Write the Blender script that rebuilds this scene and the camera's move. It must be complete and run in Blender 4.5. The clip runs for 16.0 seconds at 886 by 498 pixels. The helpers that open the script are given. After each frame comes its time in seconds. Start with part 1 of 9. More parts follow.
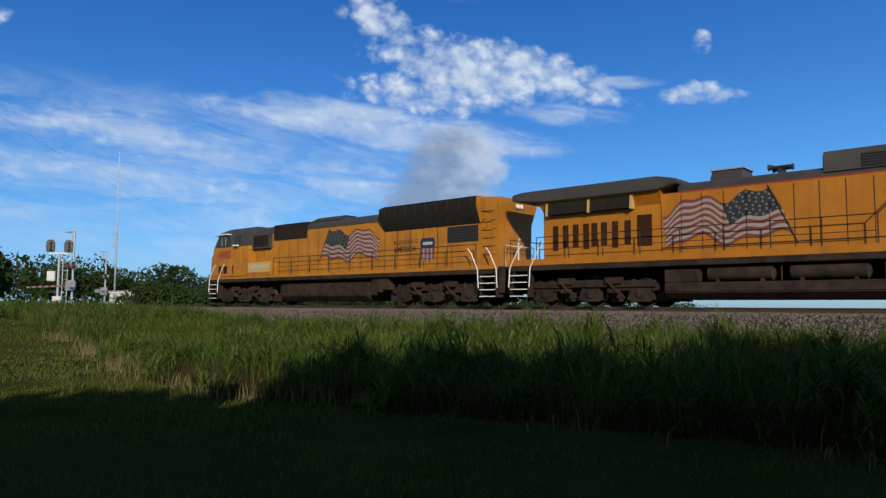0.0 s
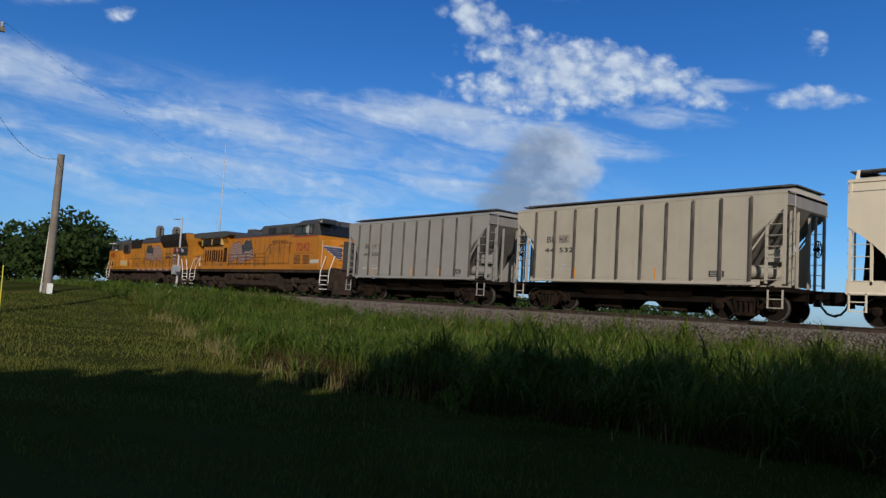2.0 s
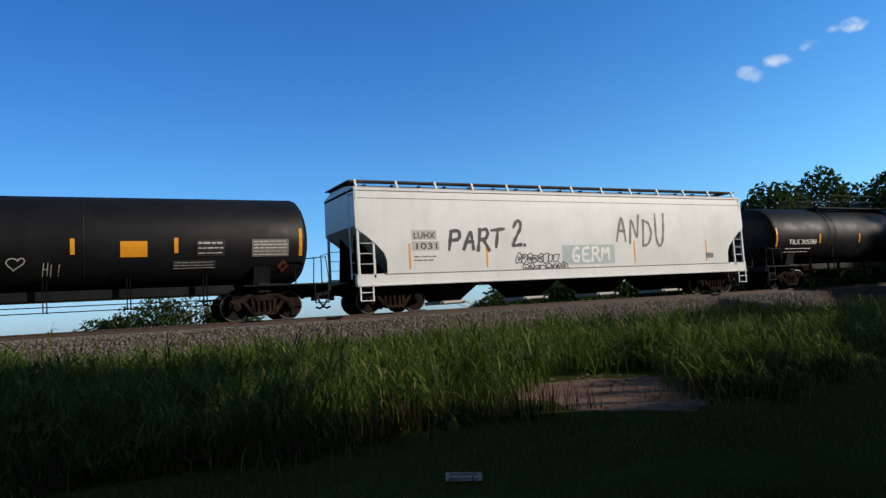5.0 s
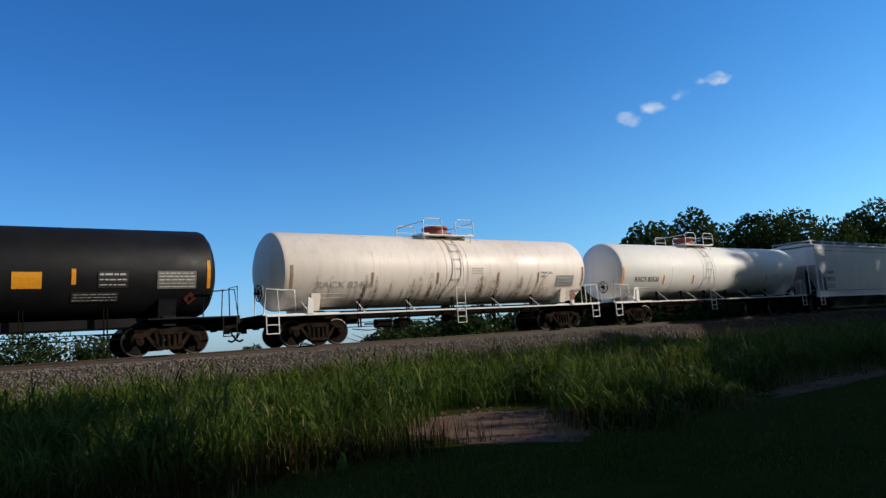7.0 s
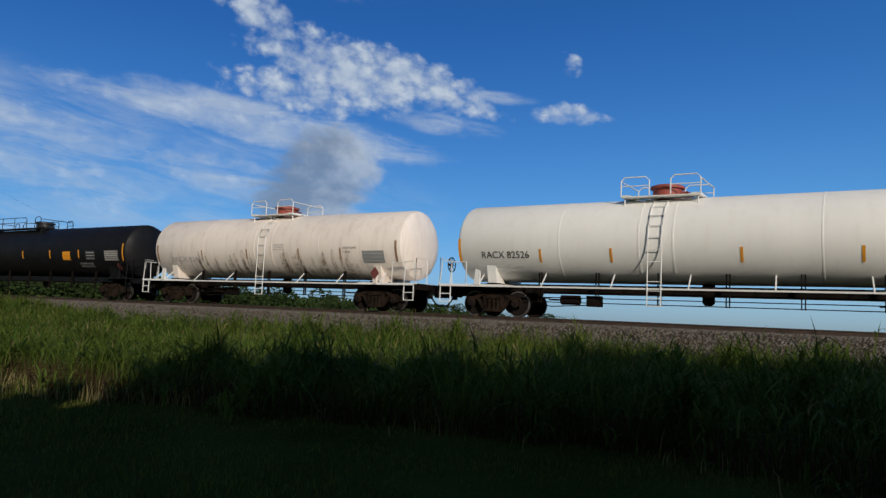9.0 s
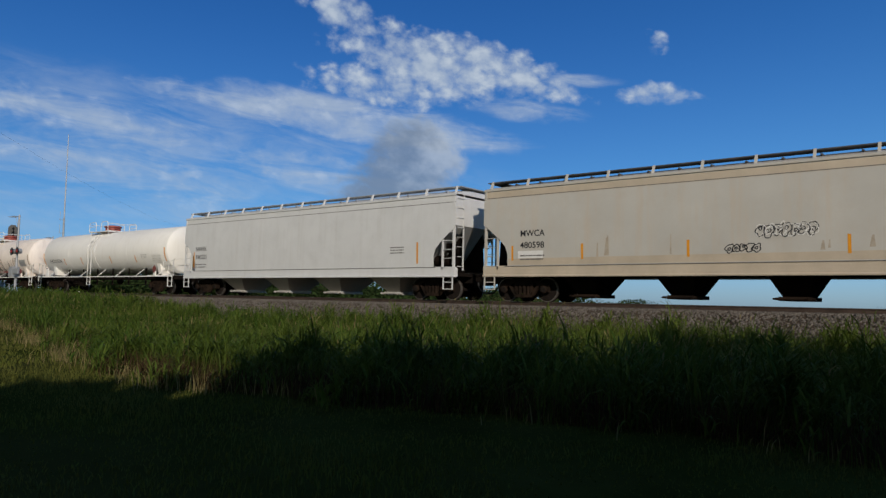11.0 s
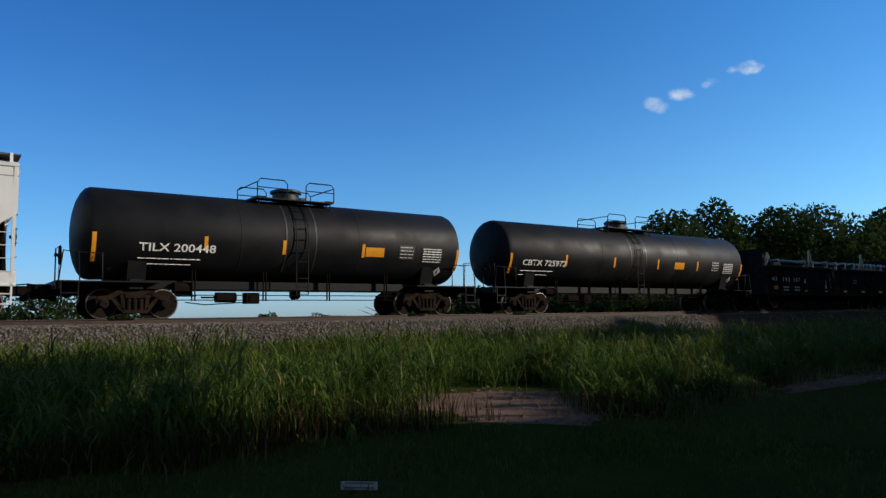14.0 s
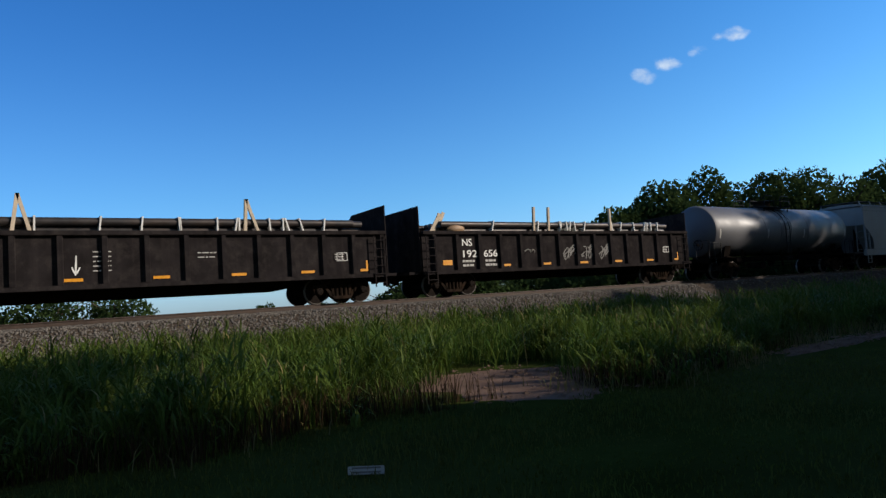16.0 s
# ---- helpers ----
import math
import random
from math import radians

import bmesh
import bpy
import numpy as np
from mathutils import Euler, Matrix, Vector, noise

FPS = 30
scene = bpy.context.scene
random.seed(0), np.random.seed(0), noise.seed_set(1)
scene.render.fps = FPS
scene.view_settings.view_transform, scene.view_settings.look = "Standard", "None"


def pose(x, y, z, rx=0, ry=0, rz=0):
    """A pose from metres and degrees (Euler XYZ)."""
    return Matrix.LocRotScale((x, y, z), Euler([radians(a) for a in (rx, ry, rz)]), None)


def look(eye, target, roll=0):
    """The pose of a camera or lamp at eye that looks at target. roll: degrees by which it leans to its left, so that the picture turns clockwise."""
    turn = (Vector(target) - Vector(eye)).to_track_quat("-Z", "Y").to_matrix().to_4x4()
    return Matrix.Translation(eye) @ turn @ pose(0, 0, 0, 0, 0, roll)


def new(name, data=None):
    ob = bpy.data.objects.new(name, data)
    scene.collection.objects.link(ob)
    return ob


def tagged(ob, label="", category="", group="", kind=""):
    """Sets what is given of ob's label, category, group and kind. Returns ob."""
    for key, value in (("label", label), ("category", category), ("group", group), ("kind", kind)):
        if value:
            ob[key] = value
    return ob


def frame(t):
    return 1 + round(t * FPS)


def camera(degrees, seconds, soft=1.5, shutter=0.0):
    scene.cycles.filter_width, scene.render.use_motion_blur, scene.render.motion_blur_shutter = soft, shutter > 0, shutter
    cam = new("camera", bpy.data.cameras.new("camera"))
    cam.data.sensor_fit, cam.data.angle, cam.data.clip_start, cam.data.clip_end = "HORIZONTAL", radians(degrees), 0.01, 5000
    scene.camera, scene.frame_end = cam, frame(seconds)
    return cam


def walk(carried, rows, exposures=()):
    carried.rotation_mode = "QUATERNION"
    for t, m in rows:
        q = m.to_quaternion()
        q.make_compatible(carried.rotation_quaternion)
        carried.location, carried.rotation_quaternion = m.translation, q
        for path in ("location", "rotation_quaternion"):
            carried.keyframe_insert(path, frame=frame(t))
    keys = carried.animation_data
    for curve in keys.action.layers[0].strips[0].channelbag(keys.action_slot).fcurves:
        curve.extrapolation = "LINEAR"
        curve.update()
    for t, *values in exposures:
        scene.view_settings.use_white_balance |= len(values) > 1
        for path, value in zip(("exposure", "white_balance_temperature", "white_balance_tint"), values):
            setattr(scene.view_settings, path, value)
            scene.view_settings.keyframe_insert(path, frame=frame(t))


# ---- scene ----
# The camera stands beside a single railway track and pans with a passing freight train.
# World: track along x, rail top at z = 0, train runs towards -x; the near side of a car is its -y side.
import functools
from math import sin, cos, pi, sqrt, atan2, hypot

EYE = (0.0, 0.0, -0.05)
TRACK_Y = 24.59
SPEED, GAIN = 21.156, 0.031

cam = camera(63.2, 16.0, soft=1.4)

# seconds, yaw (0 faces the track squarely), pitch, roll
PAN = [
    (0.0, 42.17, 4.61, -0.38), (0.5, 44.71, 4.67, -2.12), (1.0, 44.84, 3.94, -2.99), (1.5, 45.33, 4.54, -3.35), (2.0, 49.06, 4.35, -3.41),
    (2.3, 50.83, 4.96, -3.69), (2.5, 48.10, 5.75, -3.27), (3.0, 37.19, 5.92, -3.50), (3.5, 19.23, 6.56, -2.47), (4.0, 3.34, 6.84, -0.89),
    (4.5, -10.24, 5.52, 0.52), (5.0, -27.74, 4.89, 3.49), (5.2, -33.17, 5.36, 3.89), (5.6, -38.3, 5.9, 3.9), (6.2, -41.0, 6.6, 3.9), (6.8, -38.5, 6.9, 3.6),
    (7.3, -28.97, 6.78, 3.33), (7.5, -20.18, 6.15, 1.99), (8.0, 2.92, 6.24, 0.84), (8.5, 20.59, 6.47, -0.17), (8.7, 25.38, 5.83, -1.88),
    (9.2, 35.4, 5.1, -2.2), (9.8, 42.4, 4.5, -1.9), (10.3, 43.4, 4.3, -1.5),
    (10.8, 40.71, 4.13, -1.22), (11.0, 38.69, 4.13, -1.26), (11.5, 28.61, 4.63, -1.58), (11.7, 21.91, 4.83, -0.58), (12.0, 9.19, 6.25, 1.2),
    (12.5, -7.55, 8.58, 1.31), (13.0, -18.48, 8.11, 3.9), (13.3, -23.52, 7.91, 3.02), (13.5, -26.46, 7.24, 2.10), (14.0, -35.22, 5.30, 0.81),
    (14.5, -38.61, 5.53, 1.44), (15.0, -40.93, 3.85, 1.96), (15.3, -40.35, 3.45, 1.96), (15.5, -38.18, 2.74, 3.46), (16.0, -35.41, 3.86, 3.74)]
walk(cam, [(t, pose(*EYE, 90 + p, r, y)) for t, y, p, r in PAN],
     exposures=[(0, 0.1), (0.5, 0.07), (1, 0.0), (2.3, -0.05), (3, -0.32), (3.5, -0.44), (4, -0.3), (4.5, -0.05), (5, 0.24), (5.3, 0.24), (7.2, 0.06), (7.5, -0.06), (8, -0.08), (8.5, -0.27), (9, -0.26), (11, -0.32), (12, -0.40), (12.5, -0.3), (13, -0.03), (13.5, -0.03), (14, 0.06), (14.5, 0.2), (16, 0.24)])
scene.view_settings.exposure = 0.0

# ---- sky and sun ----
SUN_EL = radians(23)
SUN_AZ = atan2(0.76, -0.65)          # clockwise from +y
sun_dir = Vector((sin(SUN_AZ) * cos(SUN_EL), cos(SUN_AZ) * cos(SUN_EL), sin(SUN_EL)))
sun_data = bpy.data.lights.new("sun", "SUN")
sun_data.energy, sun_data.angle, sun_data.color = 3.6, radians(0.6), (1.0, 0.90, 0.78)
sun = new("sun", sun_data)
sun.matrix_world = look(sun_dir * 200, (0, 0, 0))

world = bpy.data.worlds.new("sky")
scene.world = world
world.use_nodes = True
WN, WL = world.node_tree.nodes, world.node_tree.links
WN.clear()


def wmath(op, a, b=None, c=None, clamp=False):
    n = WN.new("ShaderNodeMath")
    n.operation, n.use_clamp = op, clamp
    for i, v in enumerate((a, b, c)):
        if v is None:
            continue
        if isinstance(v, (int, float)):
            n.inputs[i].default_value = v
        else:
            WL.new(v, n.inputs[i])
    return n.outputs[0]


def smooth_step(v, lo, hi):
    n = WN.new("ShaderNodeMapRange")
    n.interpolation_type = "SMOOTHSTEP"
    n.inputs["From Min"].default_value, n.inputs["From Max"].default_value = lo, hi
    WL.new(v, n.inputs["Value"])
    return n.outputs["Result"]


def wmix(fac, a, b):
    n = WN.new("ShaderNodeMix")
    n.data_type = "RGBA"
    for v, s in ((fac, n.inputs["Factor"]), (a, n.inputs["A"]), (b, n.inputs["B"])):
        if isinstance(v, (int, float)):
            s.default_value = v
        elif isinstance(v, tuple):
            s.default_value = (*v, 1)
        else:
            WL.new(v, s)
    return n.outputs["Result"]


def wnoise(vec, scale, detail=8.0, rough=0.55, lac=2.0, distort=0.0):
    n = WN.new("ShaderNodeTexNoise")
    n.inputs["Scale"].default_value, n.inputs["Detail"].default_value = scale, detail
    n.inputs["Roughness"].default_value, n.inputs["Distortion"].default_value = rough, distort
    WL.new(vec, n.inputs["Vector"])
    return n.outputs["Fac"]


coord = WN.new("ShaderNodeTexCoord").outputs["Generated"]
sep = WN.new("ShaderNodeSeparateXYZ")
WL.new(coord, sep.inputs[0])
sx, sy, sz = sep.outputs
az = wmath("ADD", wmath("DEGREES", wmath("ARCTAN2", wmath("MULTIPLY", sx, -1), sy)), 0.6)
el = wmath("DEGREES", wmath("ARCSINE", sz))


def bank(a, e, length, height, tilt):
    """A soft ellipse in the sky, in degrees; tilt lifts its left end."""
    da, de = wmath("SUBTRACT", az, a), wmath("SUBTRACT", el, e)
    k, s = cos(radians(tilt)), sin(radians(tilt))
    u = wmath("DIVIDE", wmath("ADD", wmath("MULTIPLY", da, k), wmath("MULTIPLY", de, s)), length)
    v = wmath("DIVIDE", wmath("SUBTRACT", wmath("MULTIPLY", de, k), wmath("MULTIPLY", da, s)), height)
    r2 = wmath("ADD", wmath("MULTIPLY", u, u), wmath("MULTIPLY", v, v))
    return wmath("SUBTRACT", 1.0, r2, clamp=True)


def gathered(banks):
    out = None
    for weight, *b in banks:
        m = wmath("MULTIPLY", bank(*b), weight)
        out = m if out is None else wmath("MAXIMUM", out, m)
    return out


def chart(kx, ky, shear=0.0):
    """Bearing and height as a flat chart for the cloud noise."""
    c = WN.new("ShaderNodeCombineXYZ")
    WL.new(wmath("MULTIPLY", az, kx), c.inputs[0])
    WL.new(wmath("ADD", wmath("MULTIPLY", el, ky), wmath("MULTIPLY", az, -shear * ky)), c.inputs[1])
    return c.outputs[0]


puff_chart, streak_chart = chart(1.0, 1.35, 0.08), chart(0.34, 1.5, 0.10)

streaks = gathered([
    (1.25, 47.5, 14.0, 17, 2.2, 6.5), (0.95, 58, 15.0, 8, 1.1, 5), (0.95, 67, 12.6, 13, 2.2, 6), (0.95, 82, 14.2, 10, 2.6, 5),
    (0.9, 51, 10.2, 9, 2.0, 3), (0.8, 66, 9.8, 14, 2.4, 3), (0.7, 80, 9.0, 16, 3.0, 2), (0.62, 60, 7.6, 18, 2.0, 2),
    (0.85, 33, 15.0, 6, 1.2, 6), (0.9, 29, 17.2, 5, 0.7, 3),
    (0.6, 79, 19.6, 4.5, 1.0, -15), (0.5, 95, 12, 12, 3.5, 4), (0.5, 112, 16, 14, 4, 4), (0.4, 41, 24.5, 5, 1.5, 0)])
puffs = gathered([
    (1.1, 41, 18.3, 10.5, 3.0, 14), (1.05, 48.3, 22.3, 4.2, 2.4, 20), (1.0, 36, 18.8, 9.5, 2.0, 14), (0.95, 33.5, 17.3, 8, 1.7, 12), (0.9, 44, 16.6, 9, 2.4, 5), (0.85, 44.5, 20.5, 5, 2.0, 10),
    (0.75, 22.9, 19.7, 1.5, 1.2, 60), (0.75, 75.6, 19.3, 1.7, 1.1, -30),
    (0.92, -51.8, 15.6, 1.6, 0.8, 15), (0.92, -53.5, 16.3, 1.6, 0.75, 10), (0.95, -58.2, 17.6, 1.7, 0.7, 0), (0.62, -55.6, 17.0, 1.4, 0.6, 0), (0.95, 22.8, 15.9, 4.2, 1.25, 6)])
grey = gathered([(1.0, 42.0, 11.6, 4.6, 3.6, 0), (1.0, 42.3, 10.1, 5.2, 3.9, 0), (0.9, 40.2, 11.2, 3.6, 2.8, 0), (0.9, 43.5, 8.2, 6.0, 3.6, 0)])

soft_noise = wnoise(streak_chart, 0.42, 9, 0.62, distort=0.6)
puff_noise = wnoise(puff_chart, 0.62, 8, 0.56, distort=0.25)
fine_noise = wnoise(puff_chart, 1.9, 6, 0.6)
warp = WN.new("ShaderNodeTexNoise")
warp.inputs["Scale"].default_value, warp.inputs["Detail"].default_value = 1.1, 5.0
WL.new(puff_chart, warp.inputs["Vector"])
bent = WN.new("ShaderNodeVectorMath")
bent.operation = "MULTIPLY_ADD"
bent.inputs[1].default_value = (1.5, 1.5, 0)
WL.new(warp.outputs["Color"], bent.inputs[0])
WL.new(puff_chart, bent.inputs[2])
cell = WN.new("ShaderNodeTexVoronoi")
cell.feature = "SMOOTH_F1"
cell.inputs["Scale"].default_value, cell.inputs["Smoothness"].default_value = 0.72, 0.25
WL.new(bent.outputs[0], cell.inputs["Vector"])
ball = wmath("SUBTRACT", 0.75, cell.outputs["Distance"])
grain = wmath("ADD", wmath("MULTIPLY", puff_noise, 0.66), wmath("MULTIPLY", fine_noise, 0.22))
a_streak = smooth_step(wmath("ADD", wmath("MULTIPLY", streaks, 0.55), wmath("ADD", wmath("MULTIPLY", soft_noise, 1.2), wmath("MULTIPLY", puff_noise, 0.4))), 0.88, 1.58)
a_puff = smooth_step(wmath("ADD", wmath("ADD", wmath("MULTIPLY", puffs, 0.58), wmath("MULTIPLY", ball, 0.46)), grain), 0.74, 1.26)
a_grey = smooth_step(wmath("ADD", wmath("MULTIPLY", grey, 0.8), wmath("MULTIPLY", puff_noise, 0.7)), 0.55, 0.98)
on_streak = wmath("MULTIPLY", a_streak, smooth_step(streaks, 0.0, 0.6))
on_puff = wmath("MULTIPLY", a_puff, smooth_step(puffs, 0.0, 0.5))
on_grey = wmath("MULTIPLY", a_grey, smooth_step(grey, 0.0, 0.4))
white_cover = wmath("MULTIPLY", wmath("MAXIMUM", wmath("MULTIPLY", on_streak, 0.8), wmath("MULTIPLY", on_puff, 0.95)), 0.88)

veil = wmath("MULTIPLY", smooth_step(gathered([(1.0, 64, 9.5, 30, 7.5, 3), (0.7, 50, 9.0, 20, 5.0, 3)]), 0.0, 0.8), wmath("MULTIPLY", smooth_step(soft_noise, 0.3, 0.75), 0.42))
white_cover = wmath("MAXIMUM", white_cover, veil)

sky = WN.new("ShaderNodeTexSky")
sky.sky_type, sky.sun_disc = "NISHITA", False
sky.sun_elevation, sky.sun_rotation = SUN_EL, SUN_AZ
sky.air_density, sky.dust_density, sky.ozone_density, sky.altitude = 1.0, 0.4, 2.5, 0
def wtint(color, tint):
    n = WN.new("ShaderNodeMix")
    n.data_type, n.blend_type = "RGBA", "MULTIPLY"
    n.inputs["Factor"].default_value = 1.0
    WL.new(color, n.inputs["A"])
    WL.new(tint, n.inputs["B"])
    return n.outputs["Result"]


# clear, deep blue evening air: bluer overhead, brighter towards the sun's side
depth = wmix(smooth_step(el, 0.0, 9.0), (0.37, 0.60, 1.10), wmix(smooth_step(el, 3.0, 25.0), (0.30, 0.62, 1.00), (0.150, 0.49, 0.96)))
west = wmath("MULTIPLY", az, -1)
side_glow = wtint(wmix(smooth_step(west, -45.0, 25.0), (0.86, 0.86, 0.86), (1.44, 1.36, 1.25)), wmix(smooth_step(west, 15.0, 75.0), (1.0, 1.0, 1.0), (1.52, 1.36, 1.18)))
ahead = wtint(wtint(sky.outputs["Color"], depth), side_glow)
# overhead and behind the viewer the air is plainer and paler, as towards a low sun
plain = wmath("MAXIMUM", smooth_step(el, 32.0, 60.0), smooth_step(wmath("MULTIPLY", sy, -1), 0.0, 0.5))
calm = WN.new("ShaderNodeRGB")
calm.outputs[0].default_value = (0.60, 0.58, 0.53, 1)
blue = wmix(plain, ahead, wtint(sky.outputs["Color"], calm.outputs[0]))
lit = smooth_step(wmath("ADD", wnoise(puff_chart, 0.3, 5, 0.55), wmath("MULTIPLY", wmath("SUBTRACT", 42.3, az), 0.06)), 0.35, 0.8)
grey_tone = wmix(lit, (1.7, 2.3, 3.3), (4.1, 4.8, 5.8))
cloud_tone = wmix(smooth_step(wmath("ADD", wmath("MULTIPLY", ball, 0.6), grain), 0.55, 0.95), (4.5, 5.3, 6.3), (5.8, 6.5, 7.2))
clouded = wmix(wmath("MULTIPLY", on_grey, 0.8), wmix(white_cover, blue, cloud_tone), grey_tone)
background = WN.new("ShaderNodeBackground")
background.inputs["Strength"].default_value = 0.12
WL.new(clouded, background.inputs["Color"])
WL.new(background.outputs[0], WN.new("ShaderNodeOutputWorld").inputs["Surface"])


# ---- materials ----
def make(name, color, rough=0.6, metal=0.0, var=0.25, scale=3.0, fine=40.0, bump=0.0, streak=0.0, streak_color=(0.12, 0.06, 0.03),
         grime=0.0, grime_color=(0.09, 0.075, 0.06), island=0.0, tint=None, coat=0.0, translucent=0.0, spec=0.5, streak_scale=(2.2, 2.2, 0.16), thin=0.0):
    """A worn surface: base colour varied by coarse and fine noise, run-down streaks and patches of grime."""
    m = bpy.data.materials.new(name)
    m.use_nodes = True
    n, l = m.node_tree.nodes, m.node_tree.links
    b = n["Principled BSDF"]
    b.inputs["Roughness"].default_value, b.inputs["Metallic"].default_value = rough, metal
    b.inputs["Coat Weight"].default_value = coat
    b.inputs["Specular IOR Level"].default_value = spec if rough < 0.7 else 0.0
    tc = n.new("ShaderNodeTexCoord").outputs["Object"]

    def noise_at(s, detail=5.0, vec=None, rg=0.6):
        t = n.new("ShaderNodeTexNoise")
        t.inputs["Scale"].default_value, t.inputs["Detail"].default_value, t.inputs["Roughness"].default_value = s, detail, rg
        l.new(vec or tc, t.inputs["Vector"])
        return t.outputs["Fac"]

    def ramp(v, lo, hi, o0=0.0, o1=1.0):
        r = n.new("ShaderNodeMapRange")
        r.inputs["From Min"].default_value, r.inputs["From Max"].default_value = lo, hi
        r.inputs["To Min"].default_value, r.inputs["To Max"].default_value = o0, o1
        l.new(v, r.inputs["Value"])
        return r.outputs["Result"]

    def mixed(fac, a, bb, blend="MIX"):
        x = n.new("ShaderNodeMix")
        x.data_type, x.blend_type = "RGBA", blend
        for v, s in ((fac, x.inputs["Factor"]), (a, x.inputs["A"]), (bb, x.inputs["B"])):
            if isinstance(v, (int, float)):
                s.default_value = v
            elif isinstance(v, tuple):
                s.default_value = (*v[:3], 1)
            else:
                l.new(v, s)
        return x.outputs["Result"]

    dark = tuple(c * (1 - var) for c in color)
    light = tuple(min(1, c * (1 + var * 0.6)) for c in color)
    coarse = noise_at(scale)
    col = mixed(ramp(coarse, 0.3, 0.7), dark, light)
    col = mixed(ramp(noise_at(fine, 3), 0.25, 0.75, 0, 0.35), col, tuple(c * (1 - var * 1.3) for c in color))
    if tint:
        col = mixed(ramp(noise_at(scale * 0.37, 4), 0.4, 0.65, 0, 0.8), col, tint)
    if island:
        geo = n.new("ShaderNodeNewGeometry")
        col = mixed(ramp(geo.outputs["Random Per Island"], 0, 1, 0, island), col, tint or tuple(c * 0.35 for c in color))
        info = n.new("ShaderNodeObjectInfo")
        col = mixed(ramp(info.outputs["Random"], 0, 1, 0, island * 0.5), col, dark)
    if streak:
        mp = n.new("ShaderNodeMapping")
        mp.inputs["Scale"].default_value = streak_scale
        l.new(tc, mp.inputs["Vector"])
        s = ramp(noise_at(1.6, 6, mp.outputs[0], 0.65), 0.5, 0.72, 0, streak)
        col = mixed(s, col, streak_color)
    if grime:
        g = ramp(noise_at(scale * 1.7, 8, None, 0.7), 0.48, 0.7, 0, grime)
        col = mixed(g, col, grime_color)
    if thin:
        mp = n.new("ShaderNodeMapping")
        mp.inputs["Scale"].default_value = (5.0, 5.0, 0.7)
        l.new(tc, mp.inputs["Vector"])
        l.new(ramp(noise_at(2.0, 6, mp.outputs[0], 0.7), 0.35, 0.65, 0.0, thin), b.inputs["Alpha"])
    l.new(col, b.inputs["Base Color"])
    l.new(ramp(coarse, 0.3, 0.7, max(0.02, rough - 0.12), min(1, rough + 0.12)), b.inputs["Roughness"])
    if bump:
        bp = n.new("ShaderNodeBump")
        bp.inputs["Strength"].default_value, bp.inputs["Distance"].default_value = bump, 0.02
        l.new(noise_at(fine, 4), bp.inputs["Height"])
        l.new(bp.outputs[0], b.inputs["Normal"])
    if translucent:
        tr = n.new("ShaderNodeBsdfTranslucent")
        l.new(col, tr.inputs["Color"])
        ms = n.new("ShaderNodeMixShader")
        ms.inputs[0].default_value = translucent
        l.new(b.outputs[0], ms.inputs[1])
        l.new(tr.outputs[0], ms.inputs[2])
        l.new(ms.outputs[0], n["Material Output"].inputs["Surface"])
    return m


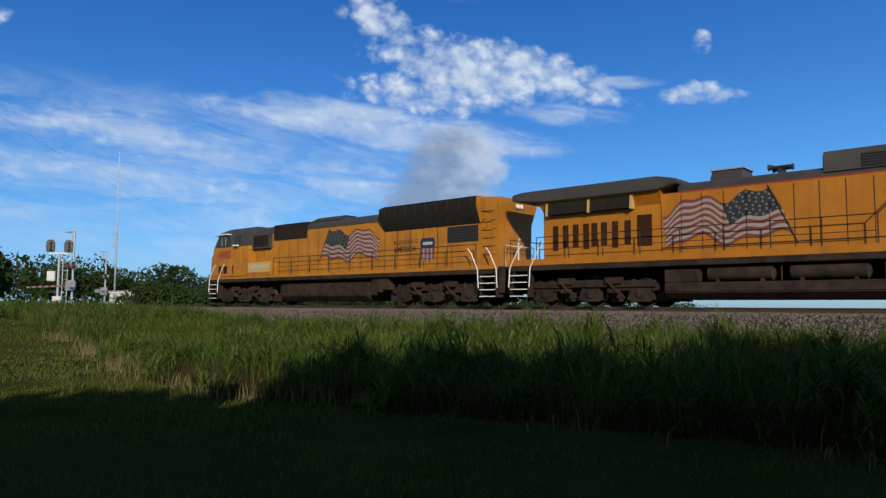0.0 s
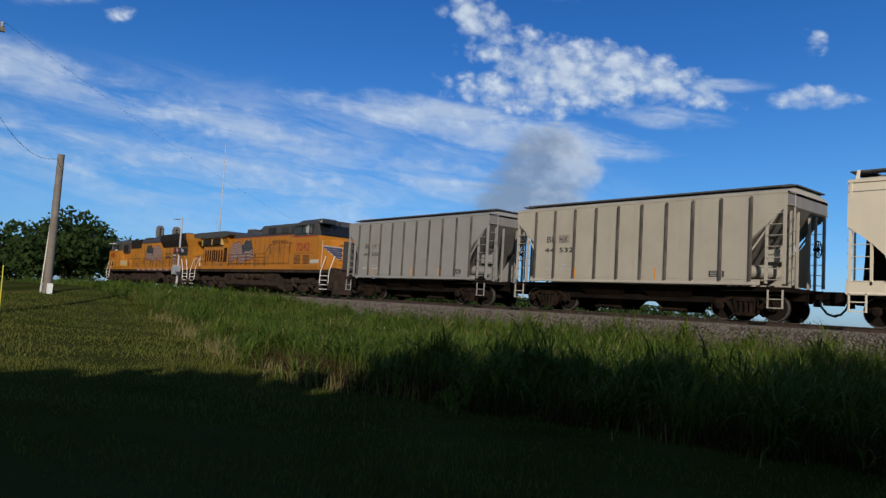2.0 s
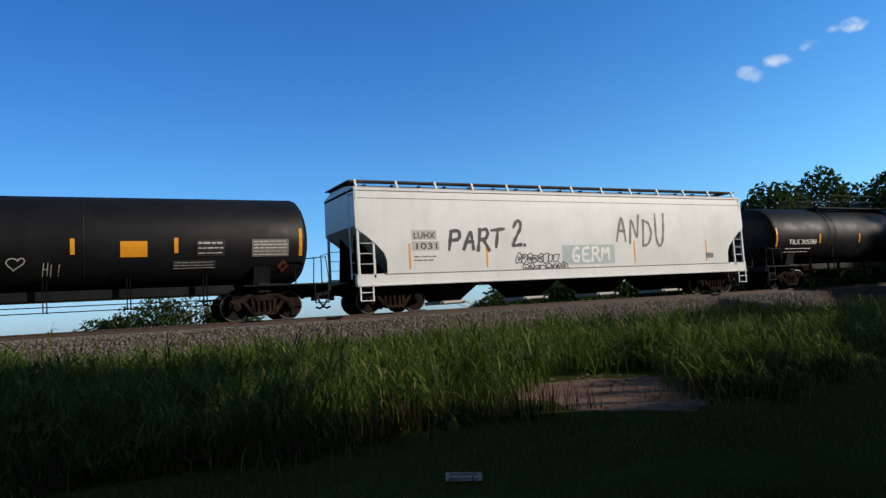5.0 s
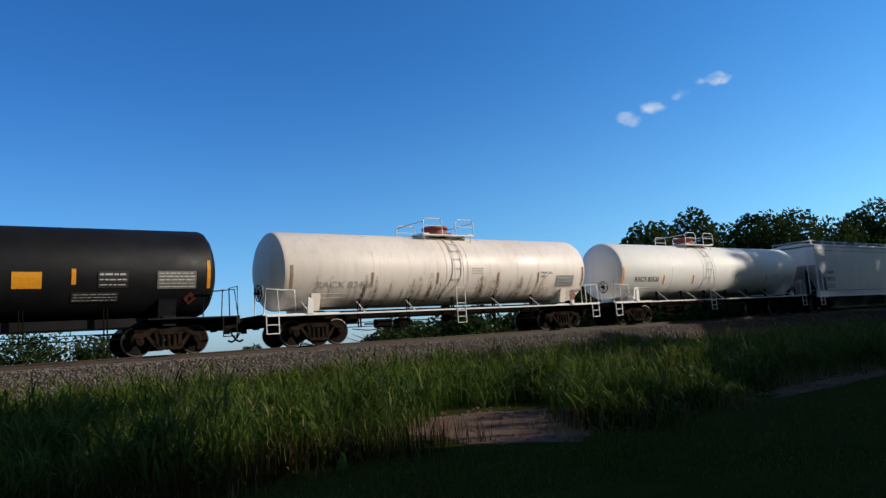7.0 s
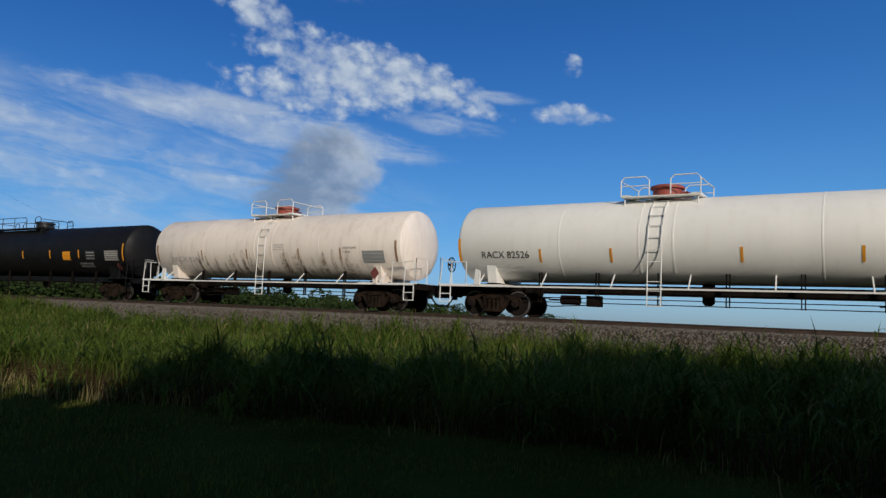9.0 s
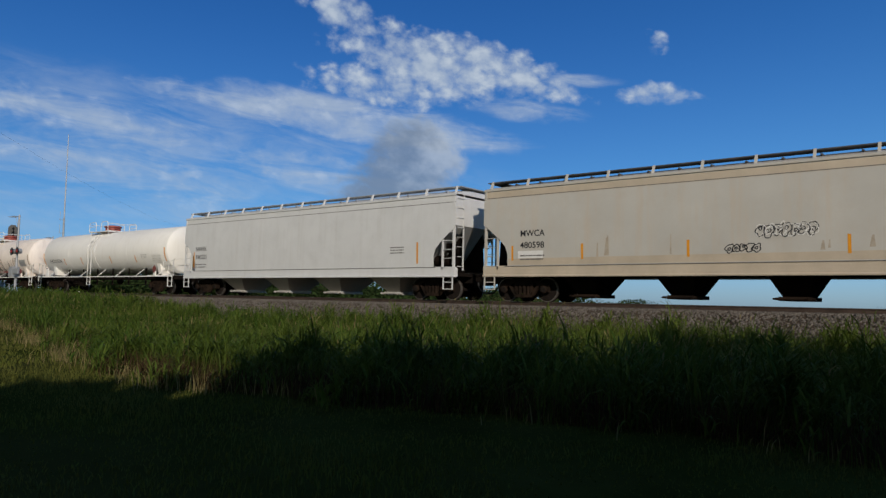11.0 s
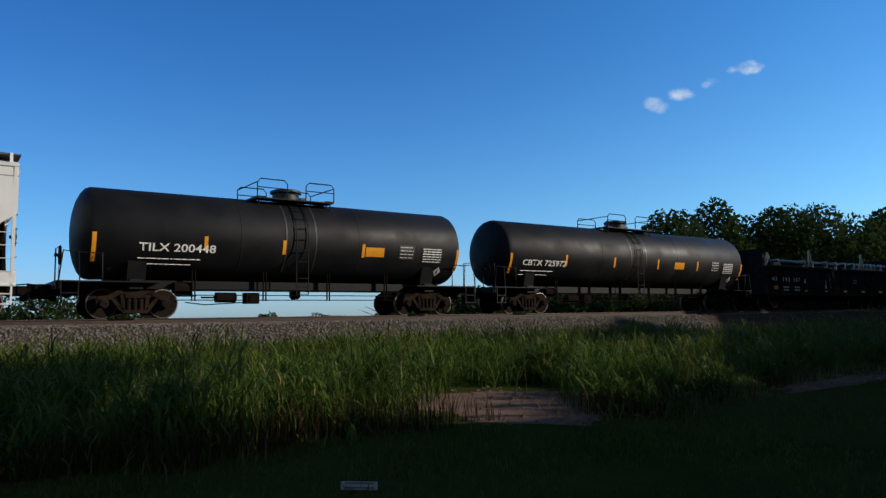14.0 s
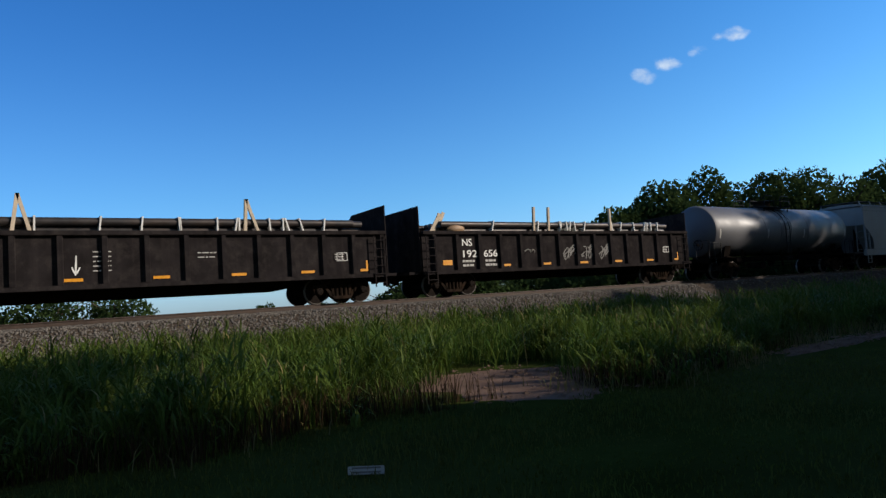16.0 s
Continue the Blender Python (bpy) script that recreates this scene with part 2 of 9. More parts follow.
M = {
    "ground": make("meadow_soil", (0.044, 0.058, 0.013), 0.95, var=0.4, scale=0.5, fine=9, bump=0.6, tint=(0.060, 0.062, 0.021)),
    "lawn": make("mown_lawn", (0.108, 0.132, 0.024), 0.9, var=0.4, scale=1.2, island=0.5, tint=(0.120, 0.118, 0.034), translucent=0.25, spec=0.2),
    "grass": make("tall_grass", (0.046, 0.108, 0.012), 0.66, var=0.5, scale=0.35, island=0.85, tint=(0.150, 0.190, 0.032), translucent=0.30, spec=0.14),
    "stem": make("dry_brown_stems", (0.085, 0.055, 0.030), 0.85, var=0.35, scale=1.0, island=0.7, translucent=0.2),
    "straw": make("dry_grass", (0.30, 0.25, 0.11), 0.85, var=0.3, scale=1.0, island=0.5, translucent=0.25),
    "dirt": make("bare_dirt", (0.21, 0.135, 0.10), 0.95, var=0.35, scale=1.5, fine=25, bump=0.8, grime=0.4),
    # bed coloured darker than its stones, so the gaps between them look shaded
    "ballast": make("ballast_bed", (0.085, 0.066, 0.052), 0.95, var=0.4, scale=2.0, fine=30, bump=1.0),
    "stone": make("ballast_stone", (0.215, 0.192, 0.17), 0.92, var=0.35, scale=2.5, fine=20, island=0.95),
    "rail": make("rail_steel", (0.075, 0.05, 0.038), 0.65, metal=0.3, var=0.4, scale=4),
    "rail_top": make("polished_rail", (0.5, 0.48, 0.46), 0.25, metal=1.0, var=0.2, scale=6),
    "tie": make("creosoted_tie", (0.09, 0.065, 0.05), 0.9, var=0.4, scale=5, bump=0.5),
    "road": make("asphalt", (0.09, 0.09, 0.09), 0.9, var=0.3, scale=1.0, fine=50, bump=0.3),
    "gravel": make("pale_gravel", (0.36, 0.34, 0.30), 0.95, var=0.3, scale=1.5, fine=30, bump=0.6),
    "leaf": make("tree_leaves", (0.052, 0.082, 0.027), 0.75, var=0.4, scale=0.4, island=0.7, tint=(0.04, 0.068, 0.022), translucent=0.3),
    "bark": make("bark", (0.12, 0.09, 0.065), 0.95, var=0.4, scale=4, fine=30, bump=0.8),
    "black": make("black_tank_paint", (0.0070, 0.0073, 0.0090), 0.55, var=0.25, scale=0.8, spec=0.2, streak=0.2, streak_color=(0.019, 0.018, 0.0175), grime=0.3, grime_color=(0.019, 0.018, 0.017)),
    "black_dull": make("dull_grey_tank_paint", (0.019, 0.0195, 0.022), 0.5, spec=0.35, var=0.2, scale=0.8, streak=0.25, streak_color=(0.04, 0.038, 0.037), grime=0.2, grime_color=(0.04, 0.036, 0.034)),
    "rusty_tank": make("rusty_tank_paint", (0.028, 0.021, 0.019), 0.6, spec=0.3, var=0.35, scale=0.6, tint=(0.058, 0.027, 0.018), streak=0.5, streak_color=(0.030, 0.027, 0.026), grime=0.3),
    "white_tank": make("white_tank_paint", (0.85, 0.765, 0.685), 0.5, var=0.06, scale=0.6, streak=0.3, streak_color=(0.40, 0.32, 0.26), grime=0.2, grime_color=(0.52, 0.44, 0.38)),
    "white_tank_b": make("clean_white_tank_paint", (0.86, 0.845, 0.80), 0.6, var=0.05, scale=0.6, streak=0.12, streak_color=(0.45, 0.38, 0.3)),
    "white_hopper": make("white_hopper_paint", (0.68, 0.685, 0.68), 0.42, var=0.06, scale=0.7, streak=0.16, streak_color=(0.42, 0.38, 0.33), grime=0.08),
    "cream": make("cream_hopper_paint", (0.75, 0.665, 0.53), 0.5, var=0.07, scale=0.7, streak=0.10, streak_color=(0.45, 0.36, 0.25)),
    "pink": make("faded_pinkish_hopper_paint", (0.65, 0.525, 0.49), 0.55, var=0.08, scale=0.5, streak=0.25, streak_color=(0.55, 0.42, 0.37), grime=0.1, tint=(0.58, 0.52, 0.485)),
    "stained": make("stained_white_hopper_paint", (0.53, 0.515, 0.47), 0.55, var=0.08, scale=0.6, streak=0.28, streak_color=(0.56, 0.42, 0.28), grime=0.12, grime_color=(0.42, 0.28, 0.15)),
    "grey_rib": make("grey_hopper_paint", (0.29, 0.285, 0.275), 0.6, var=0.10, scale=0.9, streak=0.45, streak_color=(0.27, 0.24, 0.21), grime=0.2, grime_color=(0.2, 0.17, 0.14)),
    "beige_rib": make("beige_hopper_paint", (0.44, 0.40, 0.335), 0.6, var=0.10, scale=0.9, streak=0.4, streak_color=(0.36, 0.30, 0.24), grime=0.15, grime_color=(0.22, 0.18, 0.14)),
    "taupe": make("dirty_taupe_hopper_paint", (0.215, 0.196, 0.173), 0.55, var=0.16, scale=0.5, streak=0.5, streak_color=(0.32, 0.29, 0.25), grime=0.3, grime_color=(0.15, 0.13, 0.11)),
    "grey_tank": make("grey_tank_paint", (0.115, 0.115, 0.126), 0.5, var=0.12, scale=0.6, streak=0.3, streak_color=(0.13, 0.13, 0.13)),
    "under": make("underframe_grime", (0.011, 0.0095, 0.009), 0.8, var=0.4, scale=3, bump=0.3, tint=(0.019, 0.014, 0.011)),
    "truck": make("cast_steel_grime", (0.021, 0.016, 0.013), 0.8, var=0.5, scale=5, bump=0.4, tint=(0.036, 0.023, 0.016)),
    "loco_truck": make("dusty_loco_truck", (0.036, 0.028, 0.025), 0.85, var=0.4, scale=4, bump=0.4, tint=(0.062, 0.042, 0.032)),
    "wheel": make("worn_wheel_steel", (0.021, 0.017, 0.015), 0.7, metal=0.0, var=0.3, scale=6),
    "rim": make("worn_bright_rim", (0.20, 0.18, 0.165), 0.45, metal=0.6, var=0.3, scale=5),
    "roof_dark": make("dark_roof_walk", (0.10, 0.10, 0.105), 0.7, var=0.3, scale=3),
    "yellow": make("armour_yellow", (0.45, 0.165, 0.008), 0.48, var=0.16, scale=0.9, streak=0.6, streak_color=(0.26, 0.10, 0.02), grime=0.25, grime_color=(0.20, 0.09, 0.035)),
    "yellow_dirty": make("grimy_armour_yellow", (0.48, 0.188, 0.012), 0.55, var=0.2, scale=0.9, streak=0.6, streak_color=(0.17, 0.075, 0.025), grime=0.45, grime_color=(0.13, 0.07, 0.04)),
    # louvre brown, with the shadow between the slats put into the colour
    "louvre_brown": make("shadow_dark_louvre", (0.050, 0.024, 0.015), 0.7, var=0.3, scale=5),
    "pale_yellow": make("sun_faded_yellow", (0.56, 0.36, 0.13), 0.6, var=0.15, scale=4, grime=0.3, grime_color=(0.3, 0.18, 0.05)),
    "rib_grime": make("rust_dark_rib", (0.085, 0.075, 0.068), 0.7, var=0.35, scale=4, tint=(0.14, 0.125, 0.11)),
    "rust_sill": make("rusty_sill", (0.13, 0.075, 0.045), 0.75, var=0.4, scale=1.6, tint=(0.24, 0.12, 0.055), grime=0.8, grime_color=(0.035, 0.03, 0.028)),
    "tan_sill": make("tan_stained_sill", (0.54, 0.46, 0.355), 0.6, var=0.15, scale=1.2, streak=0.3, streak_color=(0.46, 0.42, 0.30), grime=0.2, grime_color=(0.42, 0.35, 0.25)),
    "rust_smear": make("rust_smear", (0.47, 0.40, 0.31), 0.65, var=0.25, scale=3, grime=0.6, grime_color=(0.50, 0.47, 0.42)),
    "tan_wash": make("tan_overspray", (0.36, 0.29, 0.19), 0.65, var=0.25, scale=2.0, grime=0.4, grime_color=(0.22, 0.19, 0.15)),
    "panel_teal": make("pale_teal_patch", (0.40, 0.48, 0.48), 0.6, var=0.15, scale=3),
    "dust_run": make("washed_out_dust", (0.285, 0.262, 0.232), 0.6, var=0.3, scale=3, grime=0.75, grime_color=(0.225, 0.205, 0.18)),
    "flag_navy": make("faded_flag_navy", (0.022, 0.026, 0.034), 0.6, var=0.25, scale=6),
    "flag_star": make("faded_flag_star", (0.17, 0.165, 0.155), 0.6, var=0.2, scale=6),
    "loco_grey": make("harbour_mist_grey", (0.058, 0.053, 0.051), 0.5, var=0.2, scale=1.2, streak=0.3, streak_color=(0.09, 0.075, 0.065)),
    "soot": make("soot_black", (0.028, 0.025, 0.023), 0.7, var=0.3, scale=3),
    "red": make("red_stripe", (0.33, 0.045, 0.02), 0.45, var=0.15, scale=3),
    "dome_red": make("rust_red_dome", (0.36, 0.075, 0.05), 0.6, var=0.25, scale=5, grime=0.3),
    "white": make("white_lettering", (0.78, 0.77, 0.74), 0.5, var=0.08, scale=8),
    "faded": make("faded_lettering", (0.46, 0.44, 0.41), 0.6, var=0.2, scale=9),
    "ink": make("black_lettering", (0.025, 0.025, 0.028), 0.5, var=0.2, scale=8),
    "ink_soft": make("faded_black_lettering", (0.17, 0.16, 0.15), 0.6, var=0.25, scale=9),
    "orange": make("reflector_tape", (0.78, 0.32, 0.02), 0.4, var=0.15, scale=9),
    "navy": make("navy_blue", (0.018, 0.026, 0.085), 0.5, var=0.2, scale=6),
    "flag_red": make("flag_red", (0.19, 0.050, 0.042), 0.5, var=0.2, scale=6),
    "flag_white": make("flag_white", (0.33, 0.28, 0.25), 0.5, var=0.12, scale=6),
    "teal": make("teal_spray", (0.0, 0.23, 0.29), 0.5, var=0.2, scale=5),
    "teal_light": make("pale_teal_spray", (0.10, 0.52, 0.55), 0.5, var=0.2, scale=5),
    "deep_blue": make("deep_blue_spray", (0.006, 0.022, 0.05), 0.5, var=0.3, scale=5),
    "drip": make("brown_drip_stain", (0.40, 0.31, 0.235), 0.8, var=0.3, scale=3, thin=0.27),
    "old_tape": make("weathered_reflector_tape", (0.36, 0.22, 0.12), 0.6, var=0.3, scale=6),
    "pink_line": make("pale_pink_spray", (0.75, 0.55, 0.52), 0.5, var=0.1, scale=5),
    "mustard": make("mustard_spray", (0.42, 0.27, 0.03), 0.6, var=0.2, scale=5),
    "glass": make("dark_cab_glass", (0.010, 0.012, 0.014), 0.08, var=0.1, spec=0.8),
    "pale_blue": make("pale_blue_end_paint", (0.30, 0.45, 0.66), 0.5, var=0.12, scale=2),
    "gon": make("brown_black_gondola_paint", (0.024, 0.0205, 0.021), 0.7, var=0.35, scale=1.5, streak=0.4, streak_color=(0.046, 0.038, 0.036), grime=0.35, grime_color=(0.075, 0.064, 0.058)),
    "pipe": make("steel_pipe", (0.035, 0.032, 0.033), 0.5, metal=0.35, var=0.35, scale=3, tint=(0.07, 0.05, 0.042)),
    "wood": make("sawn_lumber", (0.60, 0.49, 0.37), 0.8, var=0.2, scale=6),
    "band": make("white_strap", (0.72, 0.70, 0.66), 0.6, var=0.1),
    "galv": make("galvanised_steel", (0.42, 0.43, 0.44), 0.5, metal=0.4, var=0.12, scale=5),
    "sig_black": make("signal_black", (0.018, 0.018, 0.02), 0.5, var=0.2, scale=6),
    "lens_red": make("red_lens", (0.35, 0.02, 0.015), 0.2),
    "pole": make("weathered_pole", (0.22, 0.19, 0.16), 0.9, var=0.3, scale=2, fine=25, bump=0.5, streak=0.4, streak_color=(0.12, 0.10, 0.085), streak_scale=(9, 9, 0.3)),
    "stake_yellow": make("yellow_marker", (0.70, 0.62, 0.05), 0.5, var=0.1),
    "wire": make("wire_black", (0.03, 0.03, 0.03), 0.6),
}


# ---- mesh building ----
class Mesh:
    """Collects the points and faces of one part."""

    def __init__(self):
        self.v, self.f = [], []

    def add(self, verts, faces):
        k = len(self.v)
        self.v.extend(tuple(p) for p in verts)
        self.f.extend(tuple(i + k for i in face) for face in faces)
        return self

    def box(self, x0, x1, y0, y1, z0, z1):
        x0, x1, y0, y1, z0, z1 = min(x0, x1), max(x0, x1), min(y0, y1), max(y0, y1), min(z0, z1), max(z0, z1)
        return self.add([(x0, y0, z0), (x1, y0, z0), (x1, y1, z0), (x0, y1, z0), (x0, y0, z1), (x1, y0, z1), (x1, y1, z1), (x0, y1, z1)],
                        [(0, 3, 2, 1), (4, 5, 6, 7), (0, 1, 5, 4), (1, 2, 6, 5), (2, 3, 7, 6), (3, 0, 4, 7)])

    def rings(self, rings, cap=True):
        n, k = len(rings[0]), len(rings)
        faces = [(i * n + j, i * n + (j + 1) % n, (i + 1) * n + (j + 1) % n, (i + 1) * n + j) for i in range(k - 1) for j in range(n)]
        if cap:
            faces += [tuple(range(n))[::-1], tuple((k - 1) * n + j for j in range(n))]
        return self.add([p for r in rings for p in r], faces)

    def prism(self, poly, axis, a, b):
        def at(u, w, c):
            return {"x": (c, u, w), "y": (u, c, w), "z": (u, w, c)}[axis]
        area = sum(poly[i - 1][0] * poly[i][1] - poly[i][0] * poly[i - 1][1] for i in range(len(poly)))
        if (area > 0) == (axis == "y"):
            poly = poly[::-1]
        a, b = min(a, b), max(a, b)
        return self.rings([[at(u, w, a) for u, w in poly], [at(u, w, b) for u, w in poly]])

    def tube(self, points, r, n=6, closed=False, r_end=None):
        pts = [Vector(p) for p in points]
        rings, k = [], len(pts)
        for i, p in enumerate(pts):
            d = (pts[min(i + 1, k - 1)] - pts[max(i - 1, 0)]).normalized()
            side = d.cross(Vector((0, 0, 1)) if abs(d.z) < 0.9 else Vector((0, 1, 0))).normalized()
            up = side.cross(d)
            rr = r if r_end is None else r + (r_end - r) * i / (k - 1)
            rings.append([p + (side * cos(2 * pi * j / n) + up * sin(2 * pi * j / n)) * rr for j in range(n)])
        return self.rings(rings)

    def lathe(self, profile, origin, axis, n=24):
        """profile: (along the axis, radius) pairs."""
        ox, oy, oz = origin
        rings = []
        for a, r in profile:
            ring = []
            for j in range(n):
                c, s = r * cos(2 * pi * j / n), r * sin(2 * pi * j / n)
                ring.append({"x": (ox + a, oy + c, oz + s), "y": (ox + s, oy + a, oz + c), "z": (ox + c, oy + s, oz + a)}[axis])
            rings.append(ring)
        return self.rings(rings)

    def cyl(self, p0, p1, r, n=12):
        return self.tube([p0, p1], r, n)

    def done(self, name, material, smooth=35, bevel=0.0):
        me = bpy.data.meshes.new(name)
        me.from_pydata(self.v, [], self.f)
        if bevel:
            bm = bmesh.new()
            bm.from_mesh(me)
            bmesh.ops.bevel(bm, geom=[e for e in bm.edges if e.is_manifold and e.calc_face_angle(0) > 0.6], offset=bevel, segments=2, affect="EDGES", clamp_overlap=True)
            bm.to_mesh(me)
            bm.free()
        me.polygons.foreach_set("use_smooth", [True] * len(me.polygons))
        me.set_sharp_from_angle(angle=radians(smooth))
        me.materials.append(material)
        me.update()
        return me


def part(name, mesh, material, parent, label="", smooth=35, bevel=0.0):
    """Links one mesh as a part of a thing, or of a part."""
    me = mesh.done(name, material, smooth, bevel) if isinstance(mesh, Mesh) else mesh
    ob = new(name, me)
    ob.parent = parent
    return tagged(ob, label)


def thing(name, label, category, group="", m=None, kind=""):
    ob = new(name)
    ob.empty_display_size = 0.3
    if m is not None:
        ob.matrix_basis = m
    return tagged(ob, label, category, group, kind)


def letters(text, size, material, x, z, y_of, width=None, fat=0.0, lift=0.006, align="LEFT", far=False, shear=0.0, tilt=0.0, name="lettering", wave=None):
    """Flat letters as a mesh that lies on a car's side; y_of(z) gives the half-width of the side there."""
    cu = bpy.data.curves.new(name, "FONT")
    cu.body, cu.size, cu.align_x, cu.offset, cu.shear, cu.resolution_u = text, size, align, fat, shear, 3
    ob = bpy.data.objects.new(name, cu)
    scene.collection.objects.link(ob)
    bpy.context.view_layer.update()
    me = bpy.data.meshes.new_from_object(ob.evaluated_get(bpy.context.evaluated_depsgraph_get()))
    bpy.data.objects.remove(ob)
    bpy.data.curves.remove(cu)
    xs = [v.co.x for v in me.vertices] or [0]
    k = width / max(1e-6, max(xs) - min(xs)) if width else 1.0
    for v in me.vertices:
        px, pz = v.co.x * k, v.co.y
        if wave:
            pz = pz * (1 + wave[0] * sin(px * wave[1])) + wave[2] * sin(px * wave[1] * 0.7)
        px, pz = px * cos(tilt) - pz * sin(tilt), px * sin(tilt) + pz * cos(tilt)
        v.co = (x + px, -(y_of(z + pz) + lift), z + pz)
    me.materials.clear()
    me.materials.append(material)
    return me


def patch(x0, x1, z0, z1, y_of, lift=0.004, rows=3, cols=1):
    """A thin sheet on a car's side."""
    m = Mesh()
    for i in range(rows):
        za, zb = z0 + (z1 - z0) * i / rows, z0 + (z1 - z0) * (i + 1) / rows
        ya, yb = -(y_of(za) + lift), -(y_of(zb) + lift)
        m.add([(x0, ya, za), (x1, ya, za), (x1, yb, zb), (x0, yb, zb)], [(0, 1, 2, 3)])
    return m


def stencil(lines, y_of, lift=0.006):
    """Small writing that cannot be read, as bars: rows of x0, x1, z, height."""
    m = Mesh()
    rng = random.Random(len(lines) * 7 + 1)
    for x0, x1, z, h in lines:
        x = x0
        while x < x1 - 0.03:
            w = min(rng.uniform(0.08, 0.22), x1 - x)
            y = -(y_of(z) + lift)
            m.add([(x, y, z), (x + w, y, z), (x + w, y, z + h), (x, y, z + h)], [(0, 1, 2, 3)])
            x += w + 0.035
    return m


def paint(name, mesh, material, parent, label=""):
    me = mesh.done(name, material) if isinstance(mesh, Mesh) else mesh
    ob = new(name, me)
    ob.parent = parent
    return tagged(ob, label, kind="stuff" if name == "stencil_block" else "")


# ---- ground, track bed and road ----
def ground_z(x, y):
    z = -1.62 + 0.10 * noise.noise((x * 0.09, y * 0.09, 0.3)) + 0.03 * noise.noise((x * 0.5, y * 0.5, 2.0))
    d = abs(y - TRACK_Y)
    near = max(0.0, min(1.0, (9.0 - d) / 4.5))
    z += 0.40 * near * near * (3 - 2 * near)
    # the road crossing stands level with the rails
    k = max(0.0, min(1.0, (-26 - x) / 22))
    k = k * k * (3 - 2 * k)
    across = max(0.0, min(1.0, (y + 2) / 14)) * max(0.0, min(1.0, (70 - y) / 30))
    z += k * across * (1.30 - 0.40 * near * near * (3 - 2 * near))
    return z


def spaced(lo, hi, step, far, grow):
    out, v, s = [], lo, step
    while v < hi:
        out.append(v)
        v += step
    left, right = [lo], [hi]
    s = step
    while right[-1] < far:
        s *= grow
        right.append(right[-1] + s)
        left.append(left[-1] - s)
    return left[:0:-1] + out + right


def build_ground():
    xs, ys = spaced(-80, 70, 1.25, 3000, 1.35), spaced(-20, 45, 1.0, 3000, 1.35)
    verts = [(x, y, ground_z(x, y)) for y in ys for x in xs]
    n = len(xs)
    faces = [(j * n + i, j * n + i + 1, (j + 1) * n + i + 1, (j + 1) * n + i) for j in range(len(ys) - 1) for i in range(n - 1)]
    ob = new("ground", Mesh().add(verts, faces).done("ground", M["ground"]))
    tagged(ob, "green and earthy meadow ground beside the railway", "ground", kind="structure")


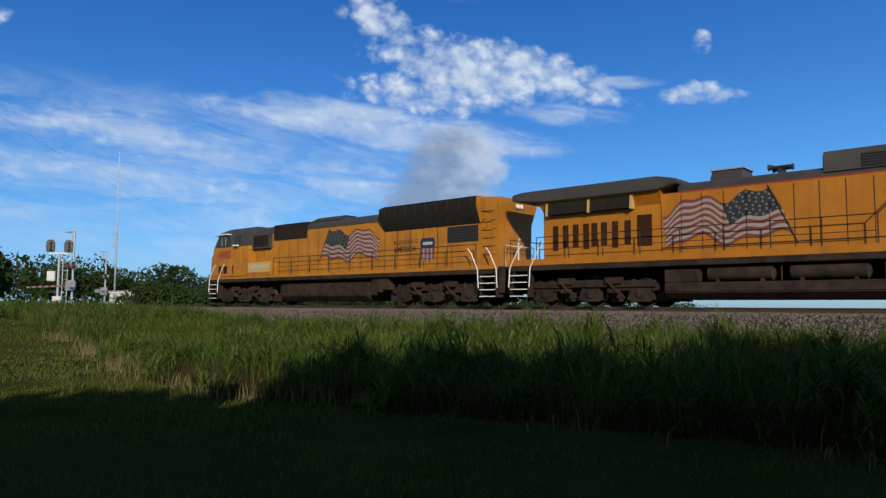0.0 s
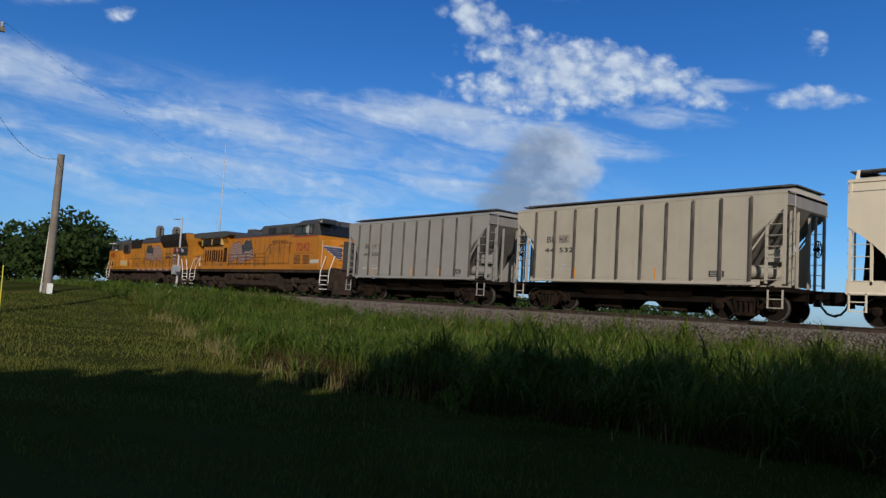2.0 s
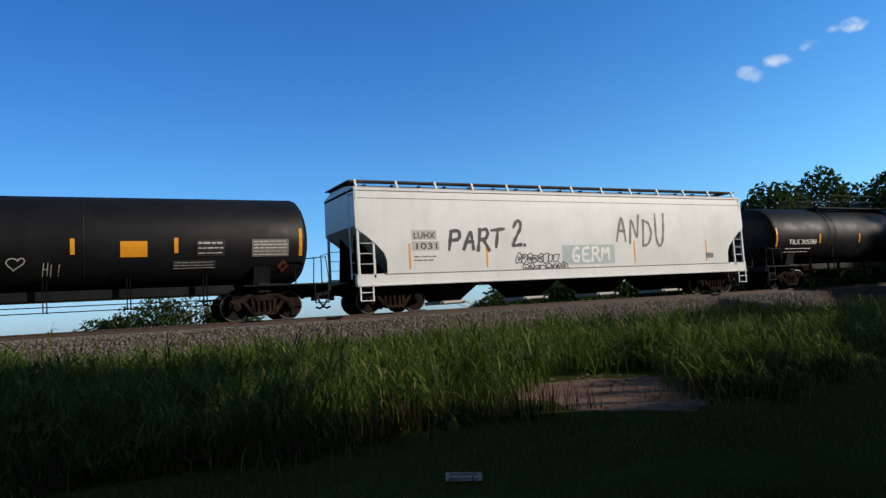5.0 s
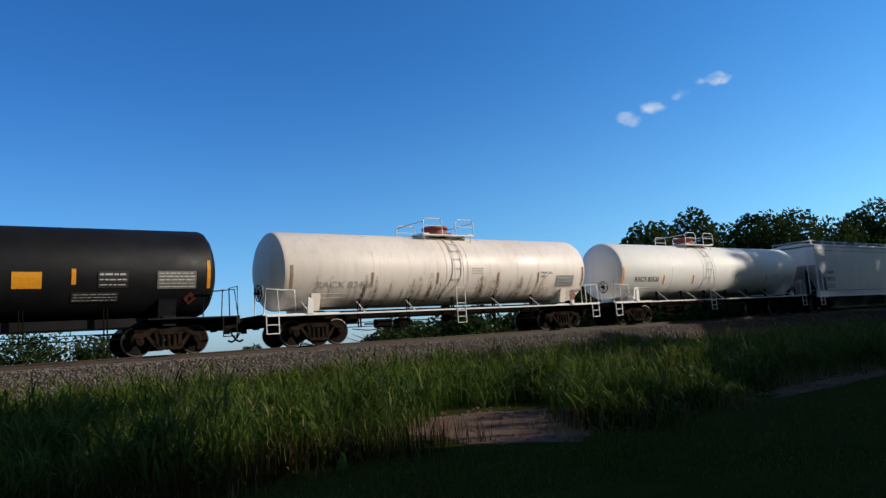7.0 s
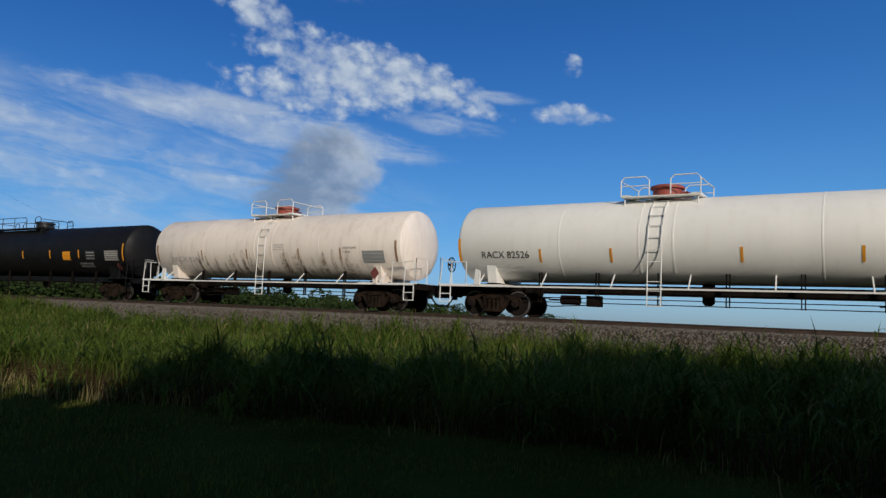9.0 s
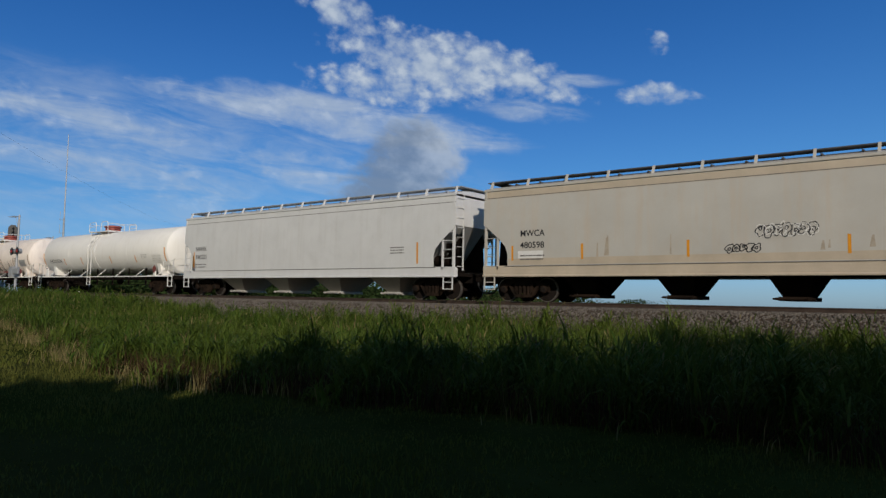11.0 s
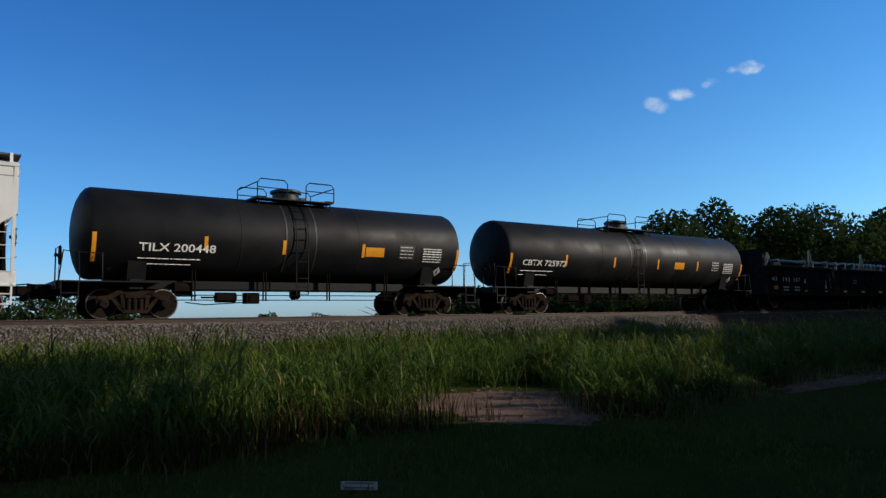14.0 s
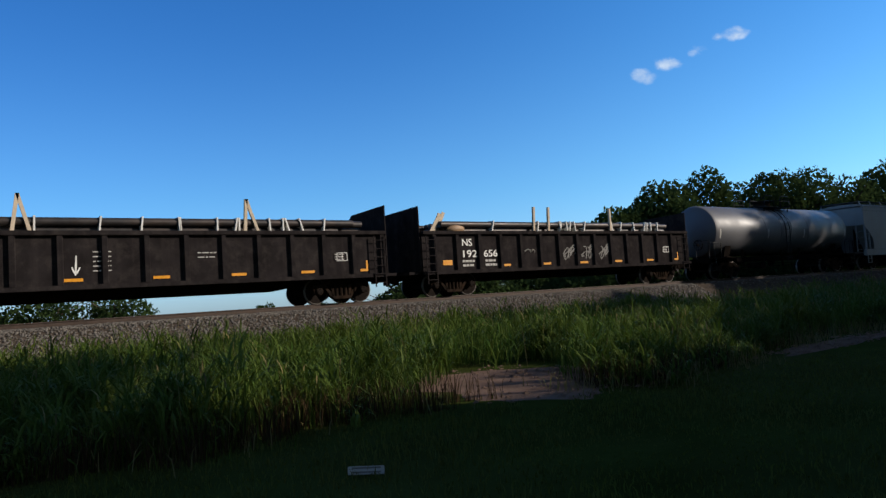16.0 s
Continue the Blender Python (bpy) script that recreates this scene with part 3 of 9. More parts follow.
def build_track():
    m = Mesh()
    prof = [(-3.9, -1.35), (-2.0, -0.26), (-1.75, -0.2), (1.75, -0.2), (2.0, -0.26), (3.9, -1.35)]
    m.prism([(TRACK_Y + u, w) for u, w in prof], "x", -900, 900)
    bed = new("ballast", m.done("ballast", M["ballast"]))
    tagged(bed, "grey-brown crushed stone ballast under the track", "ballast", kind="structure")
    # rails
    for s in (-1, 1):
        y = TRACK_Y + s * 0.755
        m = Mesh().prism([(y - 0.075, -0.17), (y + 0.075, -0.17), (y + 0.07, -0.15), (y + 0.012, -0.13), (y + 0.012, -0.045), (y + 0.037, -0.035), (y + 0.037, -0.004), (y - 0.037, -0.004), (y - 0.037, -0.035), (y - 0.012, -0.045), (y - 0.012, -0.13), (y - 0.07, -0.15)], "x", -900, 900)
        r = thing("rail", "rusty steel rail with a polished top", "rail", "rails of the track", kind="structure")
        part("web", m, M["rail"], r)
        part("head", Mesh().box(-900, 900, y - 0.03, y + 0.03, -0.004, 0.0), M["rail_top"], r)
    tie = Mesh().box(-0.115, 0.115, TRACK_Y - 1.3, TRACK_Y + 1.3, -0.36, -0.172).done("tie", M["tie"], bevel=0.01)
    row = thing("ties", "dark creosoted wooden ties", "railway ties", kind="structure")
    for i in range(280):
        o = part("tie", tie, None, row)
        o.location = (-82 + i * 0.53, 0, 0)
    m = Mesh()
    for i in range(600):
        x = -400 + i * 0.53
        if x < -82:
            m.box(x - 0.115, x + 0.115, TRACK_Y - 1.3, TRACK_Y + 1.3, -0.36, -0.172)
    for i in range(500):
        x = 67 + i * 0.53
        m.box(x - 0.115, x + 0.115, TRACK_Y - 1.3, TRACK_Y + 1.3, -0.36, -0.172)
    far = part("far_ties", m, M["tie"], row)
    tagged(far, kind="stuff")
    # loose stones on the near shoulder
    rng = np.random.default_rng(5)
    n = 62000
    x = rng.uniform(-60, 75, n)
    near = rng.random(n) < 0.9
    x = np.where(near, rng.uniform(-42, 32, n), x)
    d = rng.uniform(0.9, 3.75, n)
    z = np.interp(d, (0, 1.75, 2.0, 3.9), (-0.2, -0.2, -0.26, -1.35))
    r = 0.026 + 0.045 * rng.random(n) ** 1.6
    base = np.array([(1, 0, 0), (-1, 0, 0), (0, 1, 0), (0, -1, 0), (0, 0, 1), (0, 0, -1)], float)
    tri = np.array([(0, 2, 4), (2, 1, 4), (1, 3, 4), (3, 0, 4), (2, 0, 5), (1, 2, 5), (3, 1, 5), (0, 3, 5)])
    spin = rng.uniform(0, 2 * np.pi, n)
    jit = rng.uniform(0.6, 1.3, (n, 6, 3))
    pts = base[None] * jit * r[:, None, None]
    c, s = np.cos(spin)[:, None], np.sin(spin)[:, None]
    px, py = pts[..., 0] * c - pts[..., 1] * s, pts[..., 0] * s + pts[..., 1] * c
    pz = pts[..., 2] * 0.75 + 0.4 * px
    verts = np.stack([px + x[:, None], py + (TRACK_Y - d)[:, None], pz + z[:, None] + 0.01], -1).reshape(-1, 3)
    faces = (tri[None] + (np.arange(n) * 6)[:, None, None]).reshape(-1, 3)
    ob = new("ballast_stones", bulk("ballast_stones", verts, faces, M["stone"], smooth=False))
    tagged(ob, "grey and tan crushed ballast stones", "ballast", kind="stuff")


def bulk(name, verts, faces, material, smooth=True):
    """A large mesh from arrays of points and triangles."""
    me = bpy.data.meshes.new(name)
    me.vertices.add(len(verts))
    me.vertices.foreach_set("co", np.ascontiguousarray(verts, dtype=np.float32).ravel())
    me.loops.add(faces.size)
    me.loops.foreach_set("vertex_index", np.ascontiguousarray(faces, dtype=np.int32).ravel())
    k = faces.shape[1]
    me.polygons.add(len(faces))
    me.polygons.foreach_set("loop_start", np.arange(0, faces.size, k, dtype=np.int32))
    if smooth:
        me.polygons.foreach_set("use_smooth", np.ones(len(faces), dtype=bool))
    me.update(calc_edges=True)
    me.validate()
    me.materials.append(material)
    return me


GZ_X, GZ_Y = np.arange(-90, 90.1, 1.0), np.arange(-25, 60.1, 1.0)
GZ = np.array([[ground_z(x, y) for x in GZ_X] for y in GZ_Y])


def ground_many(x, y):
    i = np.clip((x - GZ_X[0]), 0, len(GZ_X) - 1.001)
    j = np.clip((y - GZ_Y[0]), 0, len(GZ_Y) - 1.001)
    i0, j0 = i.astype(int), j.astype(int)
    u, v = i - i0, j - j0
    return (GZ[j0, i0] * (1 - u) + GZ[j0, i0 + 1] * u) * (1 - v) + (GZ[j0 + 1, i0] * (1 - u) + GZ[j0 + 1, i0 + 1] * u) * v


def meadow_edge(x):
    """Where the tall grass begins, in y; nearer ground is mown."""
    return np.interp(x, (-60, -34, -26, -22, -19, -15, -12, -7, -3.5, 0, 2, 5, 7, 9.5, 13, 17, 24, 60), (13, 11.8, 10.8, 9.0, 8.5, 7.2, 6.6, 7.6, 8.8, 8.4, 8.0, 8.5, 8.4, 7.4, 8.3, 9.0, 8.5, 8.0)) + 0.22 * np.sin(x * 1.9) + 0.12 * np.sin(x * 5.3)


def bare(x, y):
    """The worn dirt path through the tall grass: 1 in its middle."""
    d1 = ((x - 7.7 - (y - 9) * 0.62) / 1.9) ** 2 + ((y - 9.9) / 3.0) ** 2 + 0.45 * np.sin(x * 4 + 2 * np.sin(y * 2.2)) * np.sin(y * 3.1 + x)
    d2 = ((x - 16.5) / 4.2) ** 2 + ((y - 8.0 - (x - 16.5) * 0.1) / 0.8) ** 2
    return np.maximum(1 - d1, 1 - d2)


def blades(x, y, z, h, w, lean, rng):
    """Bent, tapering blades: a quad and a tip each."""
    n = len(x)
    a = rng.uniform(0, 2 * np.pi, n)
    f = rng.uniform(0, 2 * np.pi, n)
    ax, ay = np.cos(a) * w / 2, np.sin(a) * w / 2
    bx, by = np.cos(f) * lean * h, np.sin(f) * lean * h
    mid = 0.55
    P = np.empty((n, 5, 3))
    P[:, 0] = np.stack([x - ax, y - ay, z], -1)
    P[:, 1] = np.stack([x + ax, y + ay, z], -1)
    P[:, 2] = np.stack([x + ax * 0.8 + bx * 0.25, y + ay * 0.8 + by * 0.25, z + h * mid], -1)
    P[:, 3] = np.stack([x - ax * 0.8 + bx * 0.25, y - ay * 0.8 + by * 0.25, z + h * mid], -1)
    P[:, 4] = np.stack([x + bx, y + by, z + h * np.sqrt(np.clip(1 - lean ** 2 * 0.7, 0.2, 1))], -1)
    T = np.array([(0, 1, 2), (0, 2, 3), (3, 2, 4)])
    return P.reshape(-1, 3), (T[None] + (np.arange(n) * 5)[:, None, None]).reshape(-1, 3)


def clumped(n_tufts, per, xr, yr, spread, rng):
    cx, cy = rng.uniform(*xr, n_tufts), rng.uniform(*yr, n_tufts)
    k = rng.integers(max(2, per // 2), per * 2, n_tufts)
    cid = np.repeat(np.arange(n_tufts), k)
    x = cx[cid] + rng.normal(0, spread, len(cid))
    y = cy[cid] + rng.normal(0, spread, len(cid))
    size = rng.uniform(0.65, 1.2, n_tufts)[cid]
    return x, y, size


def leaves_arched(x, y, z, length, w, a, rise, droop, rng):
    """Broad grass leaves that rise from a stem and bow over: three quads and a tip each."""
    n = len(x)
    P = np.empty((n, 9, 3))
    ca, sa = np.cos(a), np.sin(a)
    twist = a + np.pi / 2 + rng.normal(0, 0.35, n)
    wx, wy = np.cos(twist), np.sin(twist)
    px, py, pz = x.copy(), y.copy(), z.copy()
    ang = rise.copy()
    for k, wk in enumerate((0.55, 1.0, 0.85, 0.5)):
        P[:, 2 * k] = np.stack([px - wx * w * wk / 2, py - wy * w * wk / 2, pz], -1)
        P[:, 2 * k + 1] = np.stack([px + wx * w * wk / 2, py + wy * w * wk / 2, pz], -1)
        px, py, pz = px + ca * np.cos(ang) * length / 4, py + sa * np.cos(ang) * length / 4, pz + np.sin(ang) * length / 4
        ang = ang - droop
    P[:, 8] = np.stack([px, py, pz], -1)
    T = np.array([(0, 1, 3), (0, 3, 2), (2, 3, 5), (2, 5, 4), (4, 5, 7), (4, 7, 6), (6, 7, 8)])
    return P.reshape(-1, 3), (T[None] + (np.arange(n) * 9)[:, None, None]).reshape(-1, 3)


def grass_height(x, y):
    patchy = 0.92 + 0.20 * np.sin(x * 0.75 + 1.3 * np.sin(y * 0.5)) * np.sin(y * 0.9 + x * 0.31) + 0.16 * np.sin(x * 2.3 + y * 1.1) * np.sin(y * 2.9 - x)
    edge = np.clip(0.55 + (y - meadow_edge(x)) / 1.4, 0.45, 1.0)
    by_track = np.interp(x, (-14, -2), (1.30, 0.80)) ** np.interp(y, (17.5, 20.5), (0.0, 1.0))
    left = np.interp(x, (-60, -30, -18, -4), (0.55, 0.66, 0.82, 1.0))
    return 1.0 * patchy * edge * by_track * left


def in_meadow(x, y, rng, ragged=0.25):
    n = len(x)
    hollow = np.sin(x * 2.3 + 1.7 * np.sin(y * 1.3)) * np.sin(y * 2.1 + 1.1 * np.sin(x * 1.7))
    return (hollow > rng.uniform(-1.5, 0.35, n)) & (y > meadow_edge(x) + rng.normal(0.05, ragged, n)) & (bare(x, y) < rng.uniform(-0.15, 0.3, n)) & (y < 21.3 + rng.normal(0, 0.3, n))


def build_grass():
    rng = np.random.default_rng(11)
    V, F, k = [], [], 0
    # clumps of stems with long arching leaves; the front of the meadow stands thickest
    for count, per, xr, yr, width in ((6200, 11, (-18, 22), (6.2, 12.5), 0.029), (5400, 9, (-18, 24), (11.5, 21.4), 0.032), (3200, 8, (-42, -18), (7, 21.4), 0.034), (1500, 8, (22, 46), (7.5, 21.4), 0.034), (1100, 7, (-76, -42), (8, 21.4), 0.05)):
        cx, cy = rng.uniform(*xr, count), rng.uniform(*yr, count)
        cx, cy = cx + 0.35 * np.sin(cx * 3 + cy), cy + 0.35 * np.sin(cy * 2.7 - cx)
        keep = in_meadow(cx, cy, rng)
        cx, cy = cx[keep], cy[keep]
        tall = grass_height(cx, cy) * rng.uniform(0.55, 1.15, len(cx)) * np.where(rng.random(len(cx)) < 0.1, 1.25, 1.0)
        cid = np.repeat(np.arange(len(cx)), per)
        n = len(cid)
        x, y = cx[cid] + rng.normal(0, 0.07, n), cy[cid] + rng.normal(0, 0.07, n)
        up = rng.uniform(0.0, 0.78, n) * tall[cid]
        z = ground_many(x, y) - 0.02 + up
        length = np.clip((tall[cid] * 1.2 - up), 0.35, 1.1) * rng.uniform(0.6, 1.1, n)
        v, f = leaves_arched(x, y, z, length, width * rng.uniform(0.55, 1.4, n), rng.uniform(0, 2 * np.pi, n), rng.uniform(0.85, 1.5, n), rng.uniform(0.12, 0.85, n), rng)
        V.append(v)
        F.append(f + k)
        k += len(v)
    # finer blades between them
    for tufts, per, xr, yr, width in ((4600, 12, (-16, 22), (6.0, 21.4), 0.014), (2400, 11, (-40, -16), (6.5, 21.4), 0.02), (1200, 10, (22, 45), (7, 21.4), 0.02), (1300, 9, (-75, -40), (8, 21.5), 0.032)):
        x, y, size = clumped(tufts, per, xr, yr, 0.16, rng)
        keep = in_meadow(x, y, rng)
        x, y, size = x[keep], y[keep], size[keep]
        h = 0.9 * size * grass_height(x, y) * rng.uniform(0.6, 1.15, len(x))
        v, f = blades(x, y, ground_many(x, y) - 0.02, h, width * rng.uniform(0.7, 1.4, len(x)), rng.uniform(0.05, 0.75, len(x)), rng)
        V.append(v)
        F.append(f + k)
        k += len(v)
    ob = new("tall_grass", bulk("tall_grass", np.concatenate(V), np.concatenate(F), M["grass"]))
    tagged(ob, "tall uncut green grass between lawn and track", "grass", kind="stuff")
    # seed heads: straw stalks that stand above the leaves and nod at the tip
    x, y, size = clumped(800, 3, (-40, 40), (6.5, 21.2), 0.4, rng)
    keep = in_meadow(x, y, rng)
    x, y, size = x[keep], y[keep], size[keep]
    n = len(x)
    h = np.clip(size * 1.12, 0.6, 1.3) * grass_height(x, y)
    v1, f1 = blades(x, y, ground_many(x, y), h, np.full(n, 0.009), rng.uniform(0.05, 0.3, n), rng)
    v2, f2 = leaves_arched(x + rng.normal(0, 0.05, n), y + rng.normal(0, 0.05, n), ground_many(x, y) + h * 0.82, np.full(n, 0.26) * rng.uniform(0.7, 1.3, n), np.full(n, 0.022), rng.uniform(0, 2 * np.pi, n), np.full(n, 1.35), rng.uniform(0.3, 0.8, n), rng)
    ob = new("seed_heads", bulk("seed_heads", np.concatenate([v1, v2]), np.concatenate([f1, f2 + len(v1)]), M["straw"]))
    tagged(ob, "dry straw-coloured grass stalks with nodding seed heads", "grass", kind="stuff")
    # bare brown stems at the foot of the meadow's front
    count = 9000
    x = np.where(rng.random(count) < 0.8, rng.uniform(-14, 12, count), rng.uniform(-40, 34, count))
    y = meadow_edge(x) + np.abs(rng.normal(0, 0.55, count)) - 0.1
    keep = bare(x, y) < 0.25
    x, y = x[keep], y[keep]
    v, f = blades(x, y, ground_many(x, y), rng.uniform(0.15, 0.6, len(x)), np.full(len(x), 0.011), rng.uniform(0.05, 0.45, len(x)), rng)
    ob = new("dry_stems", bulk("dry_stems", v, f, M["stem"]))
    tagged(ob, "brown dry stems at the foot of the tall grass", "grass", kind="stuff")
    # mown lawn
    V, F, k = [], [], 0
    for count, xr, yr, hh, w in ((72000, (-16, 16), (1.5, 10), 0.085, 0.014), (34000, (-45, -16), (-2, 12), 0.09, 0.028), (16000, (16, 45), (-2, 10.5), 0.09, 0.03)):
        x, y = rng.uniform(*xr, count), rng.uniform(*yr, count)
        keep = (y < meadow_edge(x) + 0.5) & (bare(x, y) < rng.uniform(-0.2, 0.3, count))
        x, y = x[keep], y[keep]
        worn = 0.75 + 0.5 * np.sin(x * 0.9 + np.sin(y * 1.3)) * np.sin(y * 1.1 - 0.6 * x)
        v, f = blades(x, y, ground_many(x, y) - 0.01, hh * worn * rng.uniform(0.5, 1.6, len(x)), w * rng.uniform(0.7, 1.3, len(x)), rng.uniform(0.1, 0.8, len(x)), rng)
        V.append(v)
        F.append(f + k)
        k += len(v)
    ob = new("lawn", bulk("lawn", np.concatenate(V), np.concatenate(F), M["lawn"]))
    tagged(ob, "short mown lawn in the shade", "lawn", kind="stuff")
    # dry fringe where mower and tall grass meet
    count = 5200
    x = rng.uniform(-32, 34, count)
    y = meadow_edge(x) + rng.normal(0.0, 0.3, count)
    keep = (np.abs(np.sin(x * 0.45)) > 0.35) & ((x > 6.5) | (x < -9) | (rng.random(count) < 0.15))
    x, y = x[keep], y[keep]
    v, f = blades(x, y, ground_many(x, y), rng.uniform(0.1, 0.42, len(x)), np.full(len(x), 0.014), rng.uniform(0.1, 0.7, len(x)), rng)
    ob = new("dry_fringe", bulk("dry_fringe", v, f, M["straw"]))
    tagged(ob, "pale dry grass fringe along the mown edge", "grass", kind="stuff")


def build_dirt():
    for name, cx, cy, rx, ry, seed in (("dirt_path", 8.3, 9.9, 2.6, 3.0, 1), ("dirt_strip", 16.5, 8.1, 3.6, 0.6, 2)):
        rng = random.Random(seed)
        m, ring, n = Mesh(), [], 36
        for k, q in ((0, 0.0), (1, 0.55), (2, 1.0)):
            for i in range(n):
                t = 2 * pi * i / n
                rr = q * (1 + 0.16 * sin(3 * t + seed) + 0.1 * sin(7 * t))
                x, y = cx + rx * rr * cos(t) + 0.3 * rr * sin(t), cy + ry * rr * sin(t)
                ring.append((x, y, ground_z(x, y) + 0.02 - (0.05 if k == 2 else 0)))
        faces = [(k * n + i, k * n + (i + 1) % n, (k + 1) * n + (i + 1) % n, (k + 1) * n + i) for k in range(2) for i in range(n)]
        for _ in range(260):
            t, q = rng.uniform(0, 2 * pi), sqrt(rng.random()) * 0.95
            x, y, r = cx + rx * q * cos(t), cy + ry * q * sin(t), rng.uniform(0.012, 0.05)
            z = ground_z(x, y) + 0.02
            m.add([(x - r, y - r * 0.6, z), (x + r, y - r, z), (x + r * 0.8, y + r, z), (x - r * 0.7, y + r * 0.9, z), (x + r * 0.1, y, z + r * rng.uniform(0.5, 1.0))], [(0, 1, 4), (1, 2, 4), (2, 3, 4), (3, 0, 4)])
        ob = new(name, m.add(ring, faces).done(name, M["dirt"]))
        tagged(ob, "bare trodden tan dirt between the grass", "dirt path", kind="structure")


build_ground()
build_track()
build_dirt()
build_grass()


# ---- trees and bushes ----
def crown_mesh(name, rx, ry, rz, base, n, leaf, seed, lumps=9):
    """Leaves in many clumps with gaps and an uneven outline."""
    rng = np.random.default_rng(seed)
    cl = rng.normal(0, 1, (lumps, 3))
    cl /= np.linalg.norm(cl, axis=1)[:, None]
    cl *= rng.uniform(0.25, 0.78, (lumps, 1))
    cl[:, 2] = np.abs(cl[:, 2]) * 1.2 - 0.45
    size = rng.uniform(0.28, 0.52, lumps)
    pick = rng.integers(0, lumps, n)
    d = rng.normal(0, 1, (n, 3))
    d /= np.linalg.norm(d, axis=1)[:, None]
    p = cl[pick] + d * (size[pick] * rng.uniform(0.55, 1.08, n) ** 0.6)[:, None]
    p = p * np.array((rx, ry, rz)) + np.array((0, 0, base + rz * 0.75))
    s = leaf * rng.uniform(0.6, 1.4, n)
    u = rng.normal(0, 1, (n, 3))
    u /= np.linalg.norm(u, axis=1)[:, None]
    w = np.cross(u, rng.normal(0, 1, (n, 3)))
    w /= np.linalg.norm(w, axis=1)[:, None]
    q = np.stack([p - u * s[:, None], p + w * s[:, None] * 0.55, p + u * s[:, None], p - w * s[:, None] * 0.55], 1)
    q[..., 2] = np.maximum(q[..., 2], 0.05)
    faces = np.arange(n * 4).reshape(n, 4)
    return bulk(name, q.reshape(-1, 3), faces, M["leaf"], smooth=False)


def tree(x, y, h, spread, seed, label, name="tree", category="tree", leaves=5200, leaf=0.20, trunk_h=0.28, group=""):
    t = thing(name, label, category, group, pose(x, y, ground_z(x, y) - 0.1))
    rng = random.Random(seed)
    part("crown", crown_mesh("crown", spread, spread * rng.uniform(0.8, 1.1), h * (1 - trunk_h) * 0.62, h * trunk_h, leaves, leaf, seed, lumps=17), None, t)
    m = Mesh().tube([(0, 0, 0), (rng.uniform(-.2, .2), rng.uniform(-.2, .2), h * 0.3), (rng.uniform(-.4, .4), rng.uniform(-.4, .4), h * 0.62)], 0.035 * h, 10, r_end=0.012 * h)
    for i in range(6):
        a = rng.uniform(0, 2 * pi)
        z = h * rng.uniform(0.22, 0.5)
        m.tube([(0, 0, z), (cos(a) * spread * 0.35, sin(a) * spread * 0.35, z + h * 0.12), (cos(a) * spread * 0.7, sin(a) * spread * 0.7, z + h * 0.26)], 0.012 * h, 6, r_end=0.004 * h)
    part("trunk", m, M["bark"], t)
    return t


def at_bearing(azimuth, dist):
    azimuth += 0.95 if azimuth < -25 else -0.6
    return -sin(radians(azimuth)) * dist, cos(radians(azimuth)) * dist


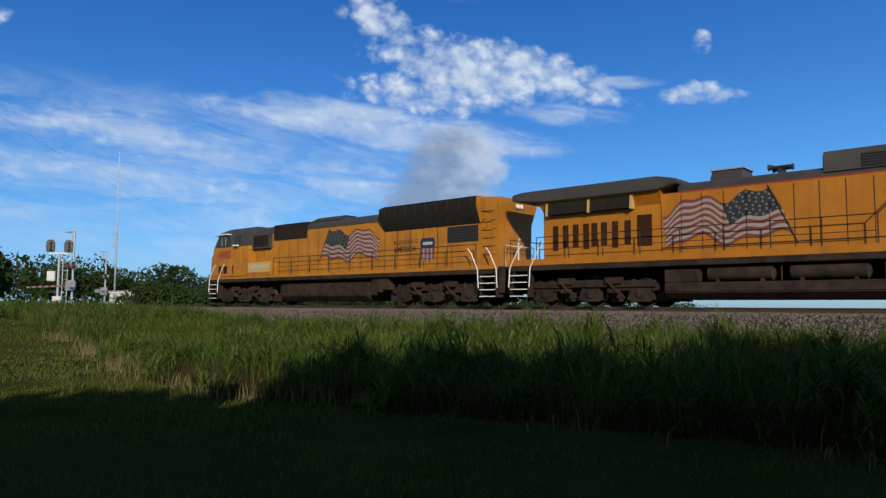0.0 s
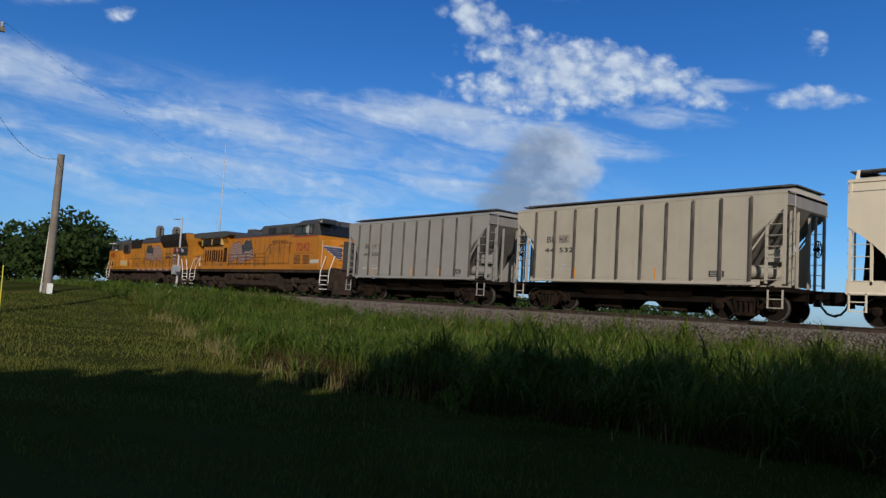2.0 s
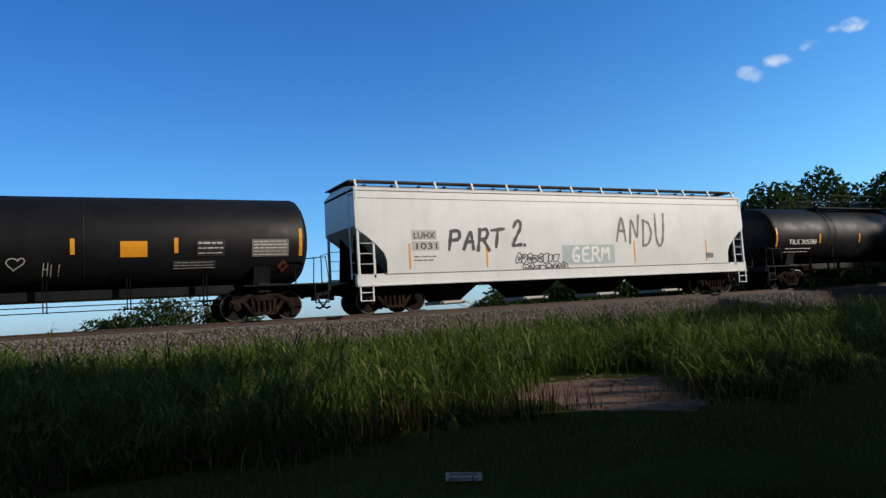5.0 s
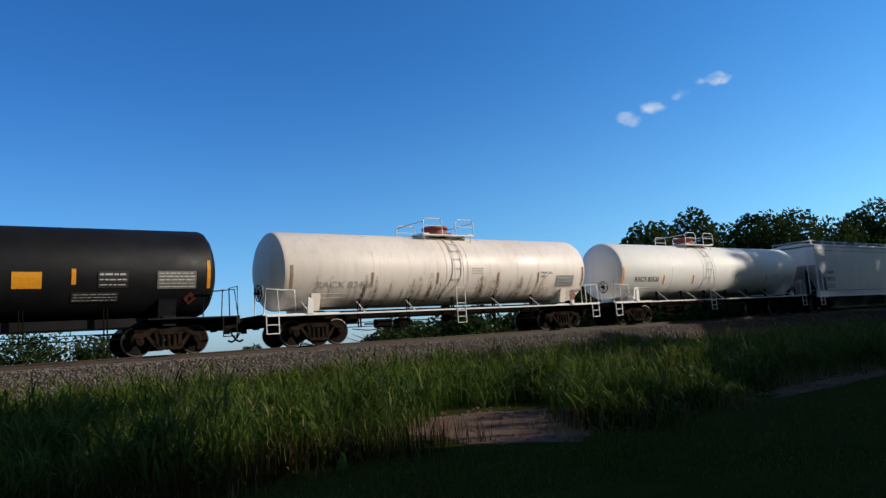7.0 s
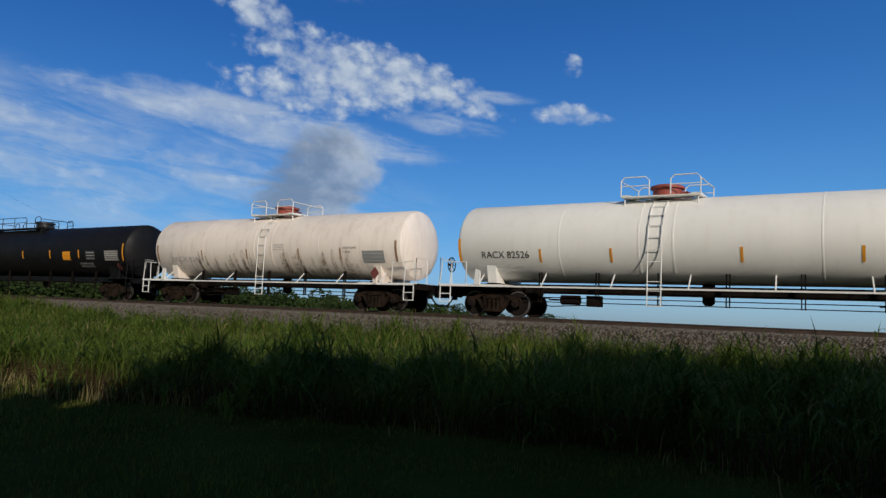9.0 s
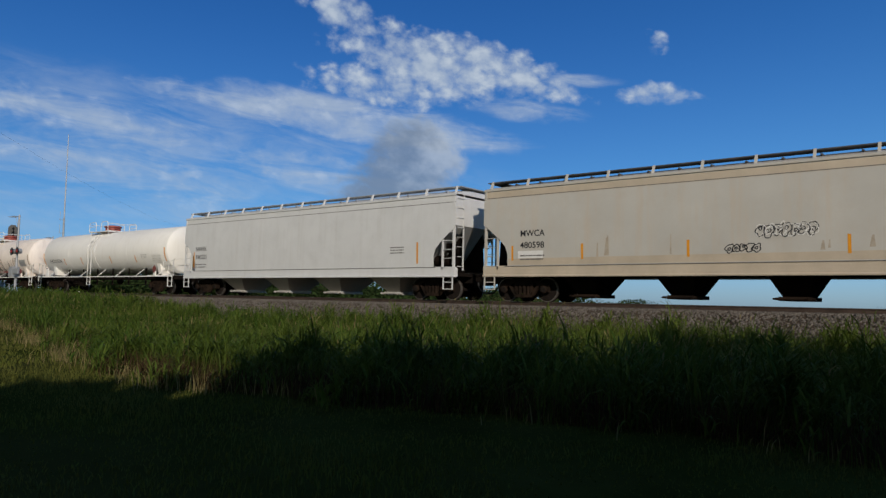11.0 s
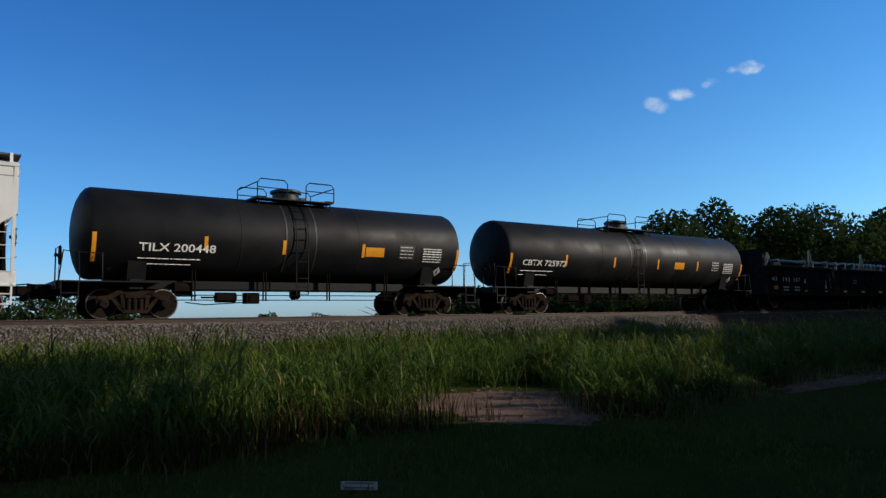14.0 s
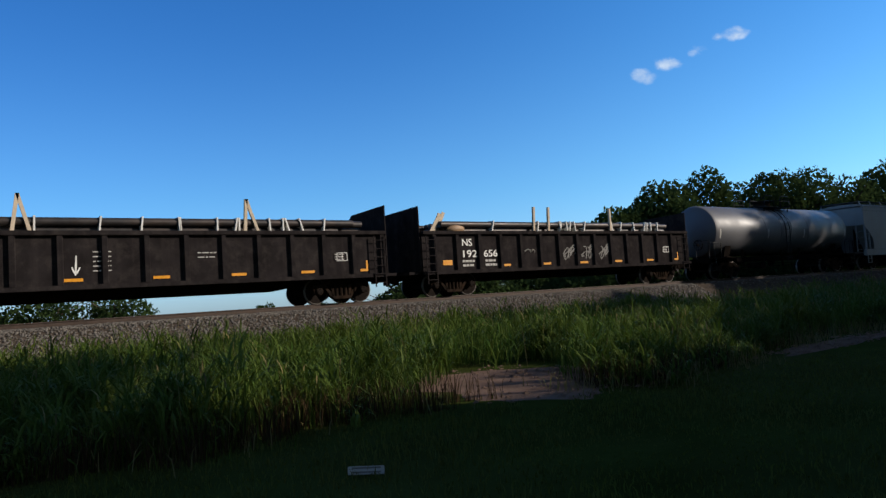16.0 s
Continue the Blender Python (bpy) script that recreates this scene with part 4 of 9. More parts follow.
def woods():
    rng = random.Random(3)
    # line of trees behind the track, where the train comes from
    for az, d, deg, sp in ((-48.4, 64, 5.4, 2.6), (-50.2, 68, 6.4, 3.2), (-52.3, 74, 6.7, 3.6), (-54.4, 72, 7.3, 4.0), (-56.6, 76, 7.5, 4.2), (-58.8, 82, 7.2, 4.6), (-61.0, 84, 7.5, 5.2), (-63.2, 86, 7.8, 5.4), (-65.4, 90, 7.4, 5.4), (-67.6, 94, 7.0, 5.6), (-69.8, 98, 6.6, 5.6), (-72.0, 102, 6.7, 6.0), (-74.4, 106, 6.4, 6.2), (-77, 112, 6.3, 6.6), (-80, 118, 6.0, 7.0)):
        x, y = at_bearing(az, d)
        h = (d * math.tan(radians(deg)) + 1.6) * 1.09
        tree(x, y, h, sp * 1.25, int(-az * 10), "broad dark green tree behind the railway", leaves=20000, leaf=0.225, trunk_h=0.05, group="trees behind the track")
    # trees far off beyond the crossing
    for az, d, deg, sp in ((60.8, 150, 2.3, 7), (63.8, 140, 3.1, 7), (66.5, 150, 2.9, 8), (69.3, 140, 3.5, 7), (72.2, 150, 3.1, 9), (75.8, 92, 3.9, 4.8), (77.5, 90, 4.1, 4.8), (79.5, 100, 3.3, 5.5), (82.0, 110, 2.4, 6), (84.5, 110, 2.2, 6), (87.5, 115, 2.4, 7)):
        x, y = at_bearing(az, d)
        h = (d * math.tan(radians(deg)) + 1.0) * 1.14
        tree(x, y, h, sp * 1.2, int(az * 10), "rounded dark green tree beyond the road crossing", leaves=4200, leaf=0.30, trunk_h=0.10, group="trees beyond the crossing")
    # dense undergrowth behind the track, below the trees
    for k in range(13):
        az, d = -32.5 - 2.5 * k, 46 + 2.0 * (k % 3) + 1.2 * k
        x, y = at_bearing(az, d)
        tree(x, y, 3.3 + 0.25 * (k % 4) + 0.07 * k, 3.4, 300 + k, "dark leafy shrub in the undergrowth behind the track", "bush", "bush", 4200, 0.16, 0.02, "undergrowth behind the track")
    for k in range(20):
        az = 25.0 + 2.1 * k
        d = 62 + 3.0 * (k % 3) + 0.4 * k
        x, y = at_bearing(az, d)
        tree(x, y, (1.9 if az < 29 else 2.35) + 0.3 * (k % 3) + 0.02 * k, 3.6, 340 + k, "low green shrub in the field edge behind the track", "bush", "bush", 2600, 0.17, 0.02, "undergrowth behind the track")
    # bushes in the open field behind the track
    for az, d, deg, sp in ((-2.6, 62, 2.2, 3.0), (-6.6, 60, 3.2, 4.2), (-10.4, 60, 2.7, 3.2), (-21.0, 70, 0.9, 1.1), (-24.9, 110, 0.55, 2.4), (-33.6, 75, 1.3, 1.2), (31.0, 130, 1.15, 5.0), (35.5, 130, 1.1, 6), (27.0, 140, 0.6, 5.0), (24.3, 140, 0.65, 5.0), (-27.5, 130, 0.45, 6), (40.0, 150, 1.0, 7)):
        x, y = at_bearing(az, d)
        h = d * math.tan(radians(deg)) + 1.55
        tree(x, y, h, sp, int(az * 10 + 900), "dense green bush in the field behind the track", "bush", "bush", 3200, 0.14, 0.04, "bushes in the field")


woods()


def shade_trees():
    """Tall unseen trees added behind and beside the viewer; they throw the shade over the lawn and the far stretch of
    track.
    """
    for x, y, h, sp, seed, low in ((1.2, -7.2, 9.0, 4.3, 70, 0.02), (6.4, -7.0, 11.6, 3.8, 71, 0.02), (12.0, -7.2, 15.0, 4.4, 72, 0.02), (17.0, -7.5, 16.8, 3.4, 73, 0.1), (22.3, -7.5, 17.3, 3.6, 84, 0.74), (27.0, -7.5, 17.0, 2.9, 85, 0.88),
                                   (19.5, -6.8, 10.3, 4.2, 74, 0.02), (24.5, -6.8, 10.0, 4.2, 75, 0.02), (29.5, -6.8, 12.6, 4.2, 76, 0.02), (34.5, -6.8, 14.2, 4.4, 86, 0.02), (40, -6.8, 16.2, 4.8, 87, 0.02), (46, -6.5, 18.2, 5.0, 77, 0.02),
                                   (53, -6, 21.2, 5.8, 78, 0.02), (61, -6, 21.0, 6.0, 79, 0.02), (69, -6, 21.2, 5.6, 92, 0.02), (78, -6, 27.5, 6.4, 80, 0.02), (84, -5, 33, 8, 81, 0.02), (97, -5, 34, 9, 82, 0.02), (111, -5, 36, 9, 83, 0.02),
                                   # four more unseen trees, added at the right to block sky light
                                   (31, 2.5, 8.6, 3.4, 88, 0.02), (38.5, 3.0, 12.0, 4.2, 89, 0.02), (47, 3.5, 14.6, 4.8, 90, 0.02), (56, 4.0, 15.2, 5.2, 91, 0.02)):
        tree(x, y, h, sp, seed, "unseen leafy tree added to cast shade", leaves=8000 if low < 0.11 else 4000, leaf=0.62, trunk_h=low, group="trees along the garden")


shade_trees()


# ---- train: shared running gear ----
WHEELS = []


@functools.lru_cache(None)
def wheelset_mesh(r):
    m = Mesh()
    for s in (-1, 1):
        prof = [(-0.075, 0.2), (-0.07, r - 0.11), (-0.07, r - 0.03), (-0.065, r), (0.045, r - 0.004), (0.05, r + 0.028), (0.075, r + 0.022), (0.075, r - 0.11), (0.03, r * 0.55), (0.05, 0.2)]
        m.lathe([(a * -s if s > 0 else a, q) for a, q in prof], (0, s * 0.745, 0), "y", 28)
        m.lathe([(0, 0.12), (s * 0.04, 0.115), (s * 0.05, 0.06)], (0, s * 1.10, 0), "y", 14)
        for i in range(3):
            q = 2 * pi * i / 3
            m.lathe([(0, 0.022), (s * 0.03, 0.022)], (0.075 * cos(q), s * 1.14, 0.075 * sin(q)), "y", 6)
    m.cyl((0, -1.1, 0), (0, 1.1, 0), 0.085, 10)
    me = m.done("wheelset", M["wheel"])
    me.materials.append(M["rim"])
    for f in me.polygons:
        if r - 0.032 < hypot(f.center.x, f.center.z) < r + 0.002:
            f.material_index = 1
    return me


@functools.lru_cache(None)
def side_frame_mesh(s):
    """Cast side frame of a two-axle freight truck."""
    m, a, b = Mesh(), s * 0.93, s * 1.07
    top = [(-1.12, 0.56), (-1.05, 0.68), (-0.8, 0.70), (-0.5, 0.86), (0.5, 0.86), (0.8, 0.70), (1.05, 0.68), (1.12, 0.56), (0.98, 0.53), (0.74, 0.56), (0.45, 0.72), (-0.45, 0.72), (-0.74, 0.56), (-0.98, 0.53)]
    m.prism(top, "y", a, b)
    for k in (-1, 1):
        m.prism([(k * 0.70, 0.60), (k * 0.58, 0.62), (k * 0.26, 0.24), (k * 0.42, 0.20)], "y", a, b)
        m.prism([(k * 0.44, 0.76), (k * 0.30, 0.76), (k * 0.27, 0.22), (k * 0.38, 0.22)], "y", a, b)
        m.prism([(k * 1.12, 0.60), (k * 1.02, 0.62), (k * 1.04, 0.38), (k * 1.10, 0.36)], "y", a, b)
        m.lathe([(0, 0.15), (s * 0.05, 0.15), (s * 0.07, 0.09)], (k * 0.889, s * 1.05, 0.457), "y", 16)
    m.prism([(-0.42, 0.27), (0.42, 0.27), (0.36, 0.15), (-0.36, 0.15)], "y", a, s * 1.10)
    for x in (-0.18, 0, 0.18):
        m.lathe([(0.25, 0.07), (0.30, 0.085), (0.36, 0.07), (0.42, 0.085), (0.48, 0.07), (0.54, 0.085), (0.62, 0.07)], (x, s * 1.0, 0), "z", 10)
    m.box(-0.3, 0.3, a, s * 1.1, 0.62, 0.74)
    return m.done("side_frame", M["truck"], bevel=0.012)


@functools.lru_cache(None)
def bolster_mesh():
    m = Mesh()
    m.prism([(-1.05, 0.62), (-1.0, 0.78), (-0.3, 0.86), (0.3, 0.86), (1.0, 0.78), (1.05, 0.62), (0.4, 0.5), (-0.4, 0.5)], "x", -0.2, 0.2)
    m.lathe([(0.8, 0.3), (0.92, 0.28)], (0, 0, 0), "z", 16)
    for k in (-1, 1):
        m.box(k * 0.36, k * 0.42, -0.8, 0.8, 0.36, 0.5)
    return m.done("bolster", M["truck"])


def freight_truck(car, x):
    t = part("truck", bolster_mesh(), None, car, "rust-brown cast steel two-axle truck")
    t.location = (x, 0, 0)
    for s in (-1, 1):
        part("side_frame", side_frame_mesh(s), None, t)
        w = part("wheelset", wheelset_mesh(0.457), None, t)
        w.location = (s * 0.889, 0, 0.457)
        WHEELS.append((w, 0.457))
    return t


@functools.lru_cache(None)
def coupler_mesh():
    m = Mesh()
    m.box(-0.55, 0.0, -0.14, 0.14, 0.70, 1.0)
    m.tube([(-0.45, -1.2, 0.98), (-0.45, -0.4, 1.0), (0.05, -0.2, 1.06)], 0.022, 6)
    m.box(-0.2, -0.02, -0.36, -0.2, 0.56, 0.8)
    m.prism([(0, -0.12), (0.22, -0.19), (0.34, -0.12), (0.30, -0.02), (0.2, 0.02), (0.34, 0.08), (0.32, 0.19), (0.1, 0.2), (0, 0.12)], "z", 0.62, 1.06)
    m.prism([(-0.5, -0.22), (-0.5, 0.22), (-0.42, 0.25), (-0.42, -0.25)], "z", 0.66, 1.08)
    return m.done("coupler", M["under"], bevel=0.015)


@functools.lru_cache(None)
def hose_mesh():
    m = Mesh()
    pts = [(0.0, -0.3, 0.75), (0.05, -0.33, 0.55), (0.2, -0.3, 0.36), (0.36, -0.22, 0.29), (0.5, -0.15, 0.34)]
    m.tube(pts, 0.036, 8)
    return m.done("air_hose", M["wire"])


def draft_gear(car, half):
    for s in (-1, 1):
        for name, me in (("coupler", coupler_mesh()), ("air_hose", hose_mesh())):
            o = part(name, me, None, car)
            o.matrix_basis = pose(s * (half - 0.30), 0, 0, 0, 0, 0 if s > 0 else 180)


def ladder(m, x0, x1, y, z0, z1, n, r=0.016, rail=0.022):
    for x in (x0, x1):
        m.box(x - rail, x + rail, y - 0.012, y + 0.012, z0, z1)
    for i in range(n):
        z = z0 + (z1 - z0) * (i + 0.5) / n
        m.cyl((x0, y - 0.015, z), (x1, y - 0.015, z), r, 6)
    return m


@functools.lru_cache(None)
def brake_wheel_mesh():
    m = Mesh()
    ring = [(0, 0.28 * cos(2 * pi * i / 20), 0.28 * sin(2 * pi * i / 20)) for i in range(21)]
    m.tube(ring, 0.02, 6)
    for i in range(4):
        a = pi * i / 4
        m.cyl((0, -0.28 * cos(a), -0.28 * sin(a)), (0, 0.28 * cos(a), 0.28 * sin(a)), 0.014, 5)
    m.cyl((-0.15, 0, 0), (0.05, 0, 0), 0.05, 8)
    return m.done("brake_wheel", M["under"])


TRAIN = []


def joins_train(car, x0, x1):
    TRAIN.append((car, (x0 + x1) / 2))


# ---- covered hoppers ----
def hopper_side(z):
    return 1.575 - 0.035 * ((z - 2.75) / 1.4) ** 2


def flat_side(z):
    return 1.56


def covered_hopper(name, label, x0, x1, r0, r1, paint_mat, bays=4, ribbed=False, top=4.62, bay_mat="under", sill_mat=None, roof_mat="roof_dark",
                   end_mat=None, post_gap=1.55, sill_low=0.92, ladder_mat=None, gate_mat="truck", bay_top=0.29):
    """x0, x1: couplers along the train; r0, r1: ends of the roof."""
    car = thing(name, label, "covered hopper", "freight cars of the train")
    mid = (x0 + x1) / 2
    a, b = r0 - mid, r1 - mid
    side = flat_side if ribbed else hopper_side
    P, eaves = M[paint_mat], top - 0.27
    cut_z, cut_x = (3.72, 1.15) if ribbed else (2.95, 1.12)
    # the tank of the hopper, with its slope sheets
    slope_top, slope_run = (3.75, 2.7) if ribbed else (3.05, 2.5)
    rings = []
    for z in (1.12, 1.3, 1.8, 2.4, slope_top, eaves):
        e = slope_run * max(0.0, (slope_top - z) / (slope_top - 1.12))
        w = side(z) - 0.02
        rings.append([(a + e, -w, z), (b - e, -w, z), (b - e, w, z), (a + e, w, z)])
    m = Mesh().rings(rings)
    part("body", m, M[end_mat or paint_mat], car, smooth=20)
    # roof
    m = Mesh()
    prof = [(-1.56, eaves - 0.09), (-1.585, eaves - 0.07), (-1.585, eaves), (-1.5, eaves + 0.03), (-1.1, eaves + 0.14), (-0.5, eaves + 0.2), (0.5, eaves + 0.2), (1.1, eaves + 0.14), (1.5, eaves + 0.03), (1.585, eaves), (1.585, eaves - 0.07), (1.56, eaves - 0.09)]
    m.prism(prof, "x", a, b)
    part("roof", m, P, car, smooth=25)
    # side sheets with their cut corners
    for s in (-1, 1):
        m = Mesh()
        zs = [1.34, 1.55, 1.8, 2.1, 2.4, 2.7, cut_z, 3.0 if not ribbed else 3.85, 3.4 if not ribbed else 4.0, 3.8 if not ribbed else 4.1, eaves - 0.02]
        def edge(z):
            if z >= cut_z:
                return 0.0
            if ribbed:
                return cut_x * min(1.0, (cut_z - z) / 1.0)
            k = (cut_z - z) / (cut_z - 1.34)
            return cut_x * min(1.0, (1 - (1 - k) ** 1.7) * 1.25)
        rows = [(z, edge(z), s * (side(z) + 0.012)) for z in zs]
        pts = []
        for z, e, y in rows:
            pts += [(a + e, y, z), (b - e, y, z), (b - e, y - s * 0.02, z), (a + e, y - s * 0.02, z)]
        m2 = [pts[i * 4:i * 4 + 4] if s < 0 else pts[i * 4:i * 4 + 4][::-1] for i in range(len(rows))]
        m.rings(m2)
        part("side_sheet", m, P, car, smooth=25)
        if ribbed:
            k = int((b - a - 2.7) / 0.98)
            for i in range(k + 1):
                x = a + cut_x + (b - a - 2 * cut_x) * i / k
                part("rib", Mesh().prism([(x - 0.04, s * 1.57), (x - 0.028, s * 1.65), (x + 0.028, s * 1.65), (x + 0.04, s * 1.57)], "z", 1.3, eaves - 0.12), M["rib_grime"], car, "rust-dark vertical rib")
        else:
            part("top_chord", Mesh().box(a, b, s * (side(eaves) + 0.008), s * (side(eaves) + 0.032), eaves - 0.36, eaves - 0.335), M["ink_soft"], car)
    # side sills and end platforms
    for s in (-1, 1):
        if ribbed:
            part("side_sill", Mesh().prism([(s * 1.4, 1.17), (s * 1.62, 1.15), (s * 1.62, 1.21), (s * 1.58, 1.23), (s * 1.58, 1.33), (s * 1.4, 1.36)], "x", a + 0.9, b - 0.9), P, car, bevel=0.01)
            continue
        part("side_sill", Mesh().prism([(s * 1.36, sill_low + 0.04), (s * 1.5, sill_low), (s * 1.6, sill_low + 0.01), (s * 1.6, sill_low + 0.06), (s * 1.56, sill_low + 0.09), (s * 1.56, sill_low + 0.42), (s * 1.5, sill_low + 0.44), (s * 1.36, sill_low + 0.36)], "x", a - 0.02, b + 0.02),
             M[sill_mat or paint_mat], car, bevel=0.01)
    if not ribbed:
        for s in (-1, 1):
            part("sill_seam", Mesh().box(a + 1.0, b - 1.0, s * 1.565, s * 1.578, sill_low + 0.40, sill_low + 0.425), M["ink_soft"], car)
    for s, e in ((-1, a), (1, b)):
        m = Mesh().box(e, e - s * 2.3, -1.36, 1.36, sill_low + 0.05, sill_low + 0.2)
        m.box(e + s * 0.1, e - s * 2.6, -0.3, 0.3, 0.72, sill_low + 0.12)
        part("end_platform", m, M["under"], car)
        # corner posts, ladders and grab irons
        for y in (-1.52, 1.52):
            m = Mesh()
            m.box(e - s * 0.04, e - s * 0.12, y - 0.05, y + 0.05, sill_low + 0.3, eaves)
            m.box(e - s * 0.62, e - s * 0.69, y - 0.04, y + 0.04, sill_low + 0.3, cut_z - 0.15)
            for i in range(9 if ribbed else 6):
                z = sill_low + 0.42 + i * 0.36
                if z < eaves - 0.1:
                    m.cyl((e - s * 0.08, y * 1.03, z), (e - s * (0.66 if z < cut_z - 0.2 else 0.4), y * 1.03, z), 0.014, 6)
            part("side_ladder", m, M[ladder_mat or paint_mat], car)
        if ribbed:
            for y in (-0.95, -0.45, 0.45, 0.95):
                part("end_post", Mesh().box(e - s * 0.10, e - s * 0.17, y - 0.04, y + 0.04, sill_low + 0.2, cut_z + 0.15), P, car)
            for y in (-1.52, 1.52):
                part("end_brace", Mesh().tube([(e - s * 0.1, y, 3.8), (e - s * 1.3, y, 2.1)], 0.035, 6), P, car)
        m = Mesh()
        for i in range(8):
            z = sill_low + 0.45 + i * 0.40
            if z < eaves:
                m.cyl((e + s * 0.03, -1.45, z), (e + s * 0.03, -1.0, z), 0.014, 6)
        m.box(e + s * 0.01, e - s * 0.03, -1.02, -0.96, sill_low + 0.3, eaves)
        part("end_ladder", m, M[ladder_mat or paint_mat], car)
        # sill step
        m = Mesh()
        for x in (e - s * 0.08, e - s * 0.55):
            m.box(x - 0.025, x + 0.025, -1.6, -1.57, 0.42, sill_low + 0.1)
        for z in (0.44, 0.72):
            m.box(e - s * 0.06, e - s * 0.57, -1.62, -1.55, z - 0.015, z + 0.015)
        part("sill_step", m, M[ladder_mat or paint_mat], car)
        # slope-sheet braces and brake gear
        m = Mesh()
        for y in (-0.7, 0.7):
            part("slope_brace", Mesh().prism([(e - s * 0.15, 1.2), (e - s * 1.6, 1.2), (e - s * 0.25, 2.85)], "y", y - 0.02, y + 0.02), M["under"] if not ribbed else P, car)
        if s > 0:
            m.lathe([(-0.45, 0.2), (-0.4, 0.24), (0.4, 0.24), (0.45, 0.2)], (e - 1.0, -0.95, 1.62), "x", 14)
            m.box(e - 0.75, e - 0.3, -1.2, -0.9, 1.95, 2.35)
            m.tube([(e - 0.5, -1.1, 2.0), (e - 0.5, -1.15, 1.5), (e - 0.9, -1.1, 1.35), (e - 1.8, -1.1, 1.3)], 0.03, 6)
            part("brake_gear", m, M["under"] if not ribbed else P, car)
    bw = part("brake_wheel", brake_wheel_mesh(), None, car)
    bw.matrix_basis = pose(b + 0.12, 0.55, 2.5) if not end_mat == "pale_blue" else pose(a + 0.75, -1.42, 1.95, 0, 0, 90)
    # running boards, hatches and their brackets
    if not ribbed:
        for s in (-1, 1):
            part("running_board", Mesh().box(a + 0.15, b - 0.15, s * 0.72, s * 1.22, top + 0.05, top + 0.085), M[roof_mat], car)
            k = max(6, int((b - a) / post_gap))
            for i in range(k + 1):
                x = a + 0.18 + (b - a - 0.36) * i / k
                part("bracket", Mesh().prism([(s * 1.42, eaves), (s * 1.26, top + 0.09), (s * 1.2, top + 0.09), (s * 1.34, eaves)], "x", x - 0.04, x + 0.04), P, car)
        m = Mesh().prism([(-0.5, eaves + 0.15), (-0.46, top + 0.03), (0.46, top + 0.03), (0.5, eaves + 0.15)], "x", a + 0.4, b - 0.4)
        for i in range(int((b - a) / 1.1)):
            x = a + 0.8 + i * 1.1
            m.box(x, x + 0.06, -0.6, 0.6, top - 0.02, top + 0.06)
        part("hatch_cover", m, M[roof_mat], car)
        for s, e in ((-1, a), (1, b)):
            part("end_walkway", Mesh().box(e - s * 0.5, e + s * 0.06, -1.25, 1.25, top + 0.03, top + 0.07), M[roof_mat], car)
    else:
        for s in (-1, 1):
            part("running_board", Mesh().box(a + 0.1, b - 0.1, s * 0.5, s * 1.0, top - 0.02, top + 0.03), M[roof_mat], car)
        m = Mesh()
        for i in range(10):
            x = a + 0.7 + (b - a - 1.9) * i / 9
            m.lathe([(0, 0.26), (0.09, 0.26), (0.12, 0.2)], (x + 0.2, 0, eaves + 0.18), "z", 12)
        part("roof_hatch", m, P, car)
        for s, e in ((-1, a), (1, b)):
            part("end_walkway", Mesh().box(e - s * 0.4, e + s * 0.1, -1.1, 1.1, top - 0.06, top - 0.02), M[roof_mat], car)
    # discharge bays
    inner_a, inner_b = a + (3.0 if ribbed else 2.25), b - (3.0 if ribbed else 2.25)
    step = (inner_b - inner_a) / bays
    for i in range(bays):
        c = inner_a + step * (i + 0.5)
        h1, h0 = step * (0.43 if ribbed else bay_top), 0.52 if ribbed else 0.36
        m = Mesh().rings([[(c - h0, -0.62, 0.30), (c + h0, -0.62, 0.30), (c + h0, 0.62, 0.30), (c - h0, 0.62, 0.30)],
                          [(c - h1, -1.46, 1.14), (c + h1, -1.46, 1.14), (c + h1, 1.46, 1.14), (c - h1, 1.46, 1.14)]])
        bay = part("discharge_bay", m, M[bay_mat], car)
        g = Mesh().box(c - 0.46, c + 0.46, -0.75, 0.75, 0.18, 0.31)
        g.box(c - 0.5, c - 0.4, -0.95, -0.6, 0.20, 0.28)
        g.box(c + 0.4, c + 0.5, -0.95, -0.6, 0.20, 0.28)
        g.cyl((c - 0.6, -0.85, 0.24), (c + 0.6, -0.85, 0.24), 0.03, 8)
        part("outlet_gate", g, M[gate_mat], bay)
    if ribbed:
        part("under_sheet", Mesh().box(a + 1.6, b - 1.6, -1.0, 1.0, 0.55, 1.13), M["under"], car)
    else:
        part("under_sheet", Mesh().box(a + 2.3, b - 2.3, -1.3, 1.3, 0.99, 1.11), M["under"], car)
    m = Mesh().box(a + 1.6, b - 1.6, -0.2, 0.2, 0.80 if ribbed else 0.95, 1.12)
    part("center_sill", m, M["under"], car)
    half = (x1 - x0) / 2
    for s, e in ((-1, a), (1, b)):
        freight_truck(car, e - s * 1.55)
    draft_gear(car, half)
    joins_train(car, x0, x1)
    return car, a, b, side


def reflectors(car, xs, z, h, side, material="orange", w=0.1):
    for x in xs:
        paint("reflector", patch(x - w / 2, x + w / 2, z, z + h, side, 0.016), M[material], car)


